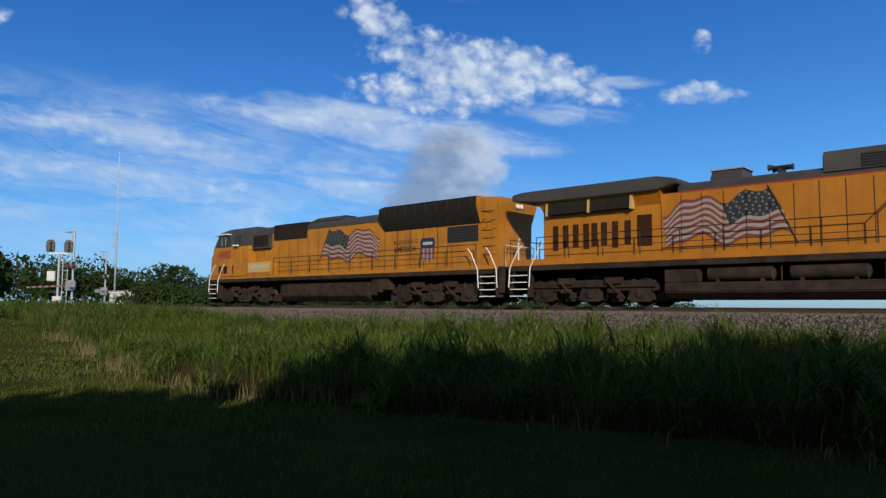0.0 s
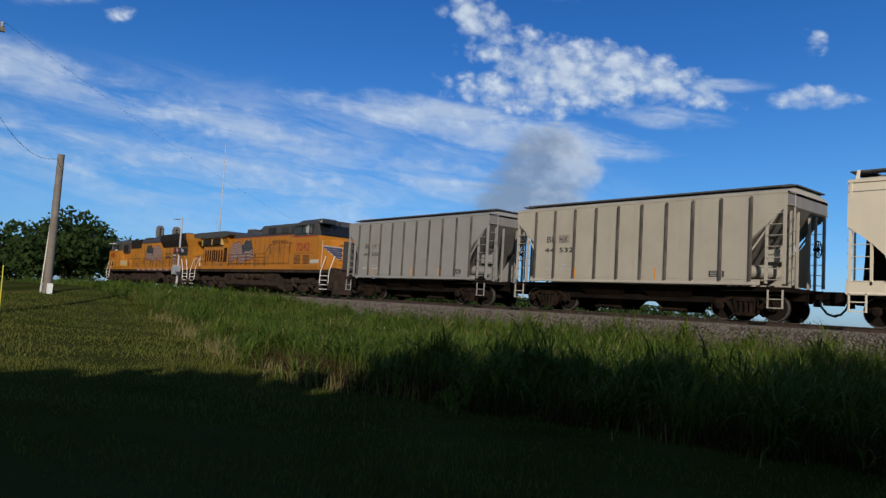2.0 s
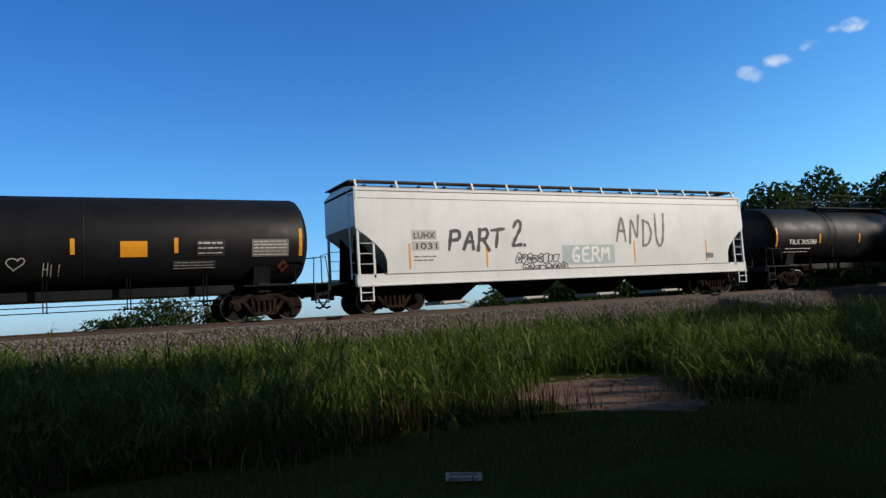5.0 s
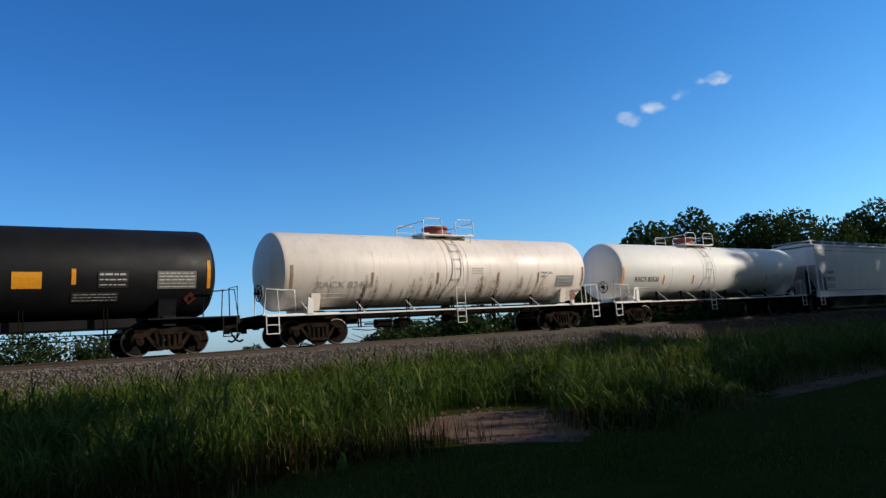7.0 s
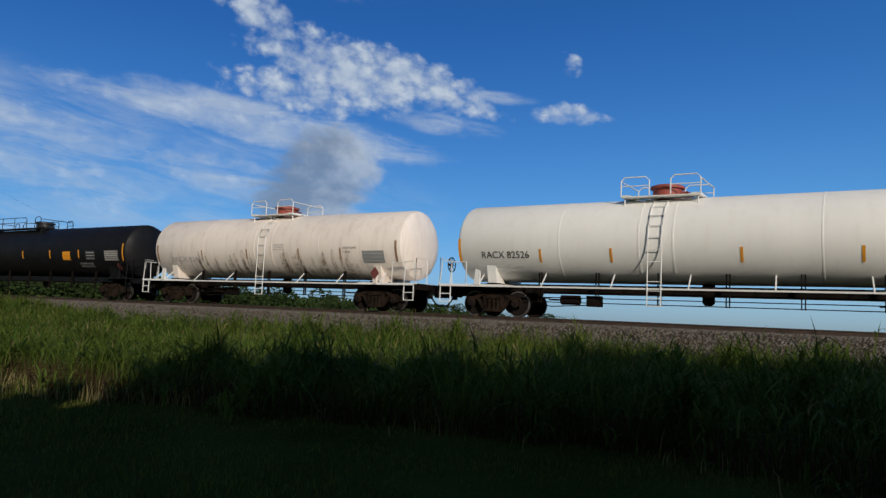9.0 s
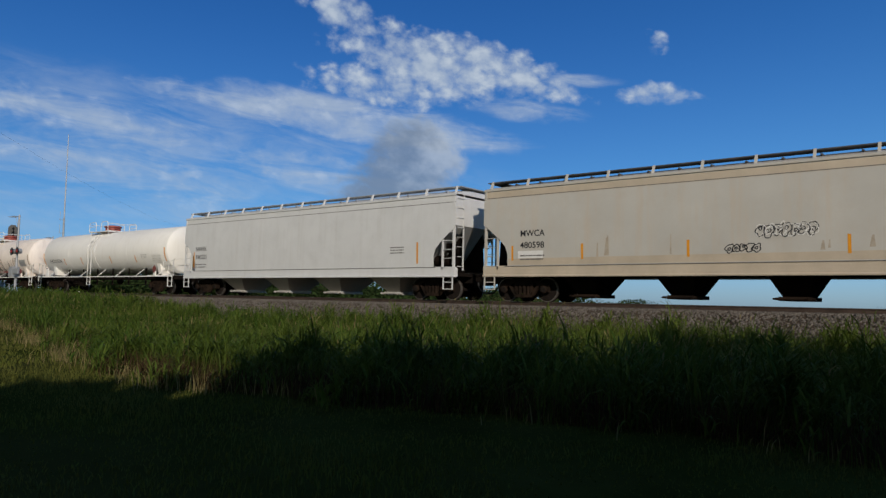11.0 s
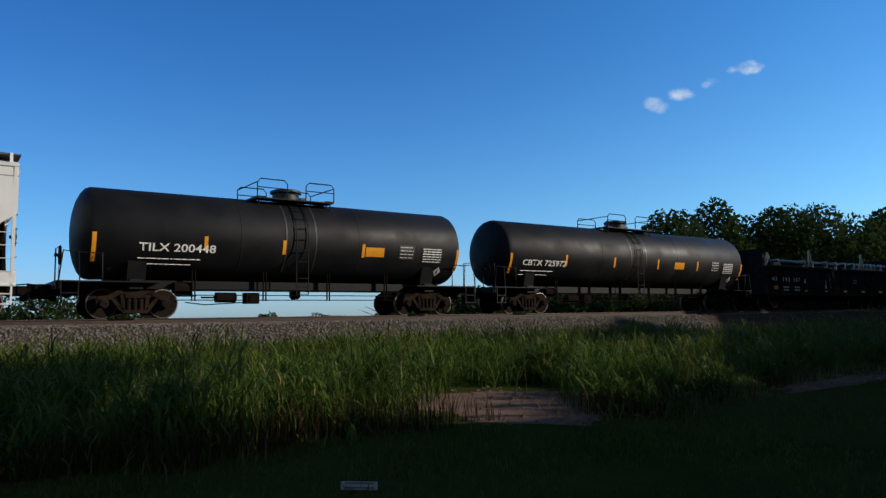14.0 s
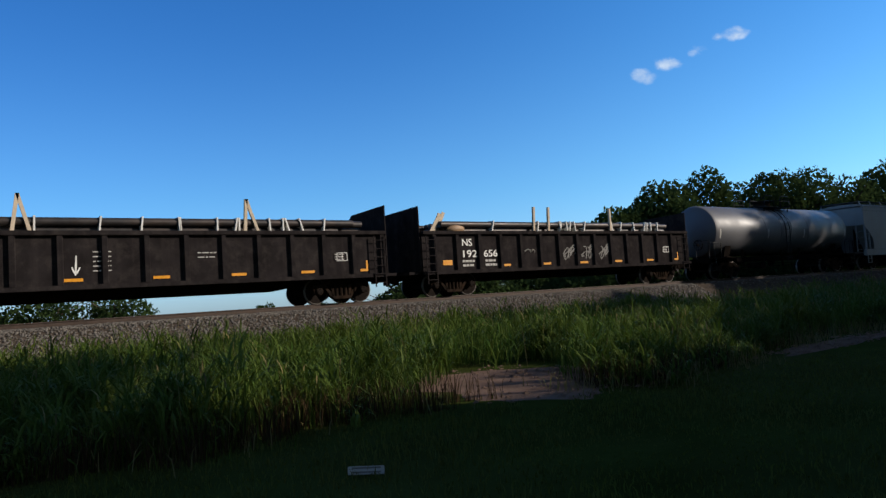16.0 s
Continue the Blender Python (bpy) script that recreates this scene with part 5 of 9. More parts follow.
def marks(car, text, number, x, z, side, size, material="ink", gap=1.35, sub=True, width=None, wide=None, bold=0.015):
    paint("reporting_mark", letters(text, size, M[material], x, z, side, width=width, lift=0.018, fat=size * bold), M[material], car)
    paint("car_number", letters(number, size, M[material], x, z - size * gap, side, width=wide or width, lift=0.018, fat=size * bold), M[material], car)
    if sub:
        w = width or size * 3
        zz = z - size * (gap + 0.95)
        paint("stencil_block", stencil([(x, x + w * 1.05, zz, size * 0.16), (x, x + w * 0.95, zz - size * 0.42, size * 0.16)], side, 0.018), M["ink_soft"], car)


# ---- tank cars ----
def tank_car(name, label, x0, x1, t0, t1, top, radius, paint_mat, platform_at=0.0, platform_len=2.4, rail_mat="black", dome="hatch", walkway=False, sill_line=None,
             frame_mat="under", ladder_two=True, strap_mat=None):
    car = thing(name, label, "tank car", "freight cars of the train")
    if paint_mat == "black":
        frame_mat = "black"
    mid = (x0 + x1) / 2
    a, b = t0 - mid, t1 - mid
    cz, r, P = top - radius, radius, M[paint_mat]
    dome_len = 0.5
    prof = []
    for i in range(7):
        q = pi / 2 * i / 6
        prof.append((a - dome_len * cos(q), max(0.02, r * sin(q))))
    seams = [a + (b - a) * 0.233, a + (b - a) * 0.724] if sill_line else [a + (b - a) / 3, a + (b - a) * 2 / 3]
    for x in seams:
        prof += [(x - 0.03, r), (x - 0.02, r + 0.006), (x + 0.02, r + 0.006), (x + 0.03, r)]
    for i in range(7):
        q = pi / 2 * (1 - i / 6)
        prof.append((b + dome_len * cos(q), max(0.02, r * sin(q))))
    m = Mesh().lathe(prof, (0, 0, cz), "x", 56)
    part("tank_shell", m, P, car, smooth=22)

    def side(z):
        d = min(0.98 * r, abs(z - cz))
        return sqrt(r * r - d * d)

    for s, e in ((-1, a), (1, b)):
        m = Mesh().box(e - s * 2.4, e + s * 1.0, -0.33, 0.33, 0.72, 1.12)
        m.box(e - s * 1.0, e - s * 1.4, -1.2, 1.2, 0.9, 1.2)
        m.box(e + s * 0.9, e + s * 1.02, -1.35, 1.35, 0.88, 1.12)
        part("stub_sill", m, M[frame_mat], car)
        m = Mesh().prism([(-0.98, 1.1), (-1.16, cz - 0.62 * r), (-0.8, cz - 0.8 * r), (0.8, cz - 0.8 * r), (1.16, cz - 0.62 * r), (0.98, 1.1)], "x", e - s * 0.95, e - s * (1.3 if sill_line else 1.5))
        part("saddle", m, M[paint_mat if sill_line else frame_mat], car)
        m = Mesh()
        y = -1.38
        m.tube([(e - s * 0.2, y, 1.12), (e - s * 0.2, y, 1.95), (e + s * 0.25, y, 1.95), (e + s * 0.85, y, 2.0), (e + s * 0.95, y, 1.12)], 0.022, 6)
        m.tube([(e + s * 0.95, y, 1.12), (e + s * 0.95, y, 2.1), (e + s * 0.95, -0.6, 2.1), (e + s * 0.95, -0.6, 1.12)], 0.02, 6)
        m.tube([(e + s * 0.4, y, 1.12), (e + s * 0.45, y, 2.0)], 0.018, 6)
        for z in (0.45, 0.75):
            m.box(e + s * 0.45, e + s * 0.9, -1.45, -1.38, z, z + 0.03)
        for x in (0.45, 0.9):
            m.box(e + s * x, e + s * (x - 0.03), -1.44, -1.40, 0.45, 1.1)
        part("end_handrail", m, M[rail_mat], car)
        part("end_platform", Mesh().box(e - s * 1.9, e + s * 1.0, -1.42, 1.42, 1.09, 1.13), M[rail_mat if sill_line else frame_mat], car)
        m = Mesh()
        m.box(e - s * 1.7, e - s * 2.2, -1.0, -0.6, 0.62, 0.95) if s > 0 else m.lathe([(-0.3, 0.15), (-0.28, 0.2), (0.28, 0.2), (0.3, 0.15)], (e + 2.7, -0.7, 0.95), "x", 12)
        m.tube([(e - s * 0.4, -0.4, 0.72), (e - s * 3.2, -0.5, 0.72)], 0.03, 6)
        part("brake_gear", m, M["under"], car)
    # brake cylinder, reservoir and their piping near the leading truck
    m = Mesh().lathe([(-0.36, 0.10), (-0.33, 0.17), (0.33, 0.17), (0.36, 0.10)], (a + 4.1, -0.75, 0.66), "x", 14)
    m.cyl((a + 3.3, -0.75, 0.66), (a + 3.8, -0.75, 0.66), 0.035, 6)
    part("brake_cylinder", m, M["under"], car)
    m = Mesh().box(a + 4.75, a + 5.2, -0.95, -0.55, 0.45, 0.82).box(a + 4.85, a + 5.05, -0.98, -0.94, 0.52, 0.72)
    m.tube([(a + 2.8, -0.7, 0.5), (a + 3.4, -0.8, 0.42), (a + 4.8, -0.8, 0.5)], 0.02, 6)
    part("brake_valve", m, M["under"], car)
    part("heater_sill", Mesh().box(a + 0.4, b - 0.4, -0.6, 0.6, 0.93, 1.2 if top > 3.95 else 1.25), M[frame_mat], car)
    bw = part("brake_wheel", brake_wheel_mesh(), None, car)
    bw.matrix_basis = pose(a - 0.85, -0.7, 1.9)
    # rods and rails below the tank
    m = Mesh()
    for y, z in ((-0.9, 0.87), (-0.9, 0.73), (-0.9, 0.57)):
        m.tube([(a + 2.4, y, z), (b - 2.4, y, z)], 0.016, 5)
    k = round((b - a - 6.0) / 2.07)
    for i in range(k + 1):
        x = a + 3.0 + (b - a - 6.0) * i / k
        for dx in (-0.05, 0.05):
            m.box(x + dx - 0.016, x + dx + 0.016, -0.93, -0.87, 0.54, cz - r * 0.78)
    part("brake_rod", m, M["under"], car)
    m = Mesh().lathe([(0.62, 0.12), (0.7, 0.2), (cz - r + 0.03, 0.2)], ((a + b) / 2 + 0.3, 0, 0), "z", 12)
    m.box((a + b) / 2 - 0.3, (a + b) / 2 + 0.6, -0.35, 0.35, 0.95, 1.15)
    part("bottom_outlet", m, M["under"], car)
    if sill_line:
        for s in (-1, 1):
            m = Mesh().box(a - 0.9, b + 0.9, s * 1.47, s * 1.41, 1.04, 1.095)
            part("side_rail", m, M[rail_mat], car)
        for i in range(7):
            x = a + 0.75 + (b - a - 1.55) * i / 6
            if abs(x - platform_at) > 0.5:
                part("side_bracket", Mesh().tube([(x, -1.43, 1.08), (x - 0.06, -side(cz - 0.82 * r) - 0.01, cz - 0.82 * r)], 0.025, 6), M[rail_mat], car)
    # top platform, railing, dome and ladder
    p0, p1 = platform_at - platform_len / 2, platform_at + platform_len / 2
    zt = top + 0.02
    m = Mesh()
    for y0, y1 in ((-1.0, -0.42), (0.42, 1.0)):
        m.box(p0, p1, y0, y1, zt - 0.06, zt - 0.02)
    m.box(p0, p0 + 0.3, -1, 1, zt - 0.02, zt + 0.02)
    m.box(p1 - 0.3, p1, -1, 1, zt - 0.02, zt + 0.02)
    for x in (p0 + 0.1, p1 - 0.1):
        for y in (-0.9, 0.9):
            m.tube([(x, y, zt), (x, y * 0.95, top - 0.5)], 0.025, 5)
    part("platform", m, M[rail_mat], car)
    hr = 0.62
    gap0, gap1 = (-0.35, 0.35)
    for s in (-1, 1):
        y = s * 1.0
        spans = ((p0, platform_at + gap0), (platform_at + gap1, p1)) if platform_len < 3.5 else ((p0, p0 + 0.5), (p0 + 0.95, p0 + 5.1), (p1 - 0.62, p1))
        for q0, q1 in spans:
            m = Mesh()
            m.tube([(q0, y, zt), (q0, y, zt + hr * 0.8), (q0 + 0.12, y, zt + hr), (q1 - 0.12, y, zt + hr), (q1, y, zt + hr * 0.8), (q1, y, zt)], 0.022, 6)
            m.tube([(q0, y, zt + 0.32), (q1, y, zt + 0.32)], 0.018, 5)
            n = max(0, int((q1 - q0) / 1.4))
            for i in range(1, n + 1):
                x = q0 + (q1 - q0) * i / (n + 1)
                m.tube([(x, y, zt), (x, y, zt + hr)], 0.018, 5)
            part("platform_railing", m, M[rail_mat], car)
    for x in (p0, p1):
        part("end_rail", Mesh().tube([(x, -1.0, zt + hr * 0.8), (x, 1.0, zt + hr * 0.8)], 0.02, 6), M[rail_mat], car)
    big = 1.35
    m = Mesh().lathe([(u * big, q * big) for u, q in ((-0.15, 0.36), (0.22, 0.36), (0.24, 0.42), (0.30, 0.42), (0.33, 0.34), (0.36, 0.1))], (platform_at if platform_len < 3.5 else p1 - 1.3, 0, zt), "z", 20)
    dx = platform_at if platform_len < 3.5 else p1 - 1.3
    m.box(dx + 0.5, dx + 0.72, -0.2, 0.2, zt, zt + 0.2)
    part("dome_cover", m, M[dome], car)
    # ladder with its two rails down the flank
    lx = platform_at if platform_len < 3.5 else p0 + 0.3
    m = Mesh()
    arc = [(cz + r * sin(q), r * cos(q)) for q in [radians(d) for d in (78, 62, 46, 30, 15, 0)]]
    for dx in (-0.22, 0.22):
        m.tube([(lx + dx, -(y + 0.07), z) for z, y in arc] + [(lx + dx, -1.5, cz - 0.5), (lx + dx, -1.5, 0.5 if sill_line else 0.75)], 0.02, 6)
    rungs = [(z, y + 0.07) for z, y in arc[1:]] + [(cz - 0.4, 1.5), (cz - 0.8, 1.5), (1.3, 1.5), (1.0, 1.5), (0.76, 1.5)] + ([(0.52, 1.5)] if sill_line else [])
    if not walkway:
        for z, y in rungs:
            m.cyl((lx - 0.22, -y, z), (lx + 0.22, -y, z), 0.015, 6)
    part("ladder", m, M[rail_mat], car)
    if strap_mat:
        for s in (-1, 1):
            m = Mesh()
            m.rings([[(lx + s * 0.55 - 0.03, -(r + 0.012) * cos(q), cz + (r + 0.012) * sin(q)), (lx + s * 0.55 + 0.03, -(r + 0.012) * cos(q), cz + (r + 0.012) * sin(q)),
                      (lx + s * 0.55 + 0.03, -r * cos(q), cz + r * sin(q)), (lx + s * 0.55 - 0.03, -r * cos(q), cz + r * sin(q))] for q in [radians(d) for d in range(-50, 231, 10)]])
            part("strap", m, M[strap_mat], car)
    for s, e in ((-1, a), (1, b)):
        freight_truck(car, e - s * 1.2)
    draft_gear(car, (x1 - x0) / 2)
    joins_train(car, x0, x1)
    return car, a, b, side, cz


# ---- gondolas with pipe loads ----
def gondola(label, x0, x1, s0, s1, number, seed):
    car = thing("gondola", label, "gondola", "freight cars of the train")
    mid = (x0 + x1) / 2
    a, b = s0 - mid, s1 - mid
    G, rng, top = M["gon"], random.Random(seed), 2.58
    part("floor", Mesh().box(a, b, -1.42, 1.42, 1.05, 1.13), G, car)
    part("center_sill", Mesh().prism([(a - 0.3, 1.05), (b + 0.3, 1.05), (b + 0.3, 0.75), (b - 2.6, 0.75), (b - 4.0, 0.55), (a + 4.0, 0.55), (a + 2.6, 0.75), (a - 0.3, 0.75)], "y", -0.2, 0.2), M["under"], car)
    ribs = 14
    for s in (-1, 1):
        part("side_wall", Mesh().box(a, b, s * 1.42, s * 1.46, 0.98, top - 0.06), G, car)
        part("top_chord", Mesh().box(a - 0.02, b + 0.02, s * 1.38, s * 1.6, top - 0.14, top), G, car, bevel=0.015)
        part("side_sill", Mesh().box(a, b, s * 1.4, s * 1.58, 0.86, 1.0), G, car, bevel=0.01)
        for i in range(ribs + 1):
            x = a + 0.53 + (b - a - 0.7) * i / ribs
            part("rib", Mesh().prism([(x - 0.11, s * 1.455), (x - 0.07, s * 1.57), (x + 0.07, s * 1.57), (x + 0.11, s * 1.455)], "z", 0.99, top - 0.135), G, car)
    for s, e in ((-1, a), (1, b)):
        part("end_wall", Mesh().box(e, e - s * 0.08, -1.42, 1.42, 1.0, top + 0.02), G, car)
        # tall steel bulkhead plate that holds the load
        part("bulkhead", Mesh().prism([(-1.45, 1.0), (-1.45, top + 0.98), (1.1, top + 0.92), (1.45, top + 0.7), (1.45, 1.0)], "x", e + s * 0.06, e + s * 0.10), M["gon"], car, "dark steel bulkhead plate")
        m = Mesh()
        m.box(e + s * 0.02, e + s * 0.55, -1.3, 1.3, 0.9, 1.0)
        ladder(m, e - s * 0.55, e - s * 0.1, -1.62, 0.5, top - 0.2, 6)
        part("end_ladder", m, G, car)
    for i in range(22):
        row, col = divmod(i, 8)
        y = -1.12 + col * 0.30 + (0.15 if row % 2 else 0)
        z = 2.22 + row * 0.26 + 0.15
        r = 0.13
        n0, n1 = a + 0.9 + rng.random() * 0.5, b - 0.6 - rng.random() * 1.2
        part("pipe", Mesh().cyl((n0, y, z), (n1, y, z), r, 12), M["pipe"], car, "long dark steel pipe")
    part("cradle", Mesh().box(a + 1, b - 1, -1.2, 1.2, 1.13, 2.24), M["under"], car)
    for x in sorted(rng.uniform(a + 1.5, b - 1.5) for _ in range(15)):
        lean = rng.uniform(-0.16, 0.16)
        part("strap", Mesh().prism([(x, 2.55), (x + 0.05, 2.55), (x + 0.05 + lean, 3.05), (x + lean, 3.05)], "y", -1.29, 1.29), M["band"], car)
    frames = (a + 5.25, a + 12.0) if seed == 1 else (-2.4, -1.5, 2.6)
    for x in frames:
        m = Mesh()
        lean = rng.uniform(-0.12, 0.12)
        m.prism([(x, 2.4), (x + 0.1, 2.4), (x + 0.16 + lean, 3.68), (x + 0.06 + lean, 3.68)], "y", -1.3, -1.2)
        if seed == 1:
            m.prism([(x + 0.06 + lean, 3.68), (x + 0.16 + lean, 3.68), (x + 0.62, 2.4), (x + 0.52, 2.4)], "y", -1.3, -1.2)
        else:
            part("lumber_stake", Mesh().prism([(x, 2.4), (x + 0.1, 2.4), (x + 0.1, 3.3), (x, 3.3)], "y", 1.2, 1.3), M["wood"], car)
        part("lumber_stake", m, M["wood"], car, "pale sawn lumber stake")
    # pale boards that lean out of the load beside the bulkhead
    for x, ht, lean, y in ((a + 0.35, 3.22, 0.62, -1.25), (a + 0.62, 3.38, 0.55, -1.05), (a + 0.95, 3.46, 0.6, -0.8), (a + 0.75, 3.1, 0.9, -0.3)):
        board = Mesh().prism([(x, 2.3), (x + 0.14, 2.3), (x + 0.14 + lean, ht - 0.06), (x + lean, ht)], "y", y, y + 0.04)
        part("dunnage_board", board, M["wood"], car, "pale leaning lumber board")
    part("rag_bundle", Mesh().lathe([(-0.42, 0.04), (-0.3, 0.15), (0.05, 0.19), (0.35, 0.12), (0.45, 0.03)], (a + 1.9, -1.15, 2.7), "x", 10), M["old_tape"], car, "rust-orange wrapped bundle")
    for e, s in ((a, -1), (b, 1)):
        freight_truck(car, e - s * 1.7)
    draft_gear(car, (x1 - x0) / 2)
    joins_train(car, x0, x1)
    return car, a, b


def gon_side(z):
    return 1.46


# ---- the consist ----
def small_panel(car, x, z, w, h, side, mat="ink", lines=3, line_mat="faded"):
    paint("stencil_panel", patch(x, x + w, z, z + h, side, 0.016), M[mat], car)
    paint("stencil_block", stencil([(x + 0.05, x + w - 0.05, z + h * (i + 0.5) / (lines + 0.4), h * 0.35 / lines) for i in range(lines)], side, 0.022), M[line_mat], car)


def split_marks(car, rib, mark, number):
    """Lettering set on both sides of a rib."""
    def y(z):
        return 1.585
    for word, z, h, w in ((mark, 2.78, 0.36, (0.42, 0.42)), (number, 2.36, 0.27, (0.5, 0.72))):
        for k, text in enumerate(word):
            x = rib + 0.09 if k else rib - 0.17 - w[0]
            paint("reporting_mark", letters(text, h, M["ink"], x, z, y, width=w[k], lift=0.008), M["ink"], car)
    paint("mark_panel", patch(rib + 0.06, rib + 0.62, 2.74, 3.08, y, 0.002), M["flag_white"], car, "pale patch behind the lettering")
    paint("stencil_block", stencil([(rib - 0.7, rib - 0.2, 1.62, 0.12), (rib + 0.15, rib + 0.8, 1.62, 0.1), (rib + 0.15, rib + 0.7, 1.8, 0.06)], y, 0.006), M["faded"], car)


def consist():
    # two ribbed hoppers
    car, a, b, side = covered_hopper("ribbed_hopper", "light grey ribbed two-bay covered hopper, streaked with grime", 6.3, 20.1, 7.65, 19.22, "grey_rib", bays=2, ribbed=True, top=4.5, bay_mat="truck", sill_mat="under", end_mat="taupe")
    split_marks(car, a + 2.35, ("BL", "HX"), ("44", "556"))
    small_panel(car, b - 2.25, 1.42, 0.5, 0.22, lambda z: 1.56)
    reflectors(car, (a + 2.6, a + 6.0, b - 3.4), 1.3, 0.42, lambda z: 1.565, w=0.06)
    car, a, b, side = covered_hopper("ribbed_hopper", "beige ribbed two-bay covered hopper with rusty ends", 20.1, 33.6, 21.02, 32.74, "beige_rib", bays=2, ribbed=True, top=4.48, bay_mat="truck", sill_mat="under", end_mat="taupe")
    split_marks(car, a + 2.35, ("BL", "HX"), ("44", "532"))
    small_panel(car, b - 2.6, 1.42, 0.55, 0.2, lambda z: 1.57)
    reflectors(car, (a + 3.3, a + 7.0), 1.3, 0.42, lambda z: 1.565, w=0.06)
    # cream hopper
    car, a, b, side = covered_hopper("covered_hopper", "cream-white covered hopper with black lettering", 33.6, 55.7, 34.52, 55.0, "cream", bays=4, post_gap=1.9, bay_mat="beige_rib")
    marks(car, "GSOX", "1765", a + 1.76, 2.84, side, 0.36, "ink", width=0.9, wide=0.72)
    reflectors(car, (a + 1.26, a + 3.97, a + 6.7, a + 9.4, a + 12.1, a + 14.8, a + 17.6), 1.67, 0.5, side)
    paint("stencil_block", stencil([(b - 4.6, b - 3.7, 2.3 + 0.16 * i, 0.035) for i in range(7)], side, 0.016), M["faded"], car)
    small_panel(car, b - 5.4, 1.66, 0.5, 0.38, side)
    # three dark tanks
    car, a, b, side, cz = tank_car("tank_car", "dull dark grey tank car with white lettering", 55.7, 73.1, 56.7, 71.8, 4.06, 1.43, "black_dull", platform_at=0.4, platform_len=2.4, dome="truck", strap_mat="ink")
    marks(car, "GATX 66634", "", a + 1.5, 2.05, side, 0.32, "white", width=2.1, sub=False)
    paint("stencil_block", stencil([(a + 1.5, a + 3.5, 1.84, 0.07), (a + 1.5, a + 3.3, 1.68, 0.07)], side, 0.016), M["faded"], car)
    reflectors(car, (a + 0.4, a + 2.5, a + 5.7, a + 9.3, a + 12.6, b + 0.0), 2.0, 0.5, side, w=0.12)
    small_panel(car, a + 10.2, 1.55, 1.0, 0.6, side, "black_dull", 6, "faded")
    small_panel(car, a + 11.55, 1.7, 0.85, 0.5, side, "black_dull", 3, "orange")
    small_panel(car, a + 13.95, 1.9, 1.1, 0.6, side, "faded", 5, "ink_soft")
    small_panel(car, a + 13.2, 1.55, 0.5, 0.3, side, "ink", 2, "faded")
    car, a, b, side, cz = tank_car("tank_car", "brownish rusty tank car with white lettering", 73.1, 91.95, 74.8, 90.75, 3.88, 1.38, "rusty_tank", platform_at=0.3, platform_len=2.6, dome="truck", strap_mat="ink")
    marks(car, "TILX 224004", "", a + 1.5, 2.15, side, 0.32, "white", width=2.2, sub=False)
    paint("stencil_block", stencil([(a + 1.5, a + 3.6, 1.94, 0.07), (a + 1.5, a + 3.4, 1.8, 0.07)], side, 0.016), M["faded"], car)
    reflectors(car, (a - 0.1, a + 3.86, a + 6.2, a + 9.58, a + 12.68, b + 0.15), 2.05, 0.5, side, w=0.1)
    small_panel(car, a + 14.7, 2.33, 1.1, 0.54, side, "faded", 5, "ink")
    small_panel(car, a + 14.05, 1.81, 0.5, 0.34, side, "white", 2, "ink")
    small_panel(car, a + 11.4, 1.84, 0.8, 0.3, side, "faded", 2, "mustard")
    for name, x0, x1, t0, t1, text in (("a", 91.95, 114.1, 93.6, 112.95, "TILX 305363"), ("b", 134.95, 157.45, 136.7, 156.1, "TILX 305388")):
        lab = "long black tank car with white graffiti tags" if name == "a" else "long black tank car with a top walkway"
        car, a, b, side, cz = tank_car("tank_car", lab, x0, x1, t0, t1, 4.10, 1.45, "black", platform_at=-2.25, platform_len=6.65, dome="ink", walkway=True)
        marks(car, text, "", a + 0.85, 2.16, side, 0.32, "white", width=2.1, sub=False)
        paint("stencil_block", stencil([(a + 0.65, a + 2.6, 1.93, 0.07), (a + 0.65, a + 2.5, 1.78, 0.07)], side, 0.016), M["faded"], car)
        reflectors(car, (a - 0.05, b), 2.05, 0.9, side, w=0.11)
        reflectors(car, (a + 3.22, a + 6.47, a + 9.76, a + 12.62, a + 15.45), 2.2, 0.46, side, w=0.12)
        paint("placard_panel", patch(a + 13.88, a + 14.63, 2.10, 2.57, side, 0.016), M["orange"], car, "orange warning panel")
        small_panel(car, b - 3.3, 2.1, 0.85, 0.5, side, "ink", 3, "faded")
        small_panel(car, b - 1.6, 2.05, 1.2, 0.55, side, "ink_soft", 5, "faded")
        small_panel(car, b - 4.0, 1.7, 1.3, 0.28, side, "ink", 3, "faded")
        diamond = Mesh().add([(b - 0.55 + dx, -(side(1.75 + dz) + 0.02), 1.75 + dz) for dx, dz in ((0, -0.2), (0.2, 0), (0, 0.2), (-0.2, 0))], [(0, 1, 2, 3)])
        paint("placard", diamond, M["flag_red"], car, "red diamond hazard placard")
        if name == "a":
            tags(car, a, side)
    # white hopper with tags
    car, a, b, side = covered_hopper("covered_hopper", "white covered hopper with black graffiti tags", 114.1, 134.95, 114.85, 134.1, "white_hopper", bays=4, bay_mat="under", gate_mat="faded")
    paint("mark_panel", patch(a + 2.1, a + 3.1, 2.52, 2.87, side, 0.016), M["faded"], car)
    paint("mark_panel", patch(a + 2.1, a + 3.2, 2.13, 2.47, side, 0.016), M["faded"], car)
    marks(car, "LUHX", "1031", a + 2.17, 2.57, side, 0.31, "ink", width=0.85, gap=1.24)
    reflectors(car, (a + 2.0, a + 5.2, a + 12.5, b - 2.5), 1.47, 0.92, side, w=0.07)
    hand_lettered(car, "PART", a + 3.6, 2.12, 2.45, 0.80, side, "ink", 0.06, 0.1, 0.02, 3, "black spray-painted tag")
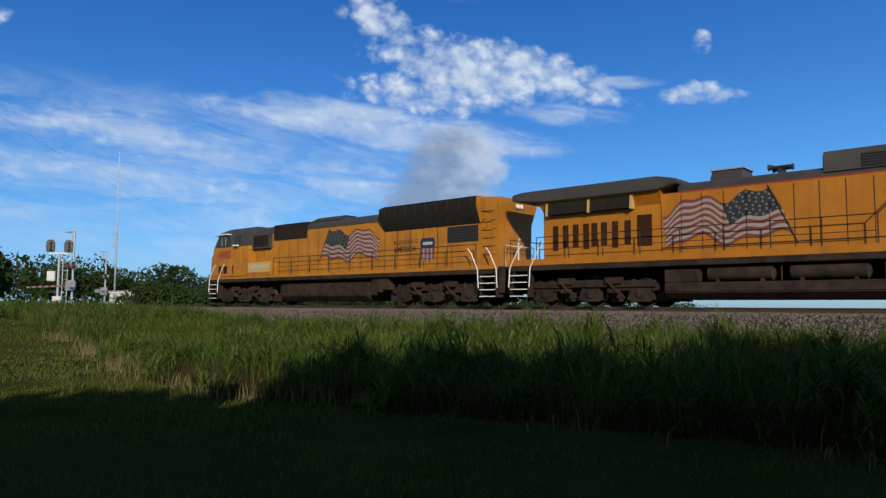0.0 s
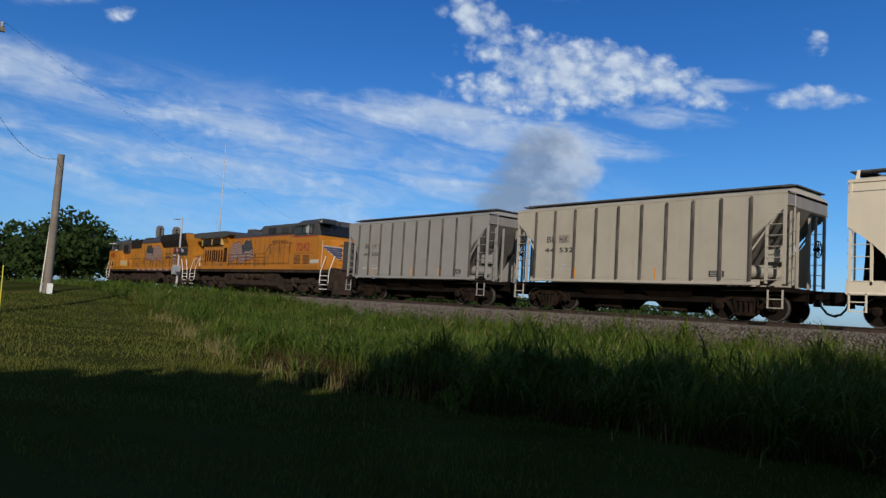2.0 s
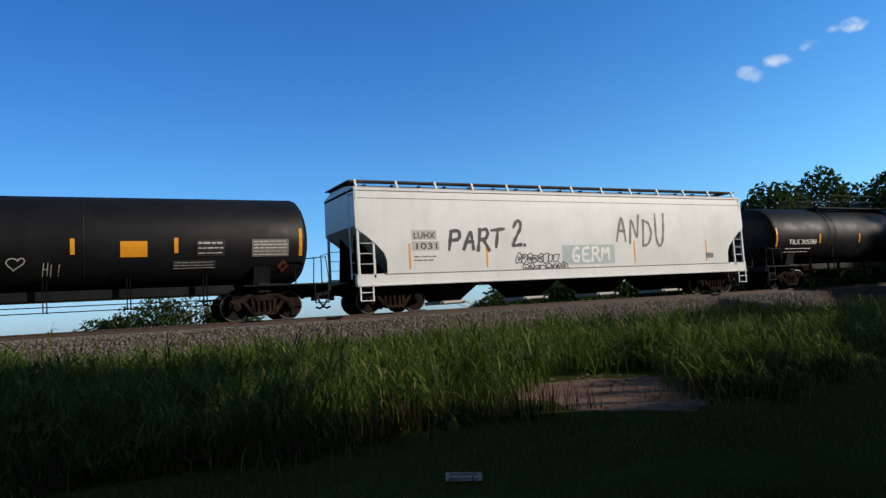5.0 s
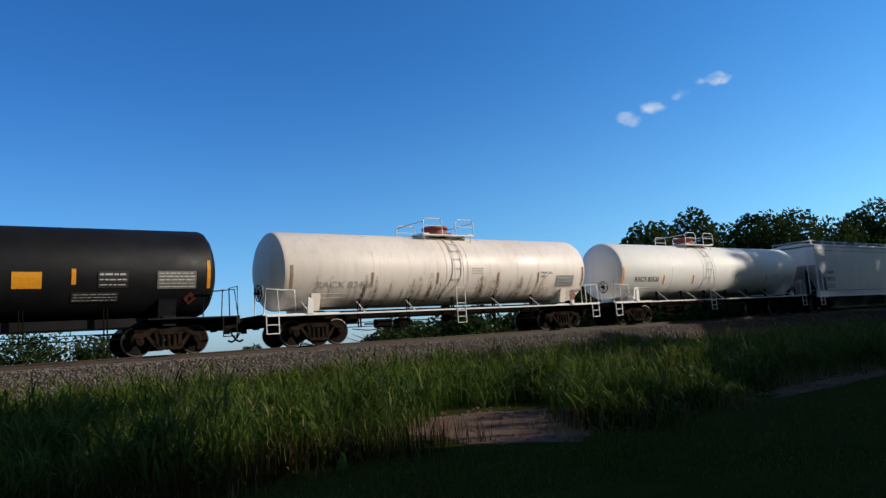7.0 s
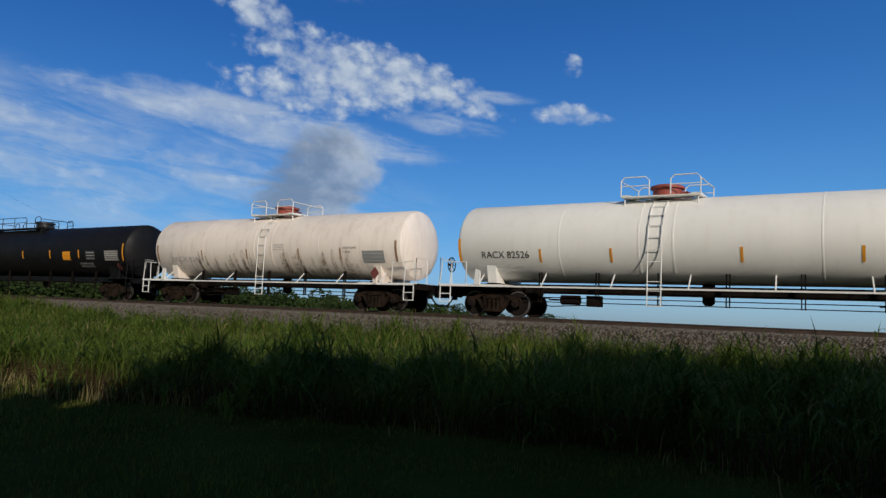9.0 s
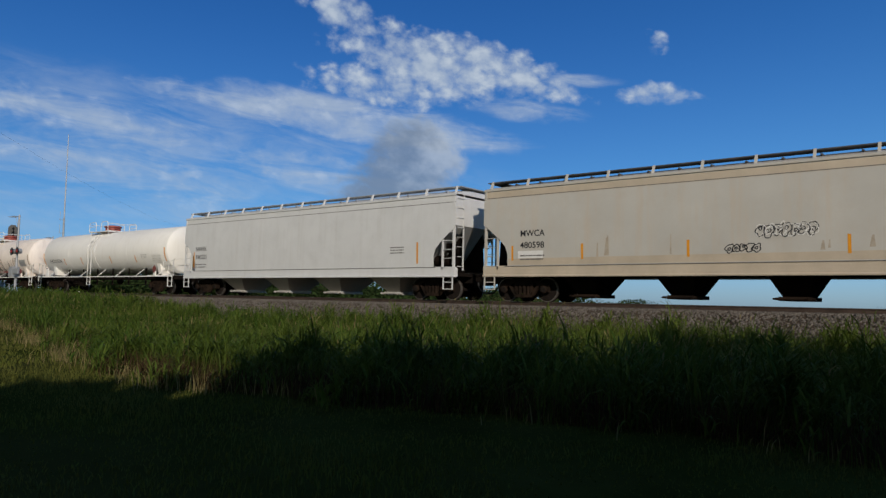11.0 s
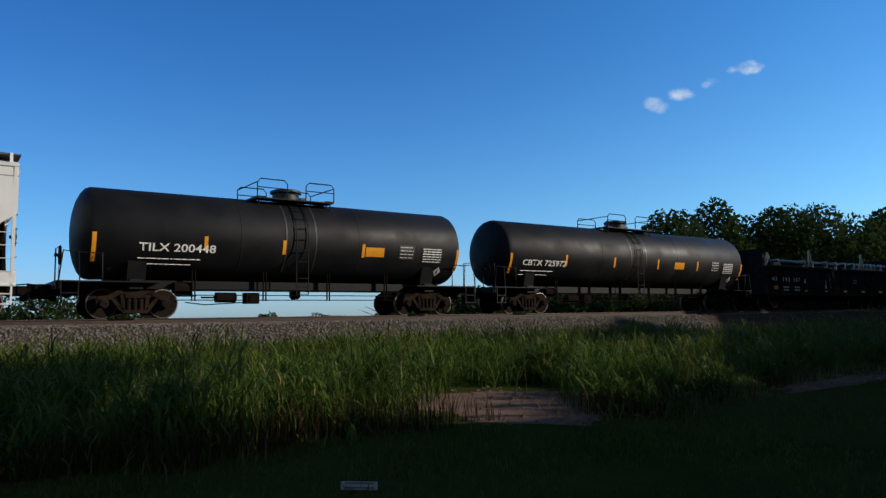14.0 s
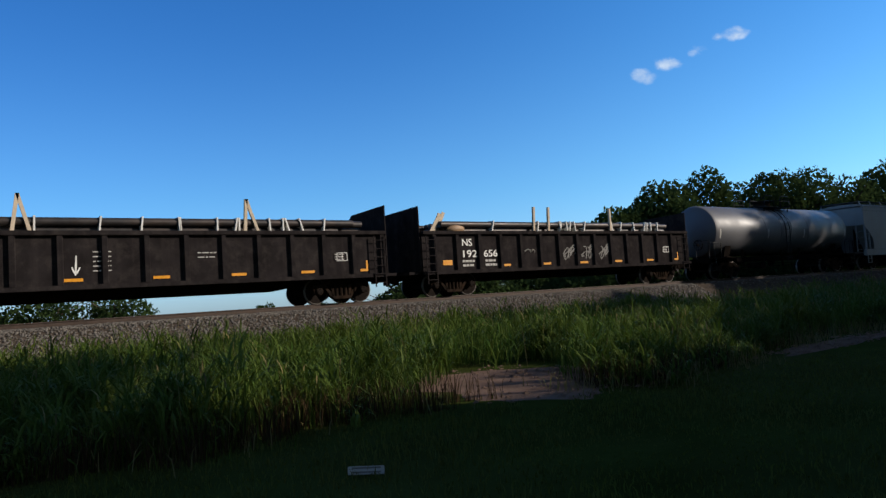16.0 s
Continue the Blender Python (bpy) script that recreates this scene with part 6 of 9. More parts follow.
    hand_lettered(car, "2.", a + 6.35, 2.2, 1.1, 0.98, side, "ink", 0.06, 0.14, 0.0, 5)
    hand_lettered(car, "ANDU", a + 11.55, 2.28, 2.9, 1.3, side, "ink_soft", 0.05, 0.05, -0.05, 8, "grey spray-painted tag")
    bubble_tag(car, a + 6.5, a + 8.5, 1.6, 0.34, side, "ink", 8, 11, 0.018)
    bubble_tag(car, a + 6.8, a + 8.9, 1.2, 0.34, side, "ink", 8, 12, 0.018)
    paint("stencil_panel", patch(a + 8.7, a + 11.4, 1.47, 2.25, side, 0.014), M["panel_teal"], car, "painted-over pale panel")
    hand_lettered(car, "GERM", a + 9.2, 1.62, 2.0, 0.52, side, "white", 0.05, 0.02, 0.0, 15)
    small_panel(car, a + 16.7, 1.6, 0.45, 0.22, side)
    # white tanks
    for i, (x0, x1, t0, t1, pm, text, ink) in enumerate(((157.45, 175.1, 158.9, 173.75, "white_tank", "RACX 82446", "faded"), (175.1, 194.9, 176.75, 193.3, "white_tank_b", "RACX 82526", "ink"))):
        lab = ("off-white tank car streaked with rust, red dome cover", "clean white tank car with black lettering and red dome")[i]
        car, a, b, side, cz = tank_car("tank_car", lab, x0, x1, t0, t1, 4.19, 1.45, pm, platform_at=0.05 if i == 0 else -1.05, platform_len=2.6, rail_mat="white", dome="dome_red", sill_line=True, strap_mat=pm)
        marks(car, text, "", a + (1.06 if i == 0 else 0.8), 2.0 if i == 0 else 2.1, side, 0.34, ink, width=2.35 if i == 0 else 1.9, sub=False, bold=0.0)
        paint("stencil_block", stencil([(a + 1.0, a + 2.4, 1.80, 0.06), (a + 1.0, a + 2.2, 1.67, 0.06)], side, 0.016), M["faded"], car)
        reflectors(car, (a + 0.1 if i == 0 else a - 0.1, b - 0.05), 1.96, 0.85, side, w=0.11, material="orange" if i else "old_tape")
        reflectors(car, (a + 3.37, a + 6.41, a + 9.6, a + 11.95) if i == 0 else (a + 3.16, a + 5.72, a + 9.8, a + 13.0), 2.1 if i == 0 else 1.95, 0.45, side, w=0.08, material="orange" if i else "old_tape")
        if i == 0:
            paint("stencil_block", stencil([(a + 8.15, a + 8.75, 2.5 + 0.1 * j, 0.04) for j in range(3)], side, 0.016), M["faded"], car)
            paint("content_lettering", letters("PROPYLENE", 0.13, M["ink_soft"], a + 12.08, 2.5, side, width=0.72, lift=0.018), M["ink_soft"], car)
            paint("content_lettering", letters("OXIDE", 0.13, M["ink_soft"], a + 12.08, 2.34, side, width=0.4, lift=0.018), M["ink_soft"], car)
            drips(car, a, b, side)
        else:
            small_panel(car, b - 2.9, 2.2, 0.8, 0.3, side, pm, 2, "ink_soft")
        small_panel(car, a + 13.1 if i == 0 else b - 1.6, 1.94, 1.1, 0.48, side, "galv" if i == 0 else pm, 3, "faded")
        part("placard_holder", Mesh().prism([(a + 0.6, 1.1), (a + 0.84, 1.1), (a + 0.84, 1.62), (a + 0.66, 1.68)], "y", -1.5, -1.42), M["white"], car)
        d = [(b - 0.95 + dx, -1.53, 1.5 + dz) for dx, dz in ((0, -0.26), (0.22, 0), (0, 0.26), (-0.22, 0))]
        paint("placard", Mesh().add(d + [(x, y + 0.015, z) for x, y, z in d], [(0, 1, 2, 3), (7, 6, 5, 4), (0, 4, 5, 1), (1, 5, 6, 2), (2, 6, 7, 3), (3, 7, 4, 0)]), M["flag_red"], car, "red diamond hazard placard")
        part("placard_bracket", Mesh().box(b - 1.04, b - 0.86, -1.52, -1.42, 1.08, 1.4), M[pm], car)
    # hoppers of the second half
    car, a, b, side = covered_hopper("covered_hopper", "white covered hopper with a dark roof line", 194.9, 216.0, 195.68, 215.4, "white_hopper", bays=4, gate_mat="faded", roof_mat="galv", bay_mat="beige_rib")
    marks(car, "NAHX", "580551", a + 1.15, 2.45, side, 0.34, "ink", width=1.05)
    reflectors(car, (a + 1.0, b - 2.0), 1.5, 0.9, side, w=0.09)
    small_panel(car, b - 3.6, 1.9, 0.9, 0.4, side, "white_hopper", 3, "ink_soft")
    car, a, b, side = covered_hopper("covered_hopper", "rust-stained white covered hopper with small tags", 216.0, 236.2, 216.84, 235.44, "stained", bays=4, bay_top=0.21, sill_mat="tan_sill")
    for z0, z1 in ((3.98, 4.24), (1.37, 1.62)):
        paint("stain_band", patch(a + (0.05 if z0 > 2 else 1.15), b - (0.05 if z0 > 2 else 1.15), z0, z1, side, 0.0135), M["tan_sill"], car, "tan weathered band along the side")
    rng = random.Random(14)
    for i in range(10):
        x, zt, zb = a + rng.choice((3.0, 5.2, 7.8, 9.6, 12.2, 13.4, 14.8, 16.2)) + rng.uniform(-0.4, 0.4), rng.uniform(1.9, 2.5), rng.uniform(1.6, 1.75)
        w = rng.uniform(0.04, 0.13)
        m = Mesh().add([(u, -(side(z) + 0.0145), z) for u, z in ((x - w, zb), (x + w * 0.6, zb), (x + w * 0.3, zt), (x - w * 0.3, zt))], [(0, 1, 2, 3)])
        paint("rust_smear", m, M["rust_smear"], car)
    marks(car, "MWCA", "480598", a + 1.7, 2.45, side, 0.33, "ink", width=1.05)
    paint("stencil_panel", patch(a + 1.6, a + 2.7, 1.62, 1.9, side, 0.014), M["white"], car)
    reflectors(car, (a + 1.35, a + 4.3, a + 8.1, a + 12.7, b - 2.7), 1.55, 0.55, side, w=0.09)
    bubble_tag(car, a + 10.2, a + 11.9, 2.1, 0.4, side, "ink", 7, 9, 0.014)
    bubble_tag(car, a + 10.2, a + 11.9, 2.12, 0.36, side, "white", 6, 10, 0.012)
    bubble_tag(car, a + 9.3, a + 10.3, 1.66, 0.26, side, "ink", 5, 13, 0.014)
    scrawl(car, a + 14.5, a + 15.3, 1.7, 0.35, side, "ink", 13, 2)
    car, a, b, side = covered_hopper("covered_hopper", "faded pinkish-white covered hopper with small tags", 236.2, 257.9, 236.97, 257.18, "pink", bays=4, gate_mat="dome_red", bay_mat="under")
    paint("mark_panel", patch(a + 1.75, a + 2.75, 2.53, 2.86, side, 0.014), M["faded"], car)
    marks(car, "BRKX", "62086", a + 1.82, 2.57, side, 0.32, "ink", width=0.9, wide=1.0, gap=1.6)
    reflectors(car, (a + 1.4, a + 3.2), 1.5, 0.7, side, w=0.09)
    reflectors(car, (a + 7.3, a + 9.6, a + 11.8, b - 4.3, b - 1.9), 1.55, 0.5, side, w=0.09)
    for x0, x1, z, h, sd in ((6.6, 7.8, 1.8, 0.3, 21), (8.3, 9.3, 1.8, 0.4, 22), (10.5, 11.4, 2.0, 0.35, 23), (11.7, 12.4, 1.8, 0.45, 24), (12.7, 14.3, 2.05, 0.5, 25), (14.7, 15.7, 2.0, 0.3, 26)):
        bubble_tag(car, a + x0 + 0.1, a + x1 - 0.1, z - 0.1, h * 0.75, side, "ink_soft", 4 + sd % 3, sd, 0.011)
    small_panel(car, b - 3.2, 1.85, 1.3, 0.2, side, "pink", 2, "ink")
    small_panel(car, b - 3.0, 1.6, 0.7, 0.25, side)
    car, a, b, side = covered_hopper("covered_hopper", "dirty taupe covered hopper with a large teal graffiti mural", 257.9, 278.95, 258.69, 278.27, "taupe", bays=4, bay_top=0.23, sill_mat="rust_sill", gate_mat="faded", post_gap=2.1)
    mural(car, a, b, side)
    car, a, b, side = covered_hopper("covered_hopper", "clean white covered hopper with grey number panels", 278.95, 299.6, 279.63, 298.86, "white_hopper", bays=4, gate_mat="faded", post_gap=1.7)
    paint("mark_panel", patch(a + 1.8, a + 2.75, 2.57, 2.9, side, 0.016), M["faded"], car)
    paint("mark_panel", patch(a + 1.65, a + 3.05, 2.05, 2.38, side, 0.016), M["faded"], car)
    marks(car, "LUHX", "1197", a + 1.85, 2.61, side, 0.31, "ink", width=0.85, gap=1.58, wide=0.75)
    reflectors(car, (a + 1.28,), 1.52, 0.89, side, w=0.1)
    reflectors(car, (a + 3.52, a + 6.85, a + 9.51, a + 12.12, a + 15.31), 1.5, 0.44, side, w=0.1)
    small_panel(car, a + 15.9, 1.65, 0.5, 0.24, side)
    paint("stencil_block", stencil([(b - 4.1, b - 3.0, 2.2 + 0.13 * i, 0.04) for i in range(5)], side, 0.016), M["faded"], car)
    tri = Mesh().add([(a + 2.4, -1.605, 1.0), (a + 2.7, -1.605, 1.0), (a + 2.55, -1.605, 1.26)], [(0, 1, 2)])
    paint("triangle_mark", tri, M["orange"], car)
    # black tanks
    for x0, x1, t0, t1, text, tx, tw, refl, yel, pa, pl in ((299.6, 315.75, 300.9, 314.1, "TILX 200448", 1.2, 2.36, (3.23, 5.9, 8.97), 9.07, -0.25, 2.9), (315.75, 335.2, 317.05, 333.75, "CBTX 725972", 0.6, 2.6, (3.2, 6.4, 9.6, 12.8), 10.9, -0.3, 3.3)):
        car, a, b, side, cz = tank_car("tank_car", "black tank car with white lettering and orange reflectors", x0, x1, t0, t1, 4.12, 1.45, "black", platform_at=pa, platform_len=pl, dome="ink", strap_mat="ink")
        marks(car, text, "", a + tx, 2.08, side, 0.34, "white", width=tw, sub=False)
        paint("stencil_block", stencil([(a + tx, a + tx + 1.9, 1.84, 0.07), (a + tx, a + tx + 1.7, 1.68, 0.07)], side, 0.016), M["white"], car)
        reflectors(car, (a - 0.05, b + 0.05), 1.72, 0.85, side, w=0.12)
        reflectors(car, [a + r for r in refl], 2.12, 0.48, side, w=0.12)
        paint("placard_panel", patch(a + yel, a + yel + 0.78, 2.16, 2.5, side, 0.016), M["orange"], car, "orange warning panel")
        small_panel(car, b - 1.65, 2.0, 0.95, 0.6, side, "ink", 6, "white")
        small_panel(car, b - 2.7, 2.1, 0.7, 0.55, side, "ink", 4, "faded")
        small_panel(car, b - 1.5, 1.6, 0.42, 0.26, side, "ink", 2, "white")
        d = [(b - 0.75 + dx, -(side(1.7 + dz) + 0.02), 1.7 + dz) for dx, dz in ((0, -0.18), (0.17, 0), (0, 0.18), (-0.17, 0))]
        paint("placard", Mesh().add(d, [(0, 1, 2, 3)]), M["white"], car, "white and red diamond hazard placard")
    # gondolas
    for x0, x1, s0, s1, number, seed in ((335.2, 354.4, 335.99, 353.32, "192567", 1), (354.4, 372.5, 355.0, 371.61, "192656", 2)):
        car, a, b = gondola("dark brown gondola loaded with long steel pipes", x0, x1, s0, s1, number, seed)
        w = (b - a - 0.2) / 14
        for txt, u, z in ((("N S", 0.80, 1.72), (" ".join(number[:3]), 1.92, 1.7), (" ".join(number[3:]), 3.08, 1.7)) if seed == 1 else (("NS", 1.92, 1.98), (number[:3], 1.86, 1.52), (number[3:], 3.02, 1.52))):
            paint("car_number", letters(txt, 0.32 if seed == 1 else 0.40, M["white"], a + u, z, gon_side, width=0.5 if txt[0] == "N" else 0.72, lift=0.02, align="LEFT", fat=0.004), M["white"], car)
        paint("stencil_block", stencil([(a + 0.75 + w * i, a + 1.35 + w * i, 1.14 + 0.17 * j, 0.09) for i in (1, 2) for j in (0, 1)], gon_side, 0.02), M["faded"], car)
        paint("reflector", patch(a + 0.95, a + 1.4, 1.22, 1.42, gon_side, 0.02), M["orange"], car)
        for i in (3, 5, 7, 9, 11):
            paint("reflector", patch(a + 0.1 + w * i + 0.35, a + 0.1 + w * i + 0.85, 1.1, 1.19, gon_side, 0.02), M["orange"], car)
        paint("reflector", patch(b - 0.85, b - 0.78, 1.15, 1.5, gon_side, 0.02), M["orange"], car)
        paint("reflector", patch(b - 1.1, b - 0.78, 1.1, 1.19, gon_side, 0.024), M["orange"], car)
        small_panel(car, a + 0.1 + w * 12 + 0.4, 1.5, 0.45, 0.3, gon_side, "gon", 3, "faded")
        if seed == 1:
            hand_lettered(car, "v", a + 0.65 + w * 5, 1.32, 0.3, 0.62, gon_side, "white", 0.022, 0.05, 0, 4, "white chalk arrow")
            hand_lettered(car, "v", a + 0.65 + w * 3, 1.62, 0.2, 0.25, gon_side, "white", 0.03, 0.1, 0, 5)
            tagged(paint("chalk_note", stencil([(a + w * 6, a + 0.5 + w * 6, 1.38 + 0.14 * row, 0.035) for row in range(5)], gon_side, 0.022), M["faded"], car), kind="stuff")
            tagged(paint("chalk_note", stencil([(a + 0.6 + w * 8, a + 1.2 + w * 8, 1.72 + 0.14 * row, 0.035) for row in range(2)], gon_side, 0.022), M["faded"], car), kind="stuff")
        else:
            for i, sd in ((6, 46), (7, 47), (8, 48)):
                scrawl(car, a + 0.7 + w * i, a + 1.3 + w * i, 1.25, 0.8, gon_side, "ink_soft", sd, 3, 0.02)
            scrawl(car, a + 0.7 + w * 4, a + 1.2 + w * 4, 1.55, 0.4, gon_side, "faded", 45, 2)
        x = a + 0.62 + w * 12
        for q in ((x, x + 0.42, 1.78, 1.80), (x, x + 0.42, 1.5, 1.52), (x, x + 0.02, 1.5, 1.8), (x + 0.2, x + 0.22, 1.5, 1.8), (x + 0.4, x + 0.42, 1.5, 1.8)):
            paint("stencil_panel", patch(q[0], q[1], q[2], q[3], gon_side, 0.024, 1), M["white"], car)
    # tail
    car, a, b, side, cz = tank_car("tank_car", "plain grey tank car", 372.5, 390.5, 374.6, 388.9, 4.15, 1.45, "grey_tank", platform_at=0.1, platform_len=2.8, dome="truck", strap_mat="grey_tank")
    reflectors(car, (a + 0.2, a + 5, a + 9, b - 0.2), 2.2, 0.5, side, w=0.1, material="faded")
    car, a, b, side = covered_hopper("covered_hopper", "plain weathered grey covered hopper", 390.5, 411.4, 391.3, 410.8, "grey_rib", bays=4)


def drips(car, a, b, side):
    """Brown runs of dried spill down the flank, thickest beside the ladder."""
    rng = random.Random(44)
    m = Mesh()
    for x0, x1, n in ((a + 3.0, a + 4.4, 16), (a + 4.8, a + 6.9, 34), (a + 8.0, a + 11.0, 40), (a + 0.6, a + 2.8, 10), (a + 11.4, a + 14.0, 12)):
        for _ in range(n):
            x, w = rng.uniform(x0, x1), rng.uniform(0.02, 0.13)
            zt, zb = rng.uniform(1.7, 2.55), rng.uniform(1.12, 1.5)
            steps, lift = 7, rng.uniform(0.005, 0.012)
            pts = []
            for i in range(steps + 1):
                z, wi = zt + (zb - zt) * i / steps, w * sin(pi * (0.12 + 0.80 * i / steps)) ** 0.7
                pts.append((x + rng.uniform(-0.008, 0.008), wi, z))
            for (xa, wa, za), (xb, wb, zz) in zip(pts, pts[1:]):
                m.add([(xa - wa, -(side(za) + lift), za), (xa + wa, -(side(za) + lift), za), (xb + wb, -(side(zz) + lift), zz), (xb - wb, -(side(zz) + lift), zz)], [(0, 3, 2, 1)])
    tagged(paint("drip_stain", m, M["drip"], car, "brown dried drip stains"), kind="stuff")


def scrawl(car, x0, x1, z, h, side, mat, seed, n=2, r=0.018):
    """A spray-painted scribble that cannot be read: looping strokes of uneven width."""
    rng = random.Random(seed)
    m = Mesh()
    for _ in range(n):
        turns = max(2.0, (x1 - x0) / h * rng.uniform(1.1, 1.7))
        k, ph, q = int(turns * 9), rng.uniform(0, 6), rng.uniform(0.6, 1.7)
        pts = []
        for i in range(k + 1):
            u = i / k
            w = 2 * pi * turns * u + ph
            px = x0 + (x1 - x0) * u + 0.32 * h * sin(w + 0.7) * (0.6 + 0.4 * sin(w * 0.37 + q))
            pz = z + h * (0.5 + 0.36 * cos(w) * (0.65 + 0.35 * sin(w * q * 0.31 + ph)) + 0.12 * sin(w * 0.23 + q * 3))
            pts.append((px, pz))
        skip = rng.randrange(5, 11)
        for i, ((xa, za), (xb, zb)) in enumerate(zip(pts, pts[1:])):
            if i % (skip * 3) == skip:
                continue
            d = hypot(xb - xa, zb - za) or 1
            rr = r * (0.8 + 0.5 * sin(i * 0.9 + ph) ** 2)
            nx, nz, ex, ez = -(zb - za) / d * rr, (xb - xa) / d * rr, (xb - xa) / d * rr * 0.5, (zb - za) / d * rr * 0.5
            quad = [(xa - nx - ex, za - nz - ez), (xb - nx + ex, zb - nz + ez), (xb + nx + ex, zb + nz + ez), (xa + nx - ex, za + nz - ez)]
            m.add([(x, -(side(zz) + 0.02 + 0.0001 * (i % 7)), zz) for x, zz in quad], [(0, 1, 2, 3)])
    tagged(paint("graffiti", m, M[mat], car), kind="stuff")


def bubble_tag(car, x0, x1, z, h, side, mat, n, seed, r=0.02):
    """A row of outlined bubble letters that cannot be read."""
    rng = random.Random(seed)
    m, count = Mesh(), 0
    step = (x1 - x0) / n
    for k in range(n):
        cx, cz = x0 + step * (k + 0.5), z + h * rng.uniform(0.42, 0.56)
        rx, rz, ph = step * rng.uniform(0.45, 0.66), h * rng.uniform(0.38, 0.56), rng.uniform(0, 6)
        loops = [(cx, cz, rx, rz)]
        if rng.random() < 0.7:
            loops.append((cx + rng.uniform(-0.1, 0.1) * step, cz + rng.uniform(-0.1, 0.2) * h, rx * 0.32, rz * 0.3))
        for lx, lz, ax, az_ in loops:
            pts = []
            for i in range(27):
                q = 2 * pi * i / 26
                bump = 1 + 0.16 * sin(3 * q + ph) + 0.10 * sin(5 * q + 2 * ph)
                pts.append((lx + ax * bump * cos(q) + 0.2 * az_ * sin(q), lz + az_ * bump * sin(q)))
            for (xa, za), (xb, zb) in zip(pts, pts[1:]):
                d = hypot(xb - xa, zb - za) or 1
                nx, nz = -(zb - za) / d * r, (xb - xa) / d * r
                ex, ez = (xb - xa) / d * r * 0.5, (zb - za) / d * r * 0.5
                count += 1
                m.add([(u, -(side(w) + 0.02 + 0.0001 * (count % 7)), w) for u, w in ((xa - nx - ex, za - nz - ez), (xb - nx + ex, zb - nz + ez), (xb + nx + ex, zb + nz + ez), (xa + nx - ex, za + nz - ez))], [(0, 1, 2, 3)])
    tagged(paint("graffiti", m, M[mat], car, "outlined bubble letters"), kind="stuff")


GLYPHS = {"8": [".3,.5 .05,.75 .3,1 .55,.78 .3,.5 .0,.25 .3,0 .6,.25 .3,.5"], "B": ["0,0 .04,1", "0,1 .45,.95 .45,.6 .05,.52", ".05,.52 .6,.42 .55,.05 0,0"], "V": ["-.2,1.1 .25,0 .4,.9"], "/": ["0,0 .4,1", ".55,.3 .62,.3", ".55,.1 .62,.12"],
          "_": ["0,0 1,.5"], "=": ["0,0 1,.2", ".2,.8 1,.9"],
          "P": ["0,0 .08,1", ".0,.95 .5,1 .62,.75 .5,.52 .06,.5"], "A": ["0,0 .36,1 .6,0", ".1,.38 .58,.36"], "R": ["0,0 .08,1", "0,.95 .5,1 .58,.74 .42,.54 .06,.5", ".3,.52 .7,0"],
          "T": ["-.1,.95 .75,1.04", ".34,1 .26,0"], "2": ["0,.72 .2,1 .5,.95 .52,.68 .2,.3 0,.02 .65,.06"], ".": ["0,0 .06,.03"], "N": ["0,0 .1,1 .48,.1 .62,1.05"], "D": ["0,0 .06,1", "0,.98 .42,.9 .6,.5 .4,.1 0,0"],
          "U": ["0,1 .02,.3 .2,.02 .45,.1 .56,.5 .58,1"], "H": ["0,0 .05,1", ".5,0 .52,1", ".02,.5 .52,.52"], "I": ["0,0 .04,1"], "!": ["0,.3 .06,1", "-.01,0 0,.08"], "G": ["0.6,.9 .3,1 .02,.6 .1,.1 .45,0 .6,.4 .3,.42"],
          "v": [".3,1 .3,0", "0,.42 .3,0 .62,.4"], "E": [".6,1 .05,.96 .02,.02 .6,0", ".04,.52 .48,.52"], "M": ["0,0 .08,1 .34,.4 .62,1 .68,0"]}


def hand_lettered(car, text, x, z, width, h, side, mat, r=0.03, slant=0.12, climb=0.03, seed=1, label=""):
    """Spray-painted capitals of uneven stroke, drawn one stroke after another."""
    rng = random.Random(seed)
    m, n = Mesh(), 0
    step = width / len(text)
    for k, ch in enumerate(text):
        size = h * rng.uniform(0.85, 1.12)
        drop = rng.uniform(-0.08, 0.08) * h + climb * k * step
        for stroke in GLYPHS.get(ch, ()):
            raw = [tuple(float(c) for c in p.split(",")) for p in stroke.split()]
            pts = []
            for (ua, va), (ub, vb) in zip(raw, raw[1:]):
                for i in range(5):
                    u, v = ua + (ub - ua) * i / 5, va + (vb - va) * i / 5
                    pts.append((x + k * step + step * 1.15 * u + slant * v * size, z + drop + v * size))
            u, v = raw[-1]
            pts.append((x + k * step + step * 1.15 * u + slant * v * size, z + drop + v * size))
            # rounded corners
            for _ in range(2):
                pts = [pts[0]] + [((p[0] + 2 * q[0] + w[0]) / 4, (p[1] + 2 * q[1] + w[1]) / 4) for p, q, w in zip(pts, pts[1:], pts[2:])] + [pts[-1]]
            for i, ((xa, za), (xb, zb)) in enumerate(zip(pts, pts[1:])):
                d = hypot(xb - xa, zb - za) or 1
                rr = r * (0.75 + 0.45 * sin(i * 0.7 + k) ** 2)
                nx, nz, ex, ez = -(zb - za) / d * rr, (xb - xa) / d * rr, (xb - xa) / d * rr * 0.5, (zb - za) / d * rr * 0.5
                n += 1
                quad = [(xa - nx - ex, za - nz - ez), (xb - nx + ex, zb - nz + ez), (xb + nx + ex, zb + nz + ez), (xa + nx - ex, za + nz - ez)]
                m.add([(u, -(side(w) + 0.02 + 0.0001 * (n % 7)), w) for u, w in quad], [(0, 1, 2, 3)])
    tagged(paint("graffiti", m, M[mat], car, label), kind="stuff")


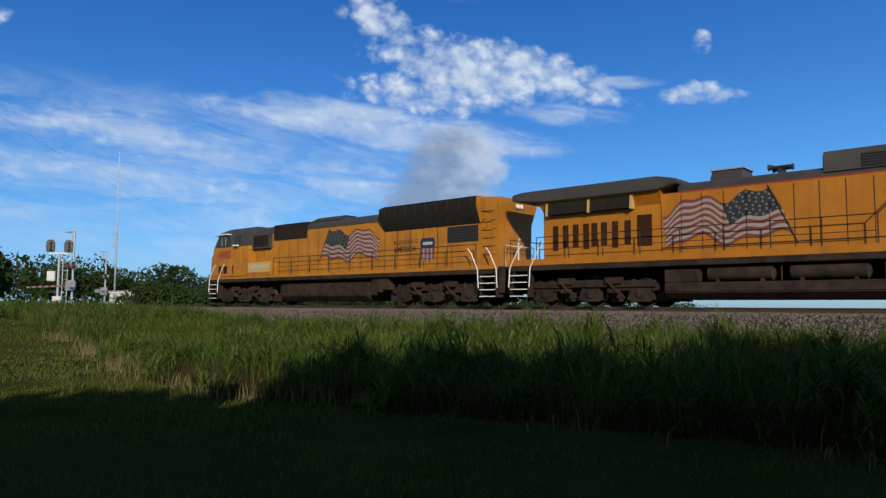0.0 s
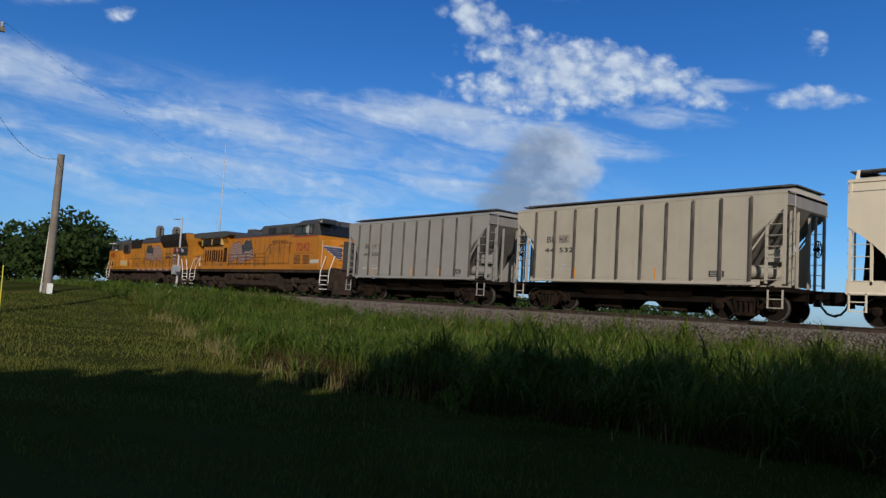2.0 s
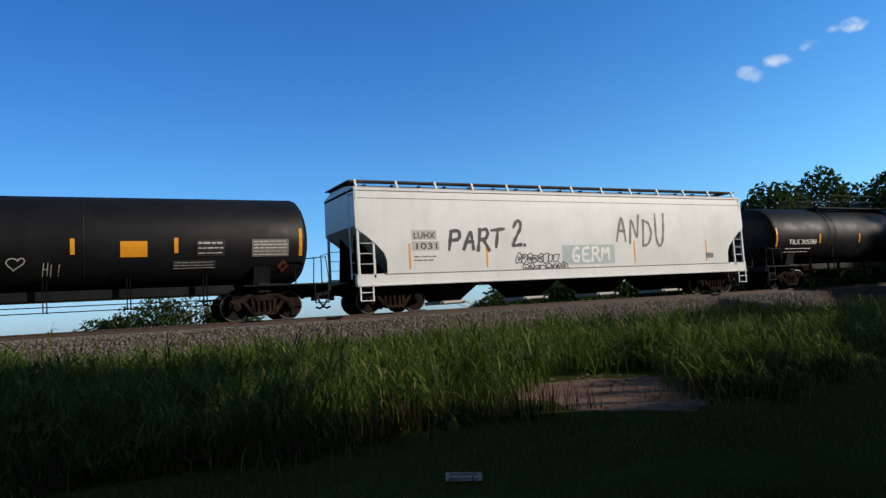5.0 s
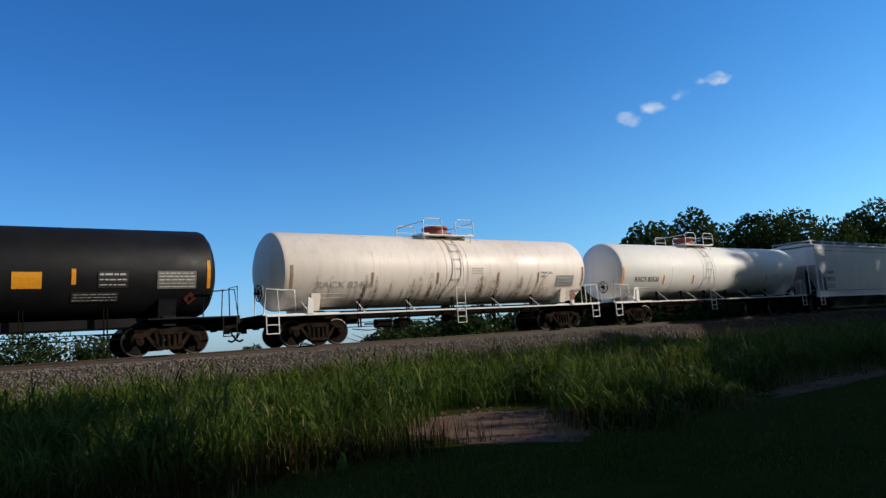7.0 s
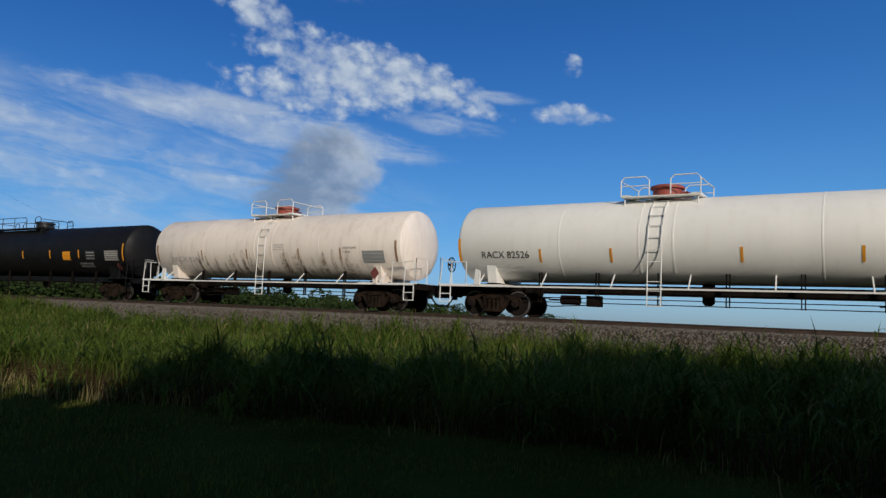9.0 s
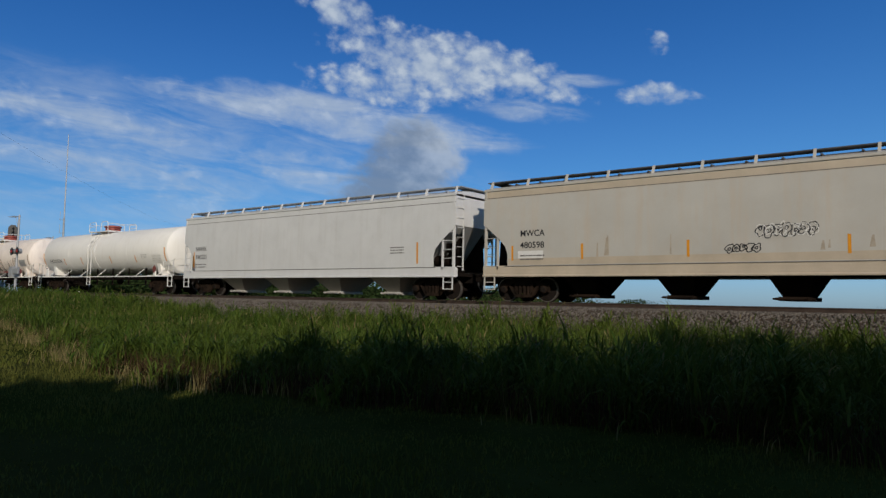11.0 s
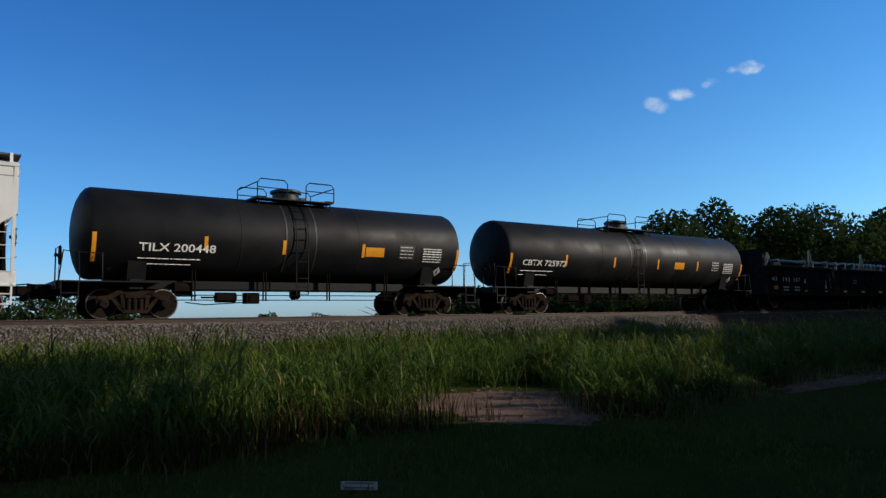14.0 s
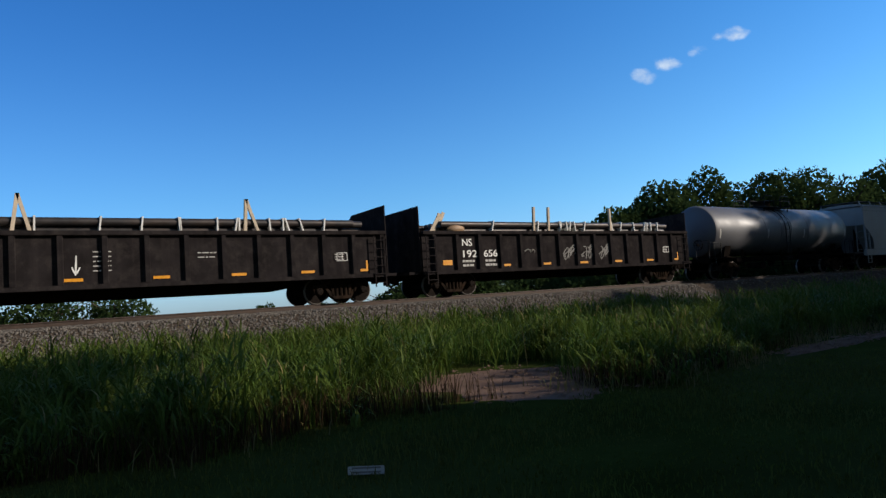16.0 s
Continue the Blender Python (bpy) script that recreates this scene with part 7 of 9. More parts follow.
def tags(car, a, side):
    hand_lettered(car, "8RB/", a + 2.95, 1.72, 1.2, 0.40, side, "faded", 0.017, 0.25, 0.03, 51)
    hand_lettered(car, "__", a + 2.95, 1.56, 1.1, 0.1, side, "faded", 0.016, 0.0, 0.05, 52)
    hand_lettered(car, "VBB", a + 4.95, 1.68, 1.0, 0.40, side, "faded", 0.018, -0.12, -0.1, 53)
    hand_lettered(car, "_", a + 5.15, 1.52, 0.8, 0.1, side, "faded", 0.016, 0.0, -0.1, 54)
    hand_lettered(car, "=", a + 6.75, 1.78, 0.7, 0.14, side, "faded", 0.02, 0.3, 0.0, 55)
    hand_lettered(car, "VNUNMIVNUMNIV", a + 7.2, 1.78, 1.75, 0.46, side, "faded", 0.016, 0.3, 0.04, 56)
    hand_lettered(car, "VNIIVNIAIVNM", a + 7.25, 1.72, 1.8, 0.38, side, "ink_soft", 0.012, 0.4, 0.05, 57)
    hand_lettered(car, "_=", a + 8.9, 1.9, 0.75, 0.1, side, "faded", 0.016, 0.2, 0.0, 58)
    for x, zc, big in ((a + 10.5, 1.84, 1.0), (a + 11.2, 1.98, 0.85)):
        pts = []
        for i in range(25):
            q = 2 * pi * i / 24
            pts.append((x + 0.0165 * big * 16 * sin(q) ** 3 + 0.06 * cos(q), zc + 0.014 * big * (13 * cos(q) - 5 * cos(2 * q) - 2 * cos(3 * q) - cos(4 * q))))
        m = Mesh()
        for (xa, za), (xb, zb) in zip(pts, pts[1:]):
            d = hypot(xb - xa, zb - za) or 1
            nx, nz = -(zb - za) / d * 0.015, (xb - xa) / d * 0.015
            m.add([(u, -(side(w) + 0.018), w) for u, w in ((xa - nx, za - nz), (xb - nx, zb - nz), (xb + nx, zb + nz), (xa + nx, za + nz))], [(0, 1, 2, 3)])
        paint("graffiti", m, M["faded"], car, "pale spray-painted heart")
    hand_lettered(car, "HI!", a + 11.85, 1.6, 0.6, 0.34, side, "faded", 0.013, 0.08, 0.05, 6)


def mural(car, a, b, side_at):
    def side(z):
        """The letters run down over the sill, which stands proud of the side."""
        return max(side_at(z), 1.606) if z < 1.42 else side_at(z)

    # pale runs of washed-out dust below each roof bracket
    rng = random.Random(8)
    for i in range(10):
        x, w, drop = a + 1.2 + i * 1.85 + rng.uniform(-0.3, 0.3), rng.uniform(0.10, 0.2), rng.uniform(0.5, 1.1)
        m = Mesh()
        for j in range(4):
            q0, q1 = j / 4, (j + 1) / 4
            z0, z1 = 4.0 - drop * q0, 4.0 - drop * q1
            w0, w1 = w * (1 - 0.7 * q0), w * (1 - 0.7 * q1)
            m.add([(x - w0, -(side(z0) + 0.014), z0), (x - w1, -(side(z1) + 0.014), z1), (x + w1, -(side(z1) + 0.014), z1), (x + w0, -(side(z0) + 0.014), z0)], [(0, 1, 2, 3)])
        paint("pale_run", m, M["dust_run"], car, "washed-out pale run")
    paint("mark_panel", patch(a + 1.66, a + 2.93, 1.72, 2.89, side, 0.014), M["white"], car, "white number panel")
    marks(car, "EAMX", "10430", a + 1.78, 2.55, side, 0.31, "ink", width=0.95, wide=1.05, gap=1.4)
    paint("paint_panel", patch(a + 0.9, a + 5.2, 1.36, 1.68, side_at, 0.014), M["tan_wash"], car, "tan overspray along the lower side")
    paint("paint_panel", patch(a + 13.9, a + 18.4, 1.36, 1.70, side_at, 0.014), M["tan_wash"], car)

    def word(text, x, z, width, size, layers, shear=0.0, wave=(0.14, 1.3, 0.08)):
        for k, (mat, fat) in enumerate(layers):
            paint("graffiti", letters(text, size, M[mat], x, z, side, width=width + fat * 3, lift=0.022 + 0.005 * k, fat=fat, shear=shear, wave=wave, name="graffiti"), M[mat], car, "layered spray-painted letters")
    # long dark tail of the first word
    spine = [(2.25, 1.72), (2.45, 1.42), (2.8, 1.18), (3.3, 1.06), (3.9, 1.06), (4.5, 1.22), (5.0, 1.55), (5.5, 2.0), (5.95, 2.35)]
    for k, (mat, g) in enumerate((("teal_light", 0.05), ("deep_blue", 0.0))):
        m = Mesh()
        for i, ((xa, za), (xb, zb)) in enumerate(zip(spine, spine[1:])):
            wa, wb = 0.10 + 0.05 * sin(pi * i / 8) + g, 0.10 + 0.05 * sin(pi * (i + 1) / 8) + g
            m.add([(a + u, -(side(w) + 0.022 + 0.005 * k), w) for u, w in ((xa, za - wa), (xb, zb - wb), (xb, zb + wb), (xa, za + wa))], [(0, 1, 2, 3)])
        paint("graffiti", m, M[mat], car, "dark spray-painted tail edged in teal" if k else "")
    # solid backing of the two words
    for mat, u0, u1, hgt, ph in (("deep_blue", a + 4.9, a + 9.7, 1.32, 0.4), ("soot", a + 9.65, a + 14.3, 1.10, 1.1)):
        n, pts, faces = 24, [], []
        for i in range(n + 1):
            x = u0 + (u1 - u0) * i / n
            zt = 1.10 + hgt * min(1.0, 0.35 + 4 * i / n) * (0.92 + 0.10 * sin(i * 1.9 + ph) + 0.05 * sin(i * 4.3))
            for z in (0.96, 1.6, zt):
                pts.append((x, -(side(z) + 0.018), z))
        for i in range(n):
            for k in range(2):
                faces.append((i * 3 + k, i * 3 + 3 + k, i * 3 + 4 + k, i * 3 + 1 + k))
        paint("graffiti", Mesh().add(pts, faces), M[mat], car)
    word("OURC", a + 5.15, 1.02, 4.3, 1.72, (("teal_light", 0.17), ("soot", 0.14), ("teal", 0.045), ("deep_blue", 0.02)), 0.15, (0.2, 1.9, 0.12))
    word("MIFGE", a + 9.75, 1.06, 4.2, 1.45, (("ink", 0.19), ("pink_line", 0.15), ("soot", 0.12), ("teal", 0.06), ("teal_light", 0.02), ("white", -0.05)), 0.1, (0.2, 2.3, 0.10))
    for x, z in ((a + 4.4, 1.85), (a + 8.5, 2.55), (a + 9.6, 2.35)):
        m = Mesh()
        pts = [(x + 0.28 * cos(2 * pi * i / 10) * (1 if i % 2 else 0.7), z + 0.28 * sin(2 * pi * i / 10) * (1 if i % 2 else 0.7)) for i in range(10)]
        m.add([(u, -(side(w) + 0.016), w) for u, w in pts], [tuple(range(10))])
        paint("graffiti", m, M["mustard"], car)
    scrawl(car, a + 0.2, a + 1.6, 2.2, 1.1, side, "ink", 61, 5, 0.024)
    scrawl(car, a + 0.3, a + 1.5, 2.3, 0.6, side, "ink", 71, 4, 0.02)
    scrawl(car, a + 3.5, a + 5.2, 2.25, 0.35, side, "ink", 62, 2, 0.022)
    bubble_tag(car, a + 14.3, a + 18.4, 1.45, 0.75, side, "ink", 6, 63, 0.022)
    bubble_tag(car, a + 14.0, a + 14.8, 1.75, 0.4, side, "ink", 3, 65, 0.014)
    scrawl(car, a + 12.8, a + 13.6, 2.85, 0.25, side, "ink", 64, 2, 0.02)
    small_panel(car, a + 13.75, 2.5, 0.5, 0.28, side, "ink", 2, "white")


# ---- locomotives ----
@functools.lru_cache(None)
def loco_truck_mesh(style, s):
    """Side frame of a three-axle truck; the axles stand 2.0 m apart."""
    m, a, b = Mesh(), s * 0.98, s * 1.16
    m.prism([(-2.75, 0.62), (-2.6, 0.86), (-1.4, 0.80), (-1.0, 0.92), (1.0, 0.92), (1.4, 0.80), (2.6, 0.86), (2.75, 0.62), (2.5, 0.55), (1.2, 0.58), (0.8, 0.68), (-0.8, 0.68), (-1.2, 0.58), (-2.5, 0.55)], "y", a, b)
    for x in (-2.0, 0.0, 2.0):
        m.prism([(x - 0.36, 0.66), (x + 0.36, 0.66), (x + 0.52, 0.26), (x + 0.36, 0.18), (x - 0.36, 0.18), (x - 0.52, 0.26)], "y", a, s * 1.2)
        m.lathe([(0, 0.17), (s * 0.05, 0.17), (s * 0.08, 0.08)], (x, s * 1.19, 0.46), "y", 16)
        for k in (-0.30, 0.30):
            m.lathe([(0.62, 0.075), (0.68, 0.10), (0.74, 0.075), (0.80, 0.10), (0.86, 0.075), (0.92, 0.10), (0.98, 0.08)], (x + k, s * 1.1, 0), "z", 10)
    for x in (-1.0, 1.0):
        m.box(x - 0.32, x + 0.32, s * 1.1, s * 1.34, 0.82, 1.06)
        m.tube([(x - 0.3, s * 1.3, 1.0), (x + 0.1, s * 1.36, 0.6), (x + 0.35, s * 1.25, 0.4)], 0.05, 8)
        m.lathe([(-0.22, 0.1), (0.22, 0.1)], (x, s * 1.26, 0.56), "x", 12)
    m.box(-2.5, 2.5, s * 0.9, s * 1.0, 0.3, 0.36)
    if style == "b":
        m.box(-2.6, 2.6, s * 1.16, s * 1.24, 0.70, 0.94)
        m.box(-0.9, 0.9, a, s * 1.26, 0.72, 0.98)
    return m.done("side_frame", M["loco_truck"], bevel=0.012)


@functools.lru_cache(None)
def loco_bolster_mesh():
    m = Mesh().box(-2.3, 2.3, -0.95, 0.95, 0.5, 0.95)
    m.lathe([(0.95, 0.6), (1.3, 0.6)], (0, 0, 0), "z", 16)
    for x in (-1.0, 1.0, -2.75, 2.75):
        m.box(x - 0.22, x + 0.22, -0.98, 0.98, 0.2, 0.56)
    return m.done("bolster", M["loco_truck"])


def loco_truck(car, x, style):
    t = part("truck", loco_bolster_mesh(), None, car, "dusty brown three-axle truck")
    t.location = (x, 0, 0)
    for s in (-1, 1):
        part("side_frame", loco_truck_mesh(style, s), None, t)
    for k in (-2, 0, 2):
        w = part("wheelset", wheelset_mesh(0.51), None, t)
        w.location = (k, 0, 0.51)
        w.scale = (1, 0.98, 1)
        WHEELS.append((w, 0.51))


def flag(car, x0, x1, z0, z1, y, canton_left, lean):
    """A waving flag decal: stripes, a starred corner and its staff."""
    def at(u, v):
        """u along the flag from the staff, v up."""
        wave = 0.13 * sin(u * 10.5 + v * 0.8) * (0.3 + u) + 0.07 * sin(u * 21 + v * 3)
        x = u * (x1 - x0) + lean * v * (1 - u * 0.8)
        z = z0 + (0.10 * (1 - u)) + v * (z1 - z0) * (1 - 0.12 * u) + wave * (z1 - z0)
        return (x0 + x if canton_left else x1 - x, y, z)
    n = 22
    for name, odd in (("flag_red", 0), ("flag_white", 1)):
        m = Mesh()
        for i in range(13):
            if i % 2 != odd:
                continue
            v0, v1 = i / 13, (i + 1) / 13
            start = 0.42 if v0 >= 6 / 13 else 0.0
            for j in range(n):
                u0, u1 = start + (1 - start) * j / n, start + (1 - start) * (j + 1) / n
                q = [at(u0, v0), at(u1, v0), at(u1, v1), at(u0, v1)]
                m.add(q if canton_left else q[::-1], [(0, 1, 2, 3)])
        paint("flag_stripes", m, M[name], car, "waving red and white flag stripes" if odd == 0 else "")
    m = Mesh()
    for j in range(8):
        for i in range(5):
            u0, u1, v0, v1 = 0.42 * j / 8, 0.42 * (j + 1) / 8, 6 / 13 + 7 / 13 * i / 5, 6 / 13 + 7 / 13 * (i + 1) / 5
            q = [at(u0, v0), at(u1, v0), at(u1, v1), at(u0, v1)]
            m.add(q if canton_left else q[::-1], [(0, 1, 2, 3)])
    paint("flag_corner", m, M["flag_navy"], car, "faded dark flag corner with stars")
    m = Mesh()
    for i in range(6):
        for j in range(7):
            u, v = 0.42 * (j + 0.5 + 0.25 * (i % 2)) / 7.5, 6 / 13 + 7 / 13 * (i + 0.5) / 6
            px, py, pz = at(u, v)
            r = 0.045
            m.add([(px + r * cos(2 * pi * k / 5), py - 0.006, pz + r * sin(2 * pi * k / 5)) for k in range(5)], [(0, 1, 2, 3, 4)])
    tagged(paint("flag_stars", m, M["flag_star"], car), kind="stuff")
    e0, e1 = at(0, -0.15), at(0, 1.06)
    paint("flag_staff", Mesh().tube([(e0[0], y - 0.01, e0[2]), (e1[0], y - 0.01, e1[2])], 0.016, 6), M["rusty_tank"], car)


def shield(car, x, z, w, h, y):
    top = [(x - w / 2, z + h * 0.62), (x + w / 2, z + h * 0.62), (x + w / 2 + 0.03, z + h * 0.85), (x + w / 2 - 0.05, z + h), (x - w / 2 + 0.05, z + h), (x - w / 2 - 0.03, z + h * 0.85)]
    paint("emblem_top", Mesh().add([(u, y, v) for u, v in top], [tuple(range(6))]), M["navy"], car, "navy shield emblem with pale stripes")
    for i in range(7):
        u0, u1 = x - w / 2 + w * i / 7, x - w / 2 + w * (i + 1) / 7
        d0, d1 = abs(u0 - x) / w, abs(u1 - x) / w
        paint("emblem_stripe", Mesh().add([(u0, y, z + 0.3 * h * d0), (u1, y, z + 0.3 * h * d1), (u1, y, z + h * 0.61), (u0, y, z + h * 0.61)], [(0, 1, 2, 3)]), M["flag_red" if i % 2 == 0 else "flag_white"], car)
    tagged(paint("emblem_bars", Mesh().box(x - w * 0.35, x + w * 0.35, y - 0.008, y - 0.004, z + h * 0.72, z + h * 0.84), M["faded"], car), kind="stuff")


def handrail(car, x0, x1, s, base, h, posts, mat, mid=True):
    y = s * 1.46
    for i in range(posts):
        x = x0 + (x1 - x0) * i / (posts - 1)
        part("stanchion", Mesh().tube([(x, y, base), (x, y, base + h)], 0.020, 6), M[mat], car)
    part("handrail", Mesh().tube([(x0, y, base + h), (x1, y, base + h)], 0.019, 6), M[mat], car)
    if mid:
        part("mid_rail", Mesh().tube([(x0, y, base + h * 0.5), (x1, y, base + h * 0.5)], 0.014, 6), M[mat], car)


def loco_steps(car, e, s, dirn, lean=-1):
    """Corner steps and their white grab rails; e is the end of the frame, dirn points away from the middle."""
    y = s * 1.5
    stair = part("steps", Mesh().prism([(e - dirn * 0.95, 0.36), (e - dirn * 0.95, 1.4), (e - dirn * 0.90, 1.4), (e - dirn * 0.90, 0.36)], "y", s * 1.1, y), M["loco_truck"], car)
    part("stringer", Mesh().prism([(e - dirn * 0.1, 0.36), (e - dirn * 0.25, 1.4), (e - dirn * 0.2, 1.4), (e - dirn * 0.05, 0.36)], "y", s * 1.1, y), M["loco_truck"], stair)
    for k in range(4):
        z = 0.38 + 0.27 * k
        part("tread", Mesh().box(e - dirn * 0.93, e - dirn * 0.08, s * 1.1, y + s * 0.05, z, z + 0.03), M["loco_truck"], stair)
    for k in range(4):
        z = 0.38 + 0.27 * k
        part("tread_edge", Mesh().box(e - dirn * 0.93, e - dirn * 0.1, y + s * 0.055, y + s * 0.075, z, z + 0.035), M["white"], stair)
    for x in (e - dirn * 1.0, e - dirn * 0.02):
        part("grab_rail", Mesh().tube([(x, y + s * 0.05, 0.75), (x + lean * dirn * 0.05, y + s * 0.05, 1.5), (x + lean * dirn * 0.42, y + s * 0.02, 2.2), (x + lean * dirn * (0.62 if lean < 0 else 0.44), y, 2.4)], 0.024, 8), M["white"], car, "white grab rail")


def grille(car, x0, x1, z0, z1, y, n, mat="ink", slat="loco_grey"):
    part("grille_recess", Mesh().box(x0, x1, y - 0.004, y + 0.02, z0, z1), M[mat], car)
    for i in range(n):
        z = z0 + (z1 - z0) * (i + 0.5) / n
        part("grille_slat", Mesh().box(x0, x1, y - 0.012, y - 0.004, z - 0.012, z + 0.012), M[slat], car)


def door_seams(car, xs, z0, z1, y):
    for x in xs:
        part("door_seam", Mesh().box(x - 0.012, x + 0.012, y - 0.008, y, z0, z1), M["rusty_tank"], car)


def lead_locomotive(x0, x1):
    """Cab to the left, flared radiators at the right end."""
    car = thing("locomotive", "weathered yellow and grey diesel locomotive with flag decal and flared radiators", "locomotive", "locomotives of the train")
    Y, G = M["yellow_dirty"], M["loco_grey"]
    H = 1.12
    deck = 1.62
    part("frame", Mesh().box(-11.1, 11.2, -1.5, 1.5, 1.32, deck), M["loco_truck"], car, bevel=0.02)
    for s in (-1, 1):
        part("sill_band", Mesh().box(-11.1, 11.2, s * 1.5, s * 1.507, deck - 0.10, deck), Y, car)
        part("walkway_skirt", Mesh().box(-11.1, 11.2, s * 1.44, s * 1.5, deck, deck + 0.06), Y, car)
    part("hood", Mesh().box(-6.9, 10.95, -H, H, deck, 4.02), Y, car, bevel=0.03)
    part("hood_top", Mesh().prism([(-H, 4.02), (-H, 4.2), (-H + 0.18, 4.42), (H - 0.18, 4.42), (H, 4.2), (H, 4.02)], "x", -6.9, 3.9), G, car, bevel=0.02)
    part("blower_duct", Mesh().box(-5.0, -1.9, -1.15, 1.15, 3.55, 4.46), M["soot"], car, "soot-dark intake panel", bevel=0.04)
    part("exhaust_hump", Mesh().prism([(-1.9, 4.42), (-1.2, 4.58), (0.4, 4.58), (0.9, 4.42)], "y", -1.0, 1.0), G, car)
    part("exhaust_silencer", Mesh().box(-0.6, 0.3, -0.35, 0.35, 4.58, 4.7), M["ink"], car)
    part("air_horn", Mesh().lathe([(-0.35, 0.09), (-0.1, 0.03), (0.3, 0.04)], (3.2, 0.2, 4.52), "x", 10), M["ink"], car)
    part("radiator", Mesh().rings([[(4.1, -H - 0.02, 3.5), (9.95, -H - 0.02, 3.5), (9.95, H + 0.02, 3.5), (4.1, H + 0.02, 3.5)],
                                   [(4.0, -1.46, 4.15), (9.95, -1.46, 4.15), (9.95, 1.46, 4.15), (4.0, 1.46, 4.15)],
                                   [(4.0, -1.46, 4.55), (9.95, -1.46, 4.55), (9.95, 1.46, 4.55), (4.0, 1.46, 4.55)],
                                   [(4.15, -1.3, 4.66), (9.9, -1.3, 4.66), (9.9, 1.3, 4.66), (4.15, 1.3, 4.66)]]), M["soot"], car, "dark flared radiator housing")
    part("rear_hood", Mesh().rings([[(9.95, -H, deck), (10.98, -H, deck), (10.98, H, deck), (9.95, H, deck)],
                                    [(9.95, -H - 0.02, 3.5), (11.0, -H - 0.02, 3.5), (11.0, H + 0.02, 3.5), (9.95, H + 0.02, 3.5)],
                                    [(9.95, -1.42, 4.2), (11.15, -1.3, 4.2), (11.15, 1.3, 4.2), (9.95, 1.42, 4.2)],
                                    [(9.95, -1.42, 4.6), (11.2, -1.25, 4.5), (11.2, 1.25, 4.5), (9.95, 1.42, 4.6)]]), Y, car, bevel=0.02)
    for k in range(6):
        part("rung", Mesh().tube([(10.2, -H - 0.02, 2.2 + 0.36 * k), (10.25, -H - 0.1 - 0.03 * k, 2.2 + 0.36 * k), (10.75, -H - 0.1 - 0.03 * k, 2.2 + 0.36 * k), (10.8, -H - 0.02, 2.2 + 0.36 * k)], 0.018, 6), Y, car)
    for y in (-0.13, 0.13):
        part("tail_lamp", Mesh().lathe([(0, 0.10), (0.06, 0.10), (0.08, 0.08)], (11.15, y, 4.2), "x", 14), M["white"], car)
    grille(car, 8.1, 9.85, 2.75, 3.45, -H - 0.012, 6, "ink", "soot")
    for k in range(9):
        part("radiator_rib", Mesh().box(4.4 + k * 0.66, 4.44 + k * 0.66, -1.475, -1.46, 4.12, 4.55), M["ink"], car)
    # cab and nose
    part("cab", Mesh().rings([[(-10.75, -1.5, deck), (-6.9, -1.5, deck), (-6.9, 1.5, deck), (-10.75, 1.5, deck)],
                              [(-10.75, -1.5, 3.42), (-6.9, -1.5, 3.42), (-6.9, 1.5, 3.42), (-10.75, 1.5, 3.42)]]), Y, car, bevel=0.02)
    part("cab_top", Mesh().rings([[(-10.7, -1.5, 3.42), (-6.9, -1.5, 3.42), (-6.9, 1.5, 3.42), (-10.7, 1.5, 3.42)],
                                  [(-10.2, -1.42, 4.3), (-6.9, -1.42, 4.3), (-6.9, 1.42, 4.3), (-10.2, 1.42, 4.3)],
                                  [(-9.9, -0.9, 4.56), (-6.95, -0.9, 4.56), (-6.95, 0.9, 4.56), (-9.9, 0.9, 4.56)]]), G, car, bevel=0.03)
    part("nose", Mesh().rings([[(-11.3, -1.35, deck), (-10.75, -1.48, deck), (-10.75, 1.48, deck), (-11.3, 1.35, deck)],
                               [(-11.25, -1.3, 2.9), (-10.75, -1.46, 2.9), (-10.75, 1.46, 2.9), (-11.25, 1.3, 2.9)],
                               [(-11.0, -1.1, 3.4), (-10.75, -1.4, 3.4), (-10.75, 1.4, 3.4), (-11.0, 1.1, 3.4)]]), Y, car, bevel=0.03)
    part("cab_window", Mesh().prism([(-10.35, 3.5), (-9.0, 3.5), (-9.0, 4.12), (-10.1, 4.12)], "y", -1.53, -1.38), M["glass"], car, "dark cab side window")
    for x in (-9.75, -9.35):
        part("window_frame", Mesh().box(x - 0.025, x + 0.025, -1.545, -1.53, 3.5, 4.12), M["galv"], car)
    part("sun_visor", Mesh().prism([(-10.4, 4.14), (-8.9, 4.14), (-8.9, 4.2), (-10.35, 4.2)], "y", -1.75, -1.42), M["white"], car, "pale drooping sun visor")
    part("cab_door_window", Mesh().box(-8.35, -7.85, -1.53, -1.45, 3.48, 4.05), M["glass"], car)
    part("cab_door", Mesh().box(-8.45, -7.75, -1.515, -1.5, 1.8, 3.4), Y, car)
    part("mirror", Mesh().box(-8.3, -7.9, -1.72, -1.55, 3.42, 3.5), M["white"], car)
    part("filter_box", Mesh().box(-6.85, -5.1, -1.32, -1.12, 3.2, 4.15), G, car, bevel=0.02)
    part("filter_screen", Mesh().box(-6.7, -5.25, -1.335, -1.32, 3.3, 3.95), M["soot"], car)
    part("windshield", Mesh().prism([(-10.74, 3.5), (-10.33, 4.2), (-10.28, 4.2), (-10.69, 3.5)], "y", -1.25, 1.25), M["glass"], car)
    # lower cab side panels
    part("sand_box", Mesh().box(-7.0, -4.6, -1.5, -1.12, deck + 0.06, 2.45), Y, car, bevel=0.02)
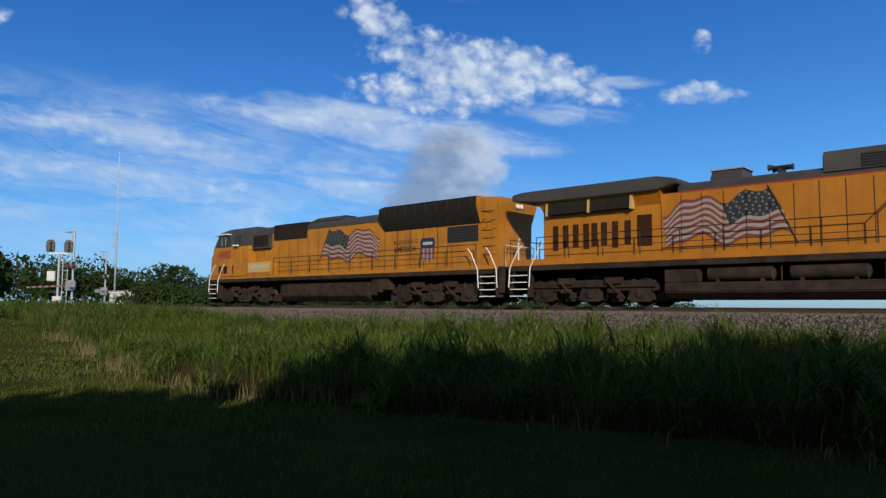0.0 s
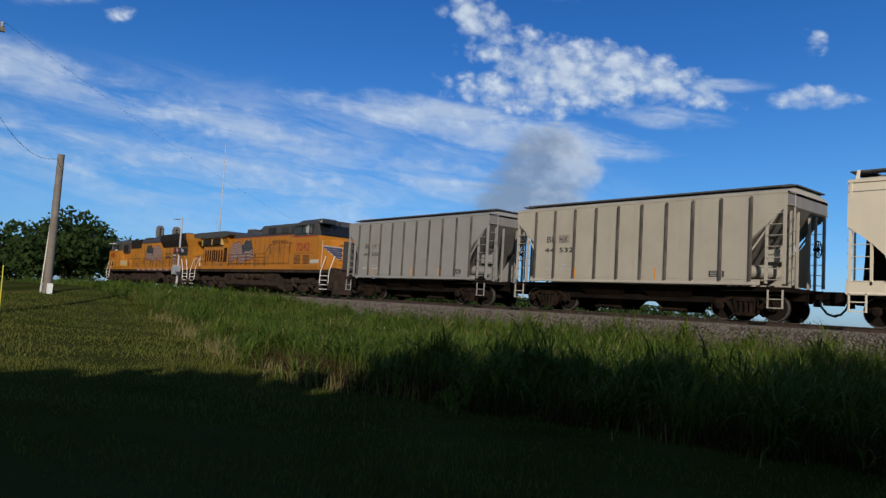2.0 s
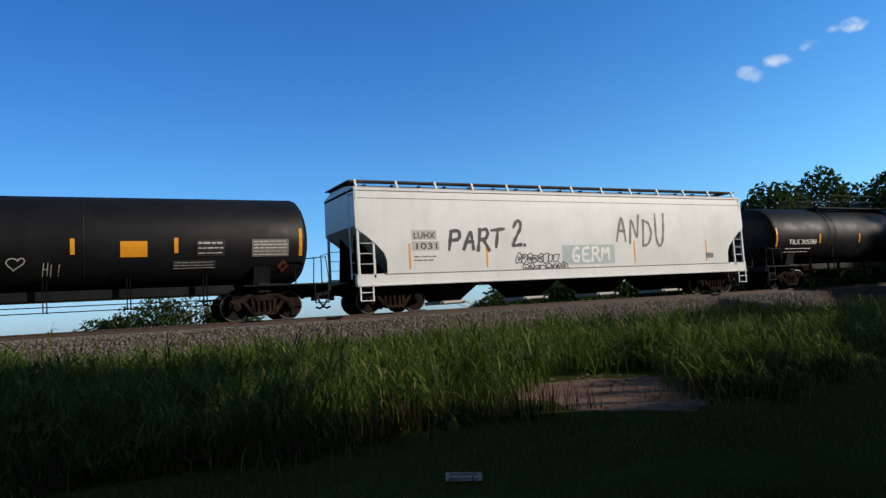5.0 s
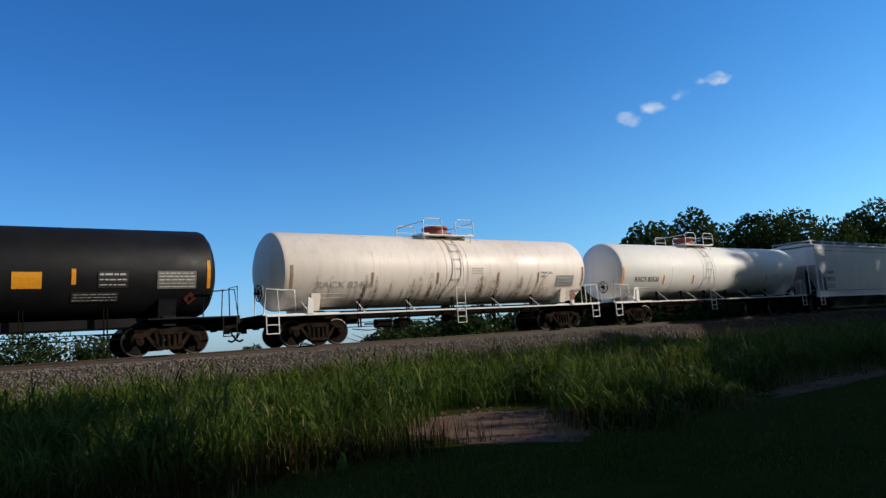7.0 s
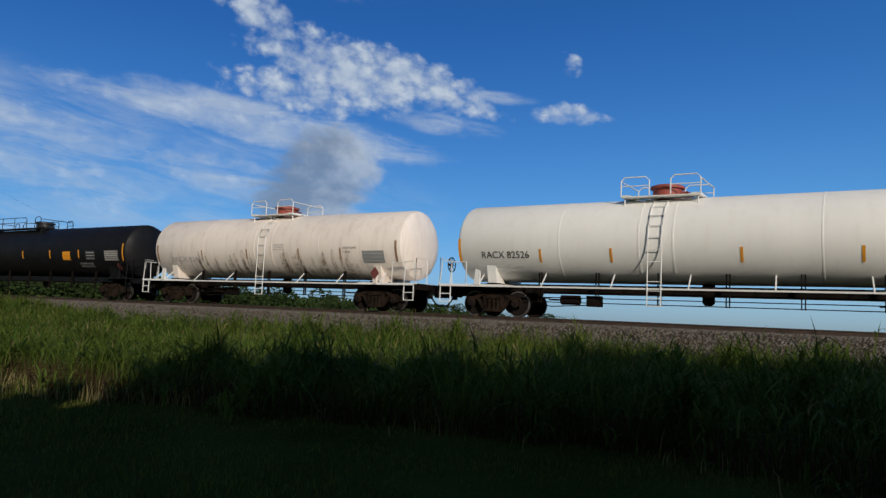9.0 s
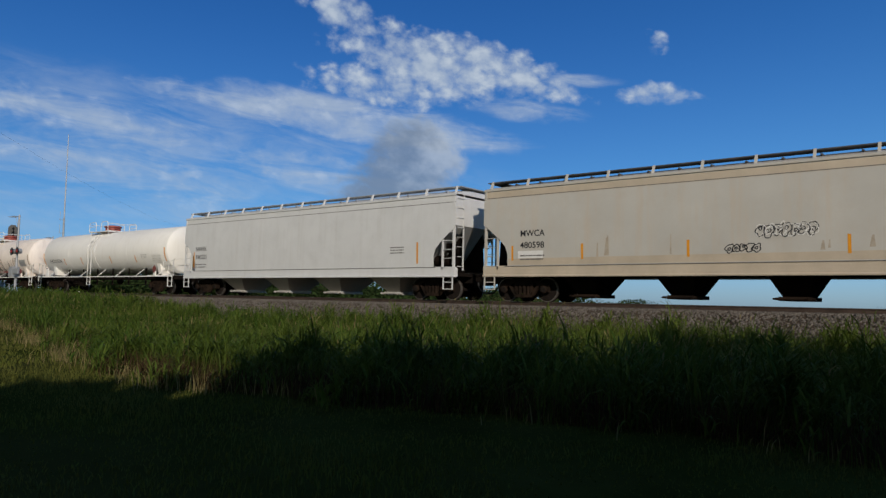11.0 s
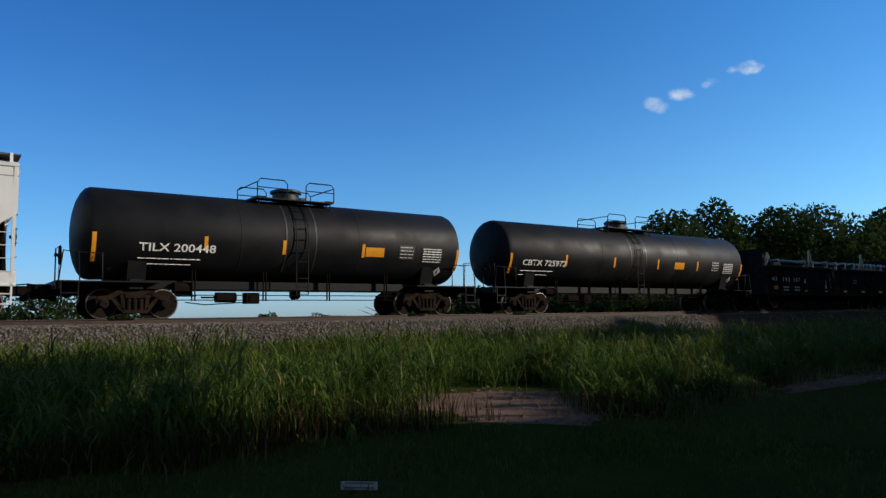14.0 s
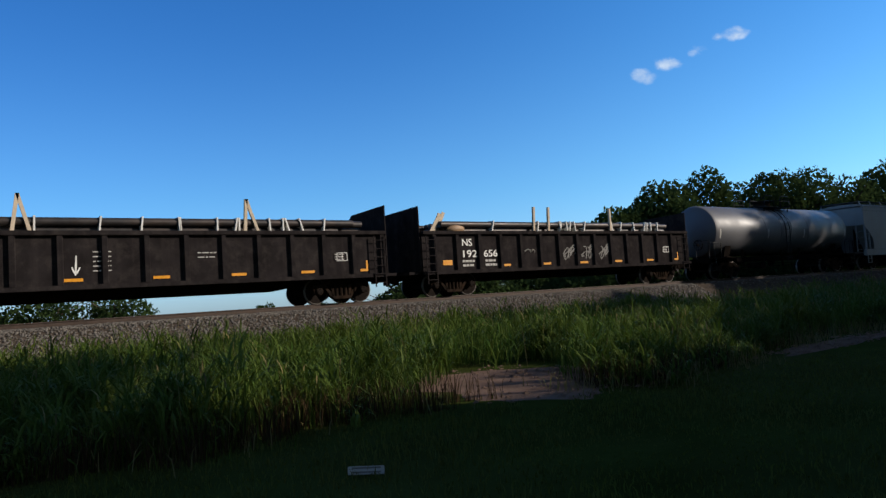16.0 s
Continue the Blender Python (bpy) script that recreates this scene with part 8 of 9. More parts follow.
    paint("notice_panel", patch(-6.95, -4.7, 1.86, 2.42, lambda z: 1.5, 0.004), M["pale_yellow"], car, "pale faded notice panel")
    tagged(paint("stencil_block", stencil([(-6.7, -4.9, 2.06, 0.18)], lambda z: 1.5, 0.008), M["faded"], car), kind="stuff")
    paint("road_number", letters("4885", 0.62, M["red"], -10.25, 2.75, lambda z: 1.5, width=1.5, fat=0.02, lift=0.008), M["red"], car, "red road number")
    for x in (-10.1, -9.55, -8.6):
        part("louvre", Mesh().box(x, x + (0.4 if x < -9 else 0.18), -1.508, -1.5, 1.85, 2.3), M["louvre_brown"], car)
    flag(car, -0.85, 3.6, 2.3, 3.72, -H - 0.008, True, 0.75)
    shield(car, 6.9, 1.95, 0.85, 1.1, -H - 0.01)
    paint("slogan", letters("BUILDING", 0.26, M["rusty_tank"], 4.7, 2.85, lambda z: H, width=1.5, lift=0.008), M["rusty_tank"], car)
    paint("slogan", letters("AMERICA", 0.34, M["rusty_tank"], 4.7, 2.5, lambda z: H, width=1.5, lift=0.008, fat=0.01), M["rusty_tank"], car)
    door_seams(car, [-4.4 + 0.85 * i for i in range(16)], deck + 0.1, 3.5, -H)
    for s in (-1, 1):
        handrail(car, -4.5, 10.0, s, deck, 0.95, 10, "yellow" if s > 0 else "rusty_tank")
        handrail(car, -8.4, -6.9, s, deck + 0.9, 0.85, 3, "yellow", False)
        for e, d in ((11.2, 1), (-11.1, -1)):
            loco_steps(car, e, s, d)
    for e, d in ((11.2, 1), (-11.1, -1)):
        part("end_plate", Mesh().box(e, e + d * 0.06, -1.45, 1.45, 0.55, deck), M["loco_truck"], car)
        part("end_rail", Mesh().tube([(e, -1.0, deck), (e, -1.0, 2.5), (e, 1.0, 2.5), (e, 1.0, deck)], 0.02, 6), M["white"], car)
    part("plough", Mesh().prism([(-11.15, 0.15), (-11.5, 0.12), (-11.25, 0.8), (-11.15, 0.8)], "y", -1.35, 1.35), M["loco_truck"], car)
    part("fuel_tank", Mesh().prism([(-1.0, 1.25), (-1.38, 1.05), (-1.4, 0.5), (-1.1, 0.22), (1.1, 0.22), (1.4, 0.5), (1.38, 1.05), (1.0, 1.25)], "x", -3.9, 3.2), M["loco_truck"], car, "dusty brown fuel tank", bevel=0.04)
    part("air_reservoir", Mesh().lathe([(-1.9, 0.1), (-1.85, 0.17), (1.85, 0.17), (1.9, 0.1)], (1.2, -1.25, 1.38), "x", 16), M["loco_truck"], car)
    for k, x in enumerate((3.5, 3.9, 4.3)):
        part("equipment_box", Mesh().box(x, x + 0.32, -1.42, -0.9, 0.5 + 0.12 * k, 1.25), M["loco_truck"], car, bevel=0.02)
    part("center_beam", Mesh().box(-10.6, 10.6, -0.5, 0.5, 0.72, 1.32), M["under"], car)
    for x in (-7.6, 7.4):
        loco_truck(car, x, "a")
    draft_gear(car, (x1 - x0) / 2)
    joins_train(car, x0, x1)


def second_locomotive(x0, x1):
    """Radiator wings at the left end, cab at the right end."""
    car = thing("locomotive", "yellow diesel locomotive with large red number and flag decal", "locomotive", "locomotives of the train")
    Y, G = M["yellow"], M["loco_grey"]
    H, deck = 1.12, 1.72
    part("frame", Mesh().box(-10.9, 10.55, -1.5, 1.5, 1.38, deck - 0.02), M["loco_truck"], car, bevel=0.02)
    for s in (-1, 1):
        part("sill_band", Mesh().box(-10.9, 10.55, s * 1.5, s * 1.508, deck - 0.13, deck - 0.02), Y, car)
        part("walkway_skirt", Mesh().box(-10.9, 5.9, s * 1.42, s * 1.5, deck - 0.02, deck + 0.10), Y, car)
    part("hood", Mesh().box(-9.5, 5.9, -H, H, deck - 0.02, 3.92), Y, car, bevel=0.025)
    part("hood_top", Mesh().prism([(-H, 3.92), (-H, 4.08), (-H + 0.15, 4.22), (H - 0.15, 4.22), (H, 4.08), (H, 3.92)], "x", -4.0, 5.9), G, car, bevel=0.02)
    for s in (-1, 1):
        part("roof_stripe", Mesh().box(-4.0, 5.9, s * H, s * (H + 0.007), 3.89, 3.935), M["red"], car)
    part("radiator_wing", Mesh().prism([(-10.75, 4.18), (-10.75, 4.42), (-10.2, 4.50), (-4.6, 4.50), (-3.9, 4.36), (-3.9, 4.2), (-4.6, 4.02), (-9.2, 4.02), (-10.3, 4.12)], "y", -1.52, 1.52), G, car, "dark overhanging radiator roof", bevel=0.03)
    part("radiator_neck", Mesh().rings([[(-9.4, -H + 0.05, 3.5), (-4.6, -H + 0.05, 3.5), (-4.6, H - 0.05, 3.5), (-9.4, H - 0.05, 3.5)], [(-9.6, -1.4, 4.03), (-4.5, -1.4, 4.03), (-4.5, 1.4, 4.03), (-9.6, 1.4, 4.03)]]), Y, car)
    for u0, u1 in ((-9.2, -7.45), (-7.3, -5.7)):
        part("radiator_screen", Mesh().prism([(u0, 3.52), (u1, 3.52), (u1 + 0.08, 3.93), (u0 - 0.04, 3.93)], "y", -1.36, -1.16), M["soot"], car)
    for u in (-9.24, -7.4, -5.68):
        part("screen_frame", Mesh().prism([(u, 3.48), (u + 0.09, 3.48), (u + 0.12, 3.97), (u + 0.03, 3.97)], "y", -1.39, -1.16), M["pale_yellow"], car)
    for k, u in enumerate((-9.05, -8.6, -8.15, -7.7, -7.35, -6.95, -6.5, -6.0)):
        part("louvre", Mesh().box(u, u + 0.24, -H - 0.02, -H + 0.01, 2.15 + (0.1 if k % 3 else 0), 3.1), M["louvre_brown"], car)
    part("louvre", Mesh().box(-5.5, -4.95, -H - 0.02, -H + 0.01, 2.15, 3.25), M["louvre_brown"], car)
    part("exhaust_stack", Mesh().rings([[(-3.15, -0.5, 4.2), (-2.0, -0.5, 4.2), (-2.0, 0.5, 4.2), (-3.15, 0.5, 4.2)], [(-3.05, -0.45, 4.62), (-2.05, -0.45, 4.62), (-2.05, 0.45, 4.62), (-3.05, 0.45, 4.62)]]), G, car)
    part("stack_rim", Mesh().box(-3.12, -1.98, -0.5, 0.5, 4.62, 4.66), M["galv"], car)
    for y, d in ((-0.2, 1), (0.05, -1), (0.25, 1)):
        part("air_horn", Mesh().lathe([(-0.35 * d, 0.11), (-0.12 * d, 0.04), (0.3 * d, 0.045)], (-0.95, y, 4.56), "x", 10), M["ink"], car)
    part("horn_post", Mesh().box(-1.0, -0.9, -0.25, 0.3, 4.2, 4.52), M["ink"], car)
    part("equipment_hump", Mesh().prism([(-1.12, 4.0), (-1.12, 4.52), (-1.0, 4.70), (1.0, 4.70), (1.12, 4.52), (1.12, 4.0)], "x", 0.55, 6.2), G, car, bevel=0.02)
    grille(car, 1.6, 2.75, 4.1, 4.5, -1.135, 5, "ink", "soot")
    for base in (3.5, 4.85):
        for k in range(5):
            part("vent_slot", Mesh().box(base + k * 0.2, base + k * 0.2 + 0.1, -1.14, -1.11, 4.08, 4.46), M["ink"], car)
    # cab
    part("cab", Mesh().box(5.88, 9.13, -1.5, 1.5, deck - 0.02, 3.72), Y, car, bevel=0.03)
    part("cab_stripe", Mesh().box(5.88, 8.88, -1.51, -1.5, 3.66, 3.74), M["red"], car)
    part("cab_top", Mesh().rings([[(5.88, -1.48, 3.72), (8.93, -1.48, 3.72), (8.93, 1.48, 3.72), (5.88, 1.48, 3.72)],
                                  [(5.88, -1.42, 4.55), (8.53, -1.42, 4.55), (8.53, 1.42, 4.55), (5.88, 1.42, 4.55)],
                                  [(6.38, -1.2, 4.80), (8.53, -1.2, 4.80), (8.53, 1.2, 4.80), (6.38, 1.2, 4.80)]]), G, car, bevel=0.03)
    part("number_board", Mesh().box(8.48, 9.1, -1.3, -0.35, 4.50, 4.78), M["ink"], car)
    paint("board_number", letters("7242", 0.2, M["white"], 8.58, 4.56, lambda z: 1.3, width=0.45, lift=0.006), M["white"], car)
    part("headlight", Mesh().lathe([(0, 0.12), (0.08, 0.12), (0.1, 0.09)], (8.9, 0.0, 4.62), "x", 14), M["ink"], car)
    for u0, u1 in ((6.18, 6.93), (7.03, 7.68), (7.78, 8.23)):
        part("cab_window", Mesh().box(u0, u1, -1.53, -1.40, 3.88, 4.46), M["glass"], car, "dark cab side window")
    part("window_post", Mesh().box(7.68, 7.78, -1.56, -1.42, 3.8, 4.4), M["galv"], car)
    part("sun_visor", Mesh().prism([(6.13, 4.38), (7.73, 4.38), (7.73, 4.43), (6.13, 4.43)], "y", -1.7, -1.42), G, car)
    part("windshield", Mesh().prism([(8.98, 3.80), (8.60, 4.48), (8.54, 4.48), (8.92, 3.80)], "y", -1.25, 1.25), M["glass"], car)
    part("mirror", Mesh().box(7.83, 7.88, -1.75, -1.55, 3.9, 4.3), M["galv"], car)
    part("cab_door", Mesh().box(5.33, 5.88, -1.42, -1.12, 1.8, 3.72), Y, car)
    # nose
    part("nose", Mesh().rings([[(9.13, -1.5, deck - 0.02), (9.53, -1.5, deck - 0.02), (10.73, -0.75, deck - 0.02), (10.73, 0.75, deck - 0.02), (9.53, 1.5, deck - 0.02), (9.13, 1.5, deck - 0.02)],
                               [(9.13, -1.5, 3.42), (9.53, -1.5, 3.42), (10.73, -0.75, 3.38), (10.73, 0.75, 3.38), (9.53, 1.5, 3.42), (9.13, 1.5, 3.42)],
                               [(8.88, -1.3, 3.72), (9.28, -1.2, 3.66), (10.58, -0.65, 3.5), (10.58, 0.65, 3.5), (9.28, 1.2, 3.66), (8.88, 1.3, 3.72)]]), Y, car, bevel=0.02)
    part("nose_seam", Mesh().box(9.51, 9.55, -1.512, -1.49, deck, 3.42), M["faded"], car)

    def on_nose(u, v):
        """Points on the slanted nose face: u 0..1 along it, v height."""
        return (9.53 + 1.2 * u + 0.006, -1.5 + 0.75 * u - 0.010, v)
    back = [on_nose(0.02, 3.10), on_nose(0.97, 2.98), on_nose(0.97, 2.22), on_nose(0.78, 2.26), on_nose(0.60, 2.42), on_nose(0.40, 2.58), on_nose(0.20, 2.78)]
    paint("wing_field", Mesh().add(back, [tuple(range(7))]), M["flag_white"], car, "white winged emblem field")
    for k in range(5):
        z0 = 2.90 - 0.14 * k
        paint("wing_bar", Mesh().add([(x + 0.003, y - 0.005, z) for x, y, z in (on_nose(0.10 + 0.15 * k, z0), on_nose(0.95, z0 - 0.10), on_nose(0.95, z0 + 0.015), on_nose(0.06 + 0.15 * k, z0 + 0.11))], [(0, 1, 2, 3)]), M["navy"], car, "navy winged emblem bar")
    part("nose_front", Mesh().box(10.732, 10.75, -0.74, 0.74, 1.62, 3.36), G, car, "dark grey nose front plate")
    part("nose_door", Mesh().box(10.752, 10.78, -0.3, 0.3, 1.8, 3.3), G, car)
    for z in (1.9, 2.2, 2.5, 2.8, 3.1):
        part("nose_rung", Mesh().tube([(10.55, -0.90, z), (10.66, -0.98, z), (10.74, -0.93, z), (10.74, -0.76, z)], 0.016, 6), M["ink"], car)
    part("road_number_panel", Mesh().box(8.18, 9.18, -1.512, -1.5, 1.98, 2.22), M["faded"], car)
    paint("road_number", letters("7242", 0.72, M["red"], 6.30, 2.78, lambda z: 1.5, width=1.72, fat=0.02, lift=0.009), M["red"], car, "large red road number")
    # dark bars paint in the shadow lines of the cab louvres
    for u0, u1 in ((6.13, 6.93), (7.28, 8.03)):
        for k in range(7):
            part("louvre", Mesh().box(u0, u1, -1.515, -1.5, 1.95 + 0.085 * k, 1.99 + 0.085 * k), M["rusty_tank"], car)
    for u0 in (6.08, 8.13):
        part("door_seam", Mesh().box(5.98, 8.58, -1.508, -1.5, 2.62, 2.64), M["rusty_tank"], car)
    shield(car, 4.95, 3.2, 0.42, 0.62, -H - 0.010)
    paint("slogan", letters("BUILDING AMERICA", 0.26, M["rusty_tank"], 2.2, 3.42, lambda z: H, width=2.3, lift=0.009, fat=0.006), M["rusty_tank"], car)
    flag(car, -4.4, -0.3, 2.15, 3.62, -H - 0.008, False, 0.7)
    door_seams(car, [-4.6 + 0.72 * i for i in range(15)], deck + 0.15, 3.82, -H)
    part("door_sill", Mesh().box(-4.6, 5.7, -H - 0.02, -H, 2.02, 2.05), M["rusty_tank"], car)
    for s in (-1, 1):
        handrail(car, -9.6, 2.0, s, deck, 0.95, 9, "rusty_tank")
        part("handrail_bend", Mesh().tube([(2.0, s * 1.46, deck + 0.95), (2.6, s * 1.46, deck + 1.55), (5.7, s * 1.46, deck + 1.62)], 0.019, 6), M["rusty_tank"], car)
        for x in (2.75, 4.0, 5.4):
            part("stanchion", Mesh().tube([(x, s * 1.46, deck + 0.9), (x, s * 1.46, deck + 1.6)], 0.024, 6), M["rusty_tank"], car)
        for e, d in ((10.55, 1), (-10.9, -1)):
            loco_steps(car, e, s, d, d)
    for e, d in ((10.55, 1), (-10.9, -1)):
        part("end_plate", Mesh().box(e, e + d * 0.06, -1.45, 1.45, 0.5, deck - 0.04), M["loco_truck"], car)
        for y in (-0.75, 0.75):
            part("end_post", Mesh().tube([(e + d * 0.08, y, deck - 0.4), (e + d * 0.08, y, 2.6), (e + d * 0.02, y, 2.75)], 0.03, 8), M["white" if d < 0 else "ink"], car)
    part("end_rail", Mesh().tube([(-10.9, -1.4, deck), (-10.9, -1.4, 2.65), (-10.9, 1.4, 2.65), (-10.9, 1.4, deck)], 0.02, 6), M["rusty_tank"], car)
    part("plough", Mesh().prism([(10.6, 0.12), (11.05, 0.12), (10.8, 0.95), (10.6, 0.95)], "y", -1.3, 1.3), M["loco_truck"], car, bevel=0.02)
    # fuel tank with air reservoirs on its shelf
    part("fuel_tank", Mesh().prism([(-1.05, 0.82), (-1.42, 0.82), (-1.45, 0.5), (-1.15, 0.26), (1.15, 0.26), (1.45, 0.5), (1.42, 0.82), (1.05, 0.82)], "x", -4.4, 3.9), M["loco_truck"], car, "dusty brown fuel tank", bevel=0.03)
    part("tank_end", Mesh().box(-4.4, -3.2, -1.42, 1.42, 0.815, 1.26), M["loco_truck"], car, bevel=0.03)
    part("tank_end", Mesh().box(2.1, 3.9, -1.42, 1.42, 0.815, 1.30), M["loco_truck"], car, bevel=0.03)
    part("tank_core", Mesh().box(-3.2, 2.1, -0.7, 0.7, 0.815, 1.36), M["under"], car)
    for u0, u1 in ((-3.0, -0.85), (-0.45, 1.75)):
        r = part("air_reservoir", Mesh().lathe([(u0, 0.12), (u0 + 0.08, 0.25), (u1 - 0.08, 0.25), (u1, 0.12)], (0, -1.15, 1.10), "x", 20), M["loco_truck"], car, "cylindrical air reservoir")
        for u in (u0 + 0.35, u1 - 0.4):
            part("bracket", Mesh().box(u, u + 0.08, -1.4, -0.9, 0.82, 0.92), M["loco_truck"], r)
    part("piping", Mesh().tube([(-0.65, -1.3, 0.85), (-0.65, -1.3, 1.3), (-0.5, -1.2, 1.36), (2.2, -1.2, 1.36)], 0.03, 6), M["loco_truck"], car)
    part("center_beam", Mesh().box(-10.4, 10.2, -0.5, 0.5, 0.72, 1.38), M["under"], car)
    for x in (-7.4, 7.0):
        loco_truck(car, x, "b")
    draft_gear(car, (x1 - x0) / 2)
    joins_train(car, x0, x1)


# ---- road crossing ----
def near_at(azimuth, y):
    return -math.tan(radians(azimuth - 0.6)) * y, y


def crossing():
    # road over the track
    m = Mesh()
    ys = [-60 + 5.0 * i for i in range(41)]
    L = [(-68.5, y, ground_z(-68.5, y) + 0.05) for y in ys]
    R = [(-61.0, y, ground_z(-61.0, y) + 0.05) for y in ys]
    n = len(ys)
    m.add(L + R, [(i, n + i, n + i + 1, i + 1) for i in range(n - 1)])
    tagged(new("road", m.done("road", M["road"])), "grey asphalt road over the railway crossing", "road", kind="structure")
    m = Mesh()
    ring = [(-57.5 + 6.5 * cos(2 * pi * i / 24) * (1 + 0.1 * sin(3 * i)), 19.2 + 3.2 * sin(2 * pi * i / 24), 0) for i in range(24)]
    m.add([(px, py, ground_z(px, py) + 0.07) for px, py, _ in ring], [tuple(range(24))])
    tagged(new("gravel_pad", m.done("gravel_pad", M["gravel"])), "pale gravel pad round the crossing signals", "gravel", kind="structure")
    for k, s in enumerate((-1, 1)):
        m = Mesh()
        m.box(-69.5, -60.5, TRACK_Y + s * 1.55 - 0.5, TRACK_Y + s * 1.55 + 0.55, -0.3, -0.03)
        tagged(new("crossing_panel", m.done("crossing_panel", M["gravel"], bevel=0.02)), "concrete crossing panel beside the rails", "crossing panel", kind="structure")
    tagged(new("crossing_panel", Mesh().box(-69.5, -60.5, TRACK_Y - 0.66, TRACK_Y + 0.66, -0.3, -0.03).done("crossing_panel", M["gravel"], bevel=0.02)), "concrete crossing panel between the rails", "crossing panel", kind="structure")

    def gate(x, y, z, arm_dir, arm_len, label):
        g = thing("crossing_gate", label, "crossing gate", "crossing gates", pose(x, y, z))
        part("base", Mesh().lathe([(0, 0.32), (0.25, 0.3), (0.35, 0.16)], (0, 0, 0), "z", 14), M["galv"], g)
        part("post", Mesh().tube([(0, 0, 0.2), (0, 0, 5.5)], 0.085, 12, r_end=0.06), M["galv"], g, "pale galvanised post")
        mech = part("gate_mechanism", Mesh().box(-0.3, 0.3, -0.38, 0.12, 1.25, 1.95), M["galv"], g, bevel=0.04)
        part("counterweight", Mesh().box(0.45 * -arm_dir, 1.35 * -arm_dir, -0.42, -0.32, 1.45, 1.8), M["galv"], g, bevel=0.02)
        n = 12
        for i in range(n):
            part("arm_stripe", Mesh().box(arm_dir * (0.3 + arm_len * i / n), arm_dir * (0.3 + arm_len * (i + 1) / n), -0.40, -0.36, 1.52, 1.64), M["flag_white" if i % 2 else "flag_red"], g)
        for d in (-1, 1):
            part("lamp_arm", Mesh().tube([(0, 0, 3.0), (d * 0.42, -0.1, 3.0)], 0.03, 6), M["galv"], g)
            b = part("backplate", Mesh().lathe([(0, 0.26), (0.03, 0.26)], (d * 0.45, -0.2, 3.0), "y", 18), M["sig_black"], g)
            part("lens", Mesh().lathe([(0, 0.11), (-0.04, 0.10)], (d * 0.45, -0.2, 3.0), "y", 14), M["lens_red"], b)
            part("hood_cover", Mesh().lathe([(0, 0.2), (0.25, 0.16), (0.3, 0.05)], (d * 0.45, -0.16, 3.0), "y", 14), M["galv"], g)
        part("antenna_arm", Mesh().tube([(0, 0, 5.4), (-1.5, 0, 5.42)], 0.02, 6), M["galv"], g)
        for k in range(4):
            part("antenna_element", Mesh().tube([(-0.4 - 0.3 * k, -0.25, 5.42), (-0.4 - 0.3 * k, 0.25, 5.42)], 0.012, 5), M["galv"], g)
        part("antenna_brace", Mesh().tube([(-0.1, 0, 4.5), (-0.55, 0, 5.4)], 0.014, 5), M["galv"], g)
        return g
    x, y = near_at(70.0, 20.0)
    gate(x, y, ground_z(x, y), -1, 7.5, "grey crossing gate post with lowered red and white arm")
    x, y = near_at(67.9, 29.5)
    gate(x, y, ground_z(x, y), 1, 5.5, "grey crossing gate post behind the track")
    # block signal with two heads
    x, y = near_at(70.9, 29.4)
    g = thing("railway_signal", "railway signal mast with two black heads and a ladder", "signal", m=pose(x, y, ground_z(x, y), 0, 0, 60) @ Matrix.Diagonal((1.4, 1.4, 1.4, 1)))
    part("mast", Mesh().tube([(0, 0, 0), (0, 0, 4.1)], 0.09, 12), M["galv"], g)
    part("base_box", Mesh().box(-0.3, 0.3, -0.25, 0.25, 0, 0.85), M["galv"], g, bevel=0.03)
    part("relay_box", Mesh().box(-0.75, -0.2, -0.2, 0.2, 2.0, 2.75), M["galv"], g, bevel=0.03)
    for d in (-0.62, 0.62):
        part("signal_head", Mesh().prism([(d - 0.24, 4.2), (d - 0.3, 4.35), (d - 0.3, 4.95), (d - 0.15, 5.15), (d + 0.15, 5.15), (d + 0.3, 4.95), (d + 0.3, 4.35), (d + 0.24, 4.2)], "y", -0.12, 0.12), M["sig_black"], g, "black oval signal head", bevel=0.02)
        for z in (4.45, 4.7, 4.95):
            part("visor", Mesh().lathe([(0, 0.09), (-0.22, 0.09)], (d, -0.12, z), "y", 12), M["sig_black"], g)
    part("crossarm", Mesh().box(-0.7, 0.7, -0.06, 0.06, 4.05, 4.17), M["galv"], g)
    lad = Mesh()
    ladder(lad, 0.22, 0.55, 0.3, 0.3, 4.0, 11)
    part("ladder", lad, M["galv"], g)
    # instrument house and radio mast behind the track
    x, y = near_at(66.7, 31.0)
    z = ground_z(x, y)
    h = thing("signal_house", "small white metal signal house", "signal cabinet", m=pose(x, y, z, 0, 0, 8))
    part("wall", Mesh().box(-0.95, 0.95, -0.8, 0.8, 0, 1.4), M["white"], h, bevel=0.03)
    part("roof", Mesh().prism([(-1.05, 1.4), (1.05, 1.4), (0.95, 1.55), (-0.95, 1.55)], "y", -0.9, 0.9), M["white"], h)
    part("door", Mesh().box(-0.3, 0.4, -0.83, -0.8, 0.1, 1.3), M["galv"], h)
    x, y = near_at(67.25, 31.5)
    t = thing("radio_mast", "tall thin galvanised radio mast", "mast", m=pose(x, y, z, 0, -0.8, 0))
    part("lower_mast", Mesh().tube([(0, 0, 0), (0, 0, 7.6)], 0.10, 10, r_end=0.085), M["galv"], t)
    part("upper_mast", Mesh().tube([(0, 0, 7.5), (0, 0, 15.9)], 0.07, 8, r_end=0.035), M["galv"], t)
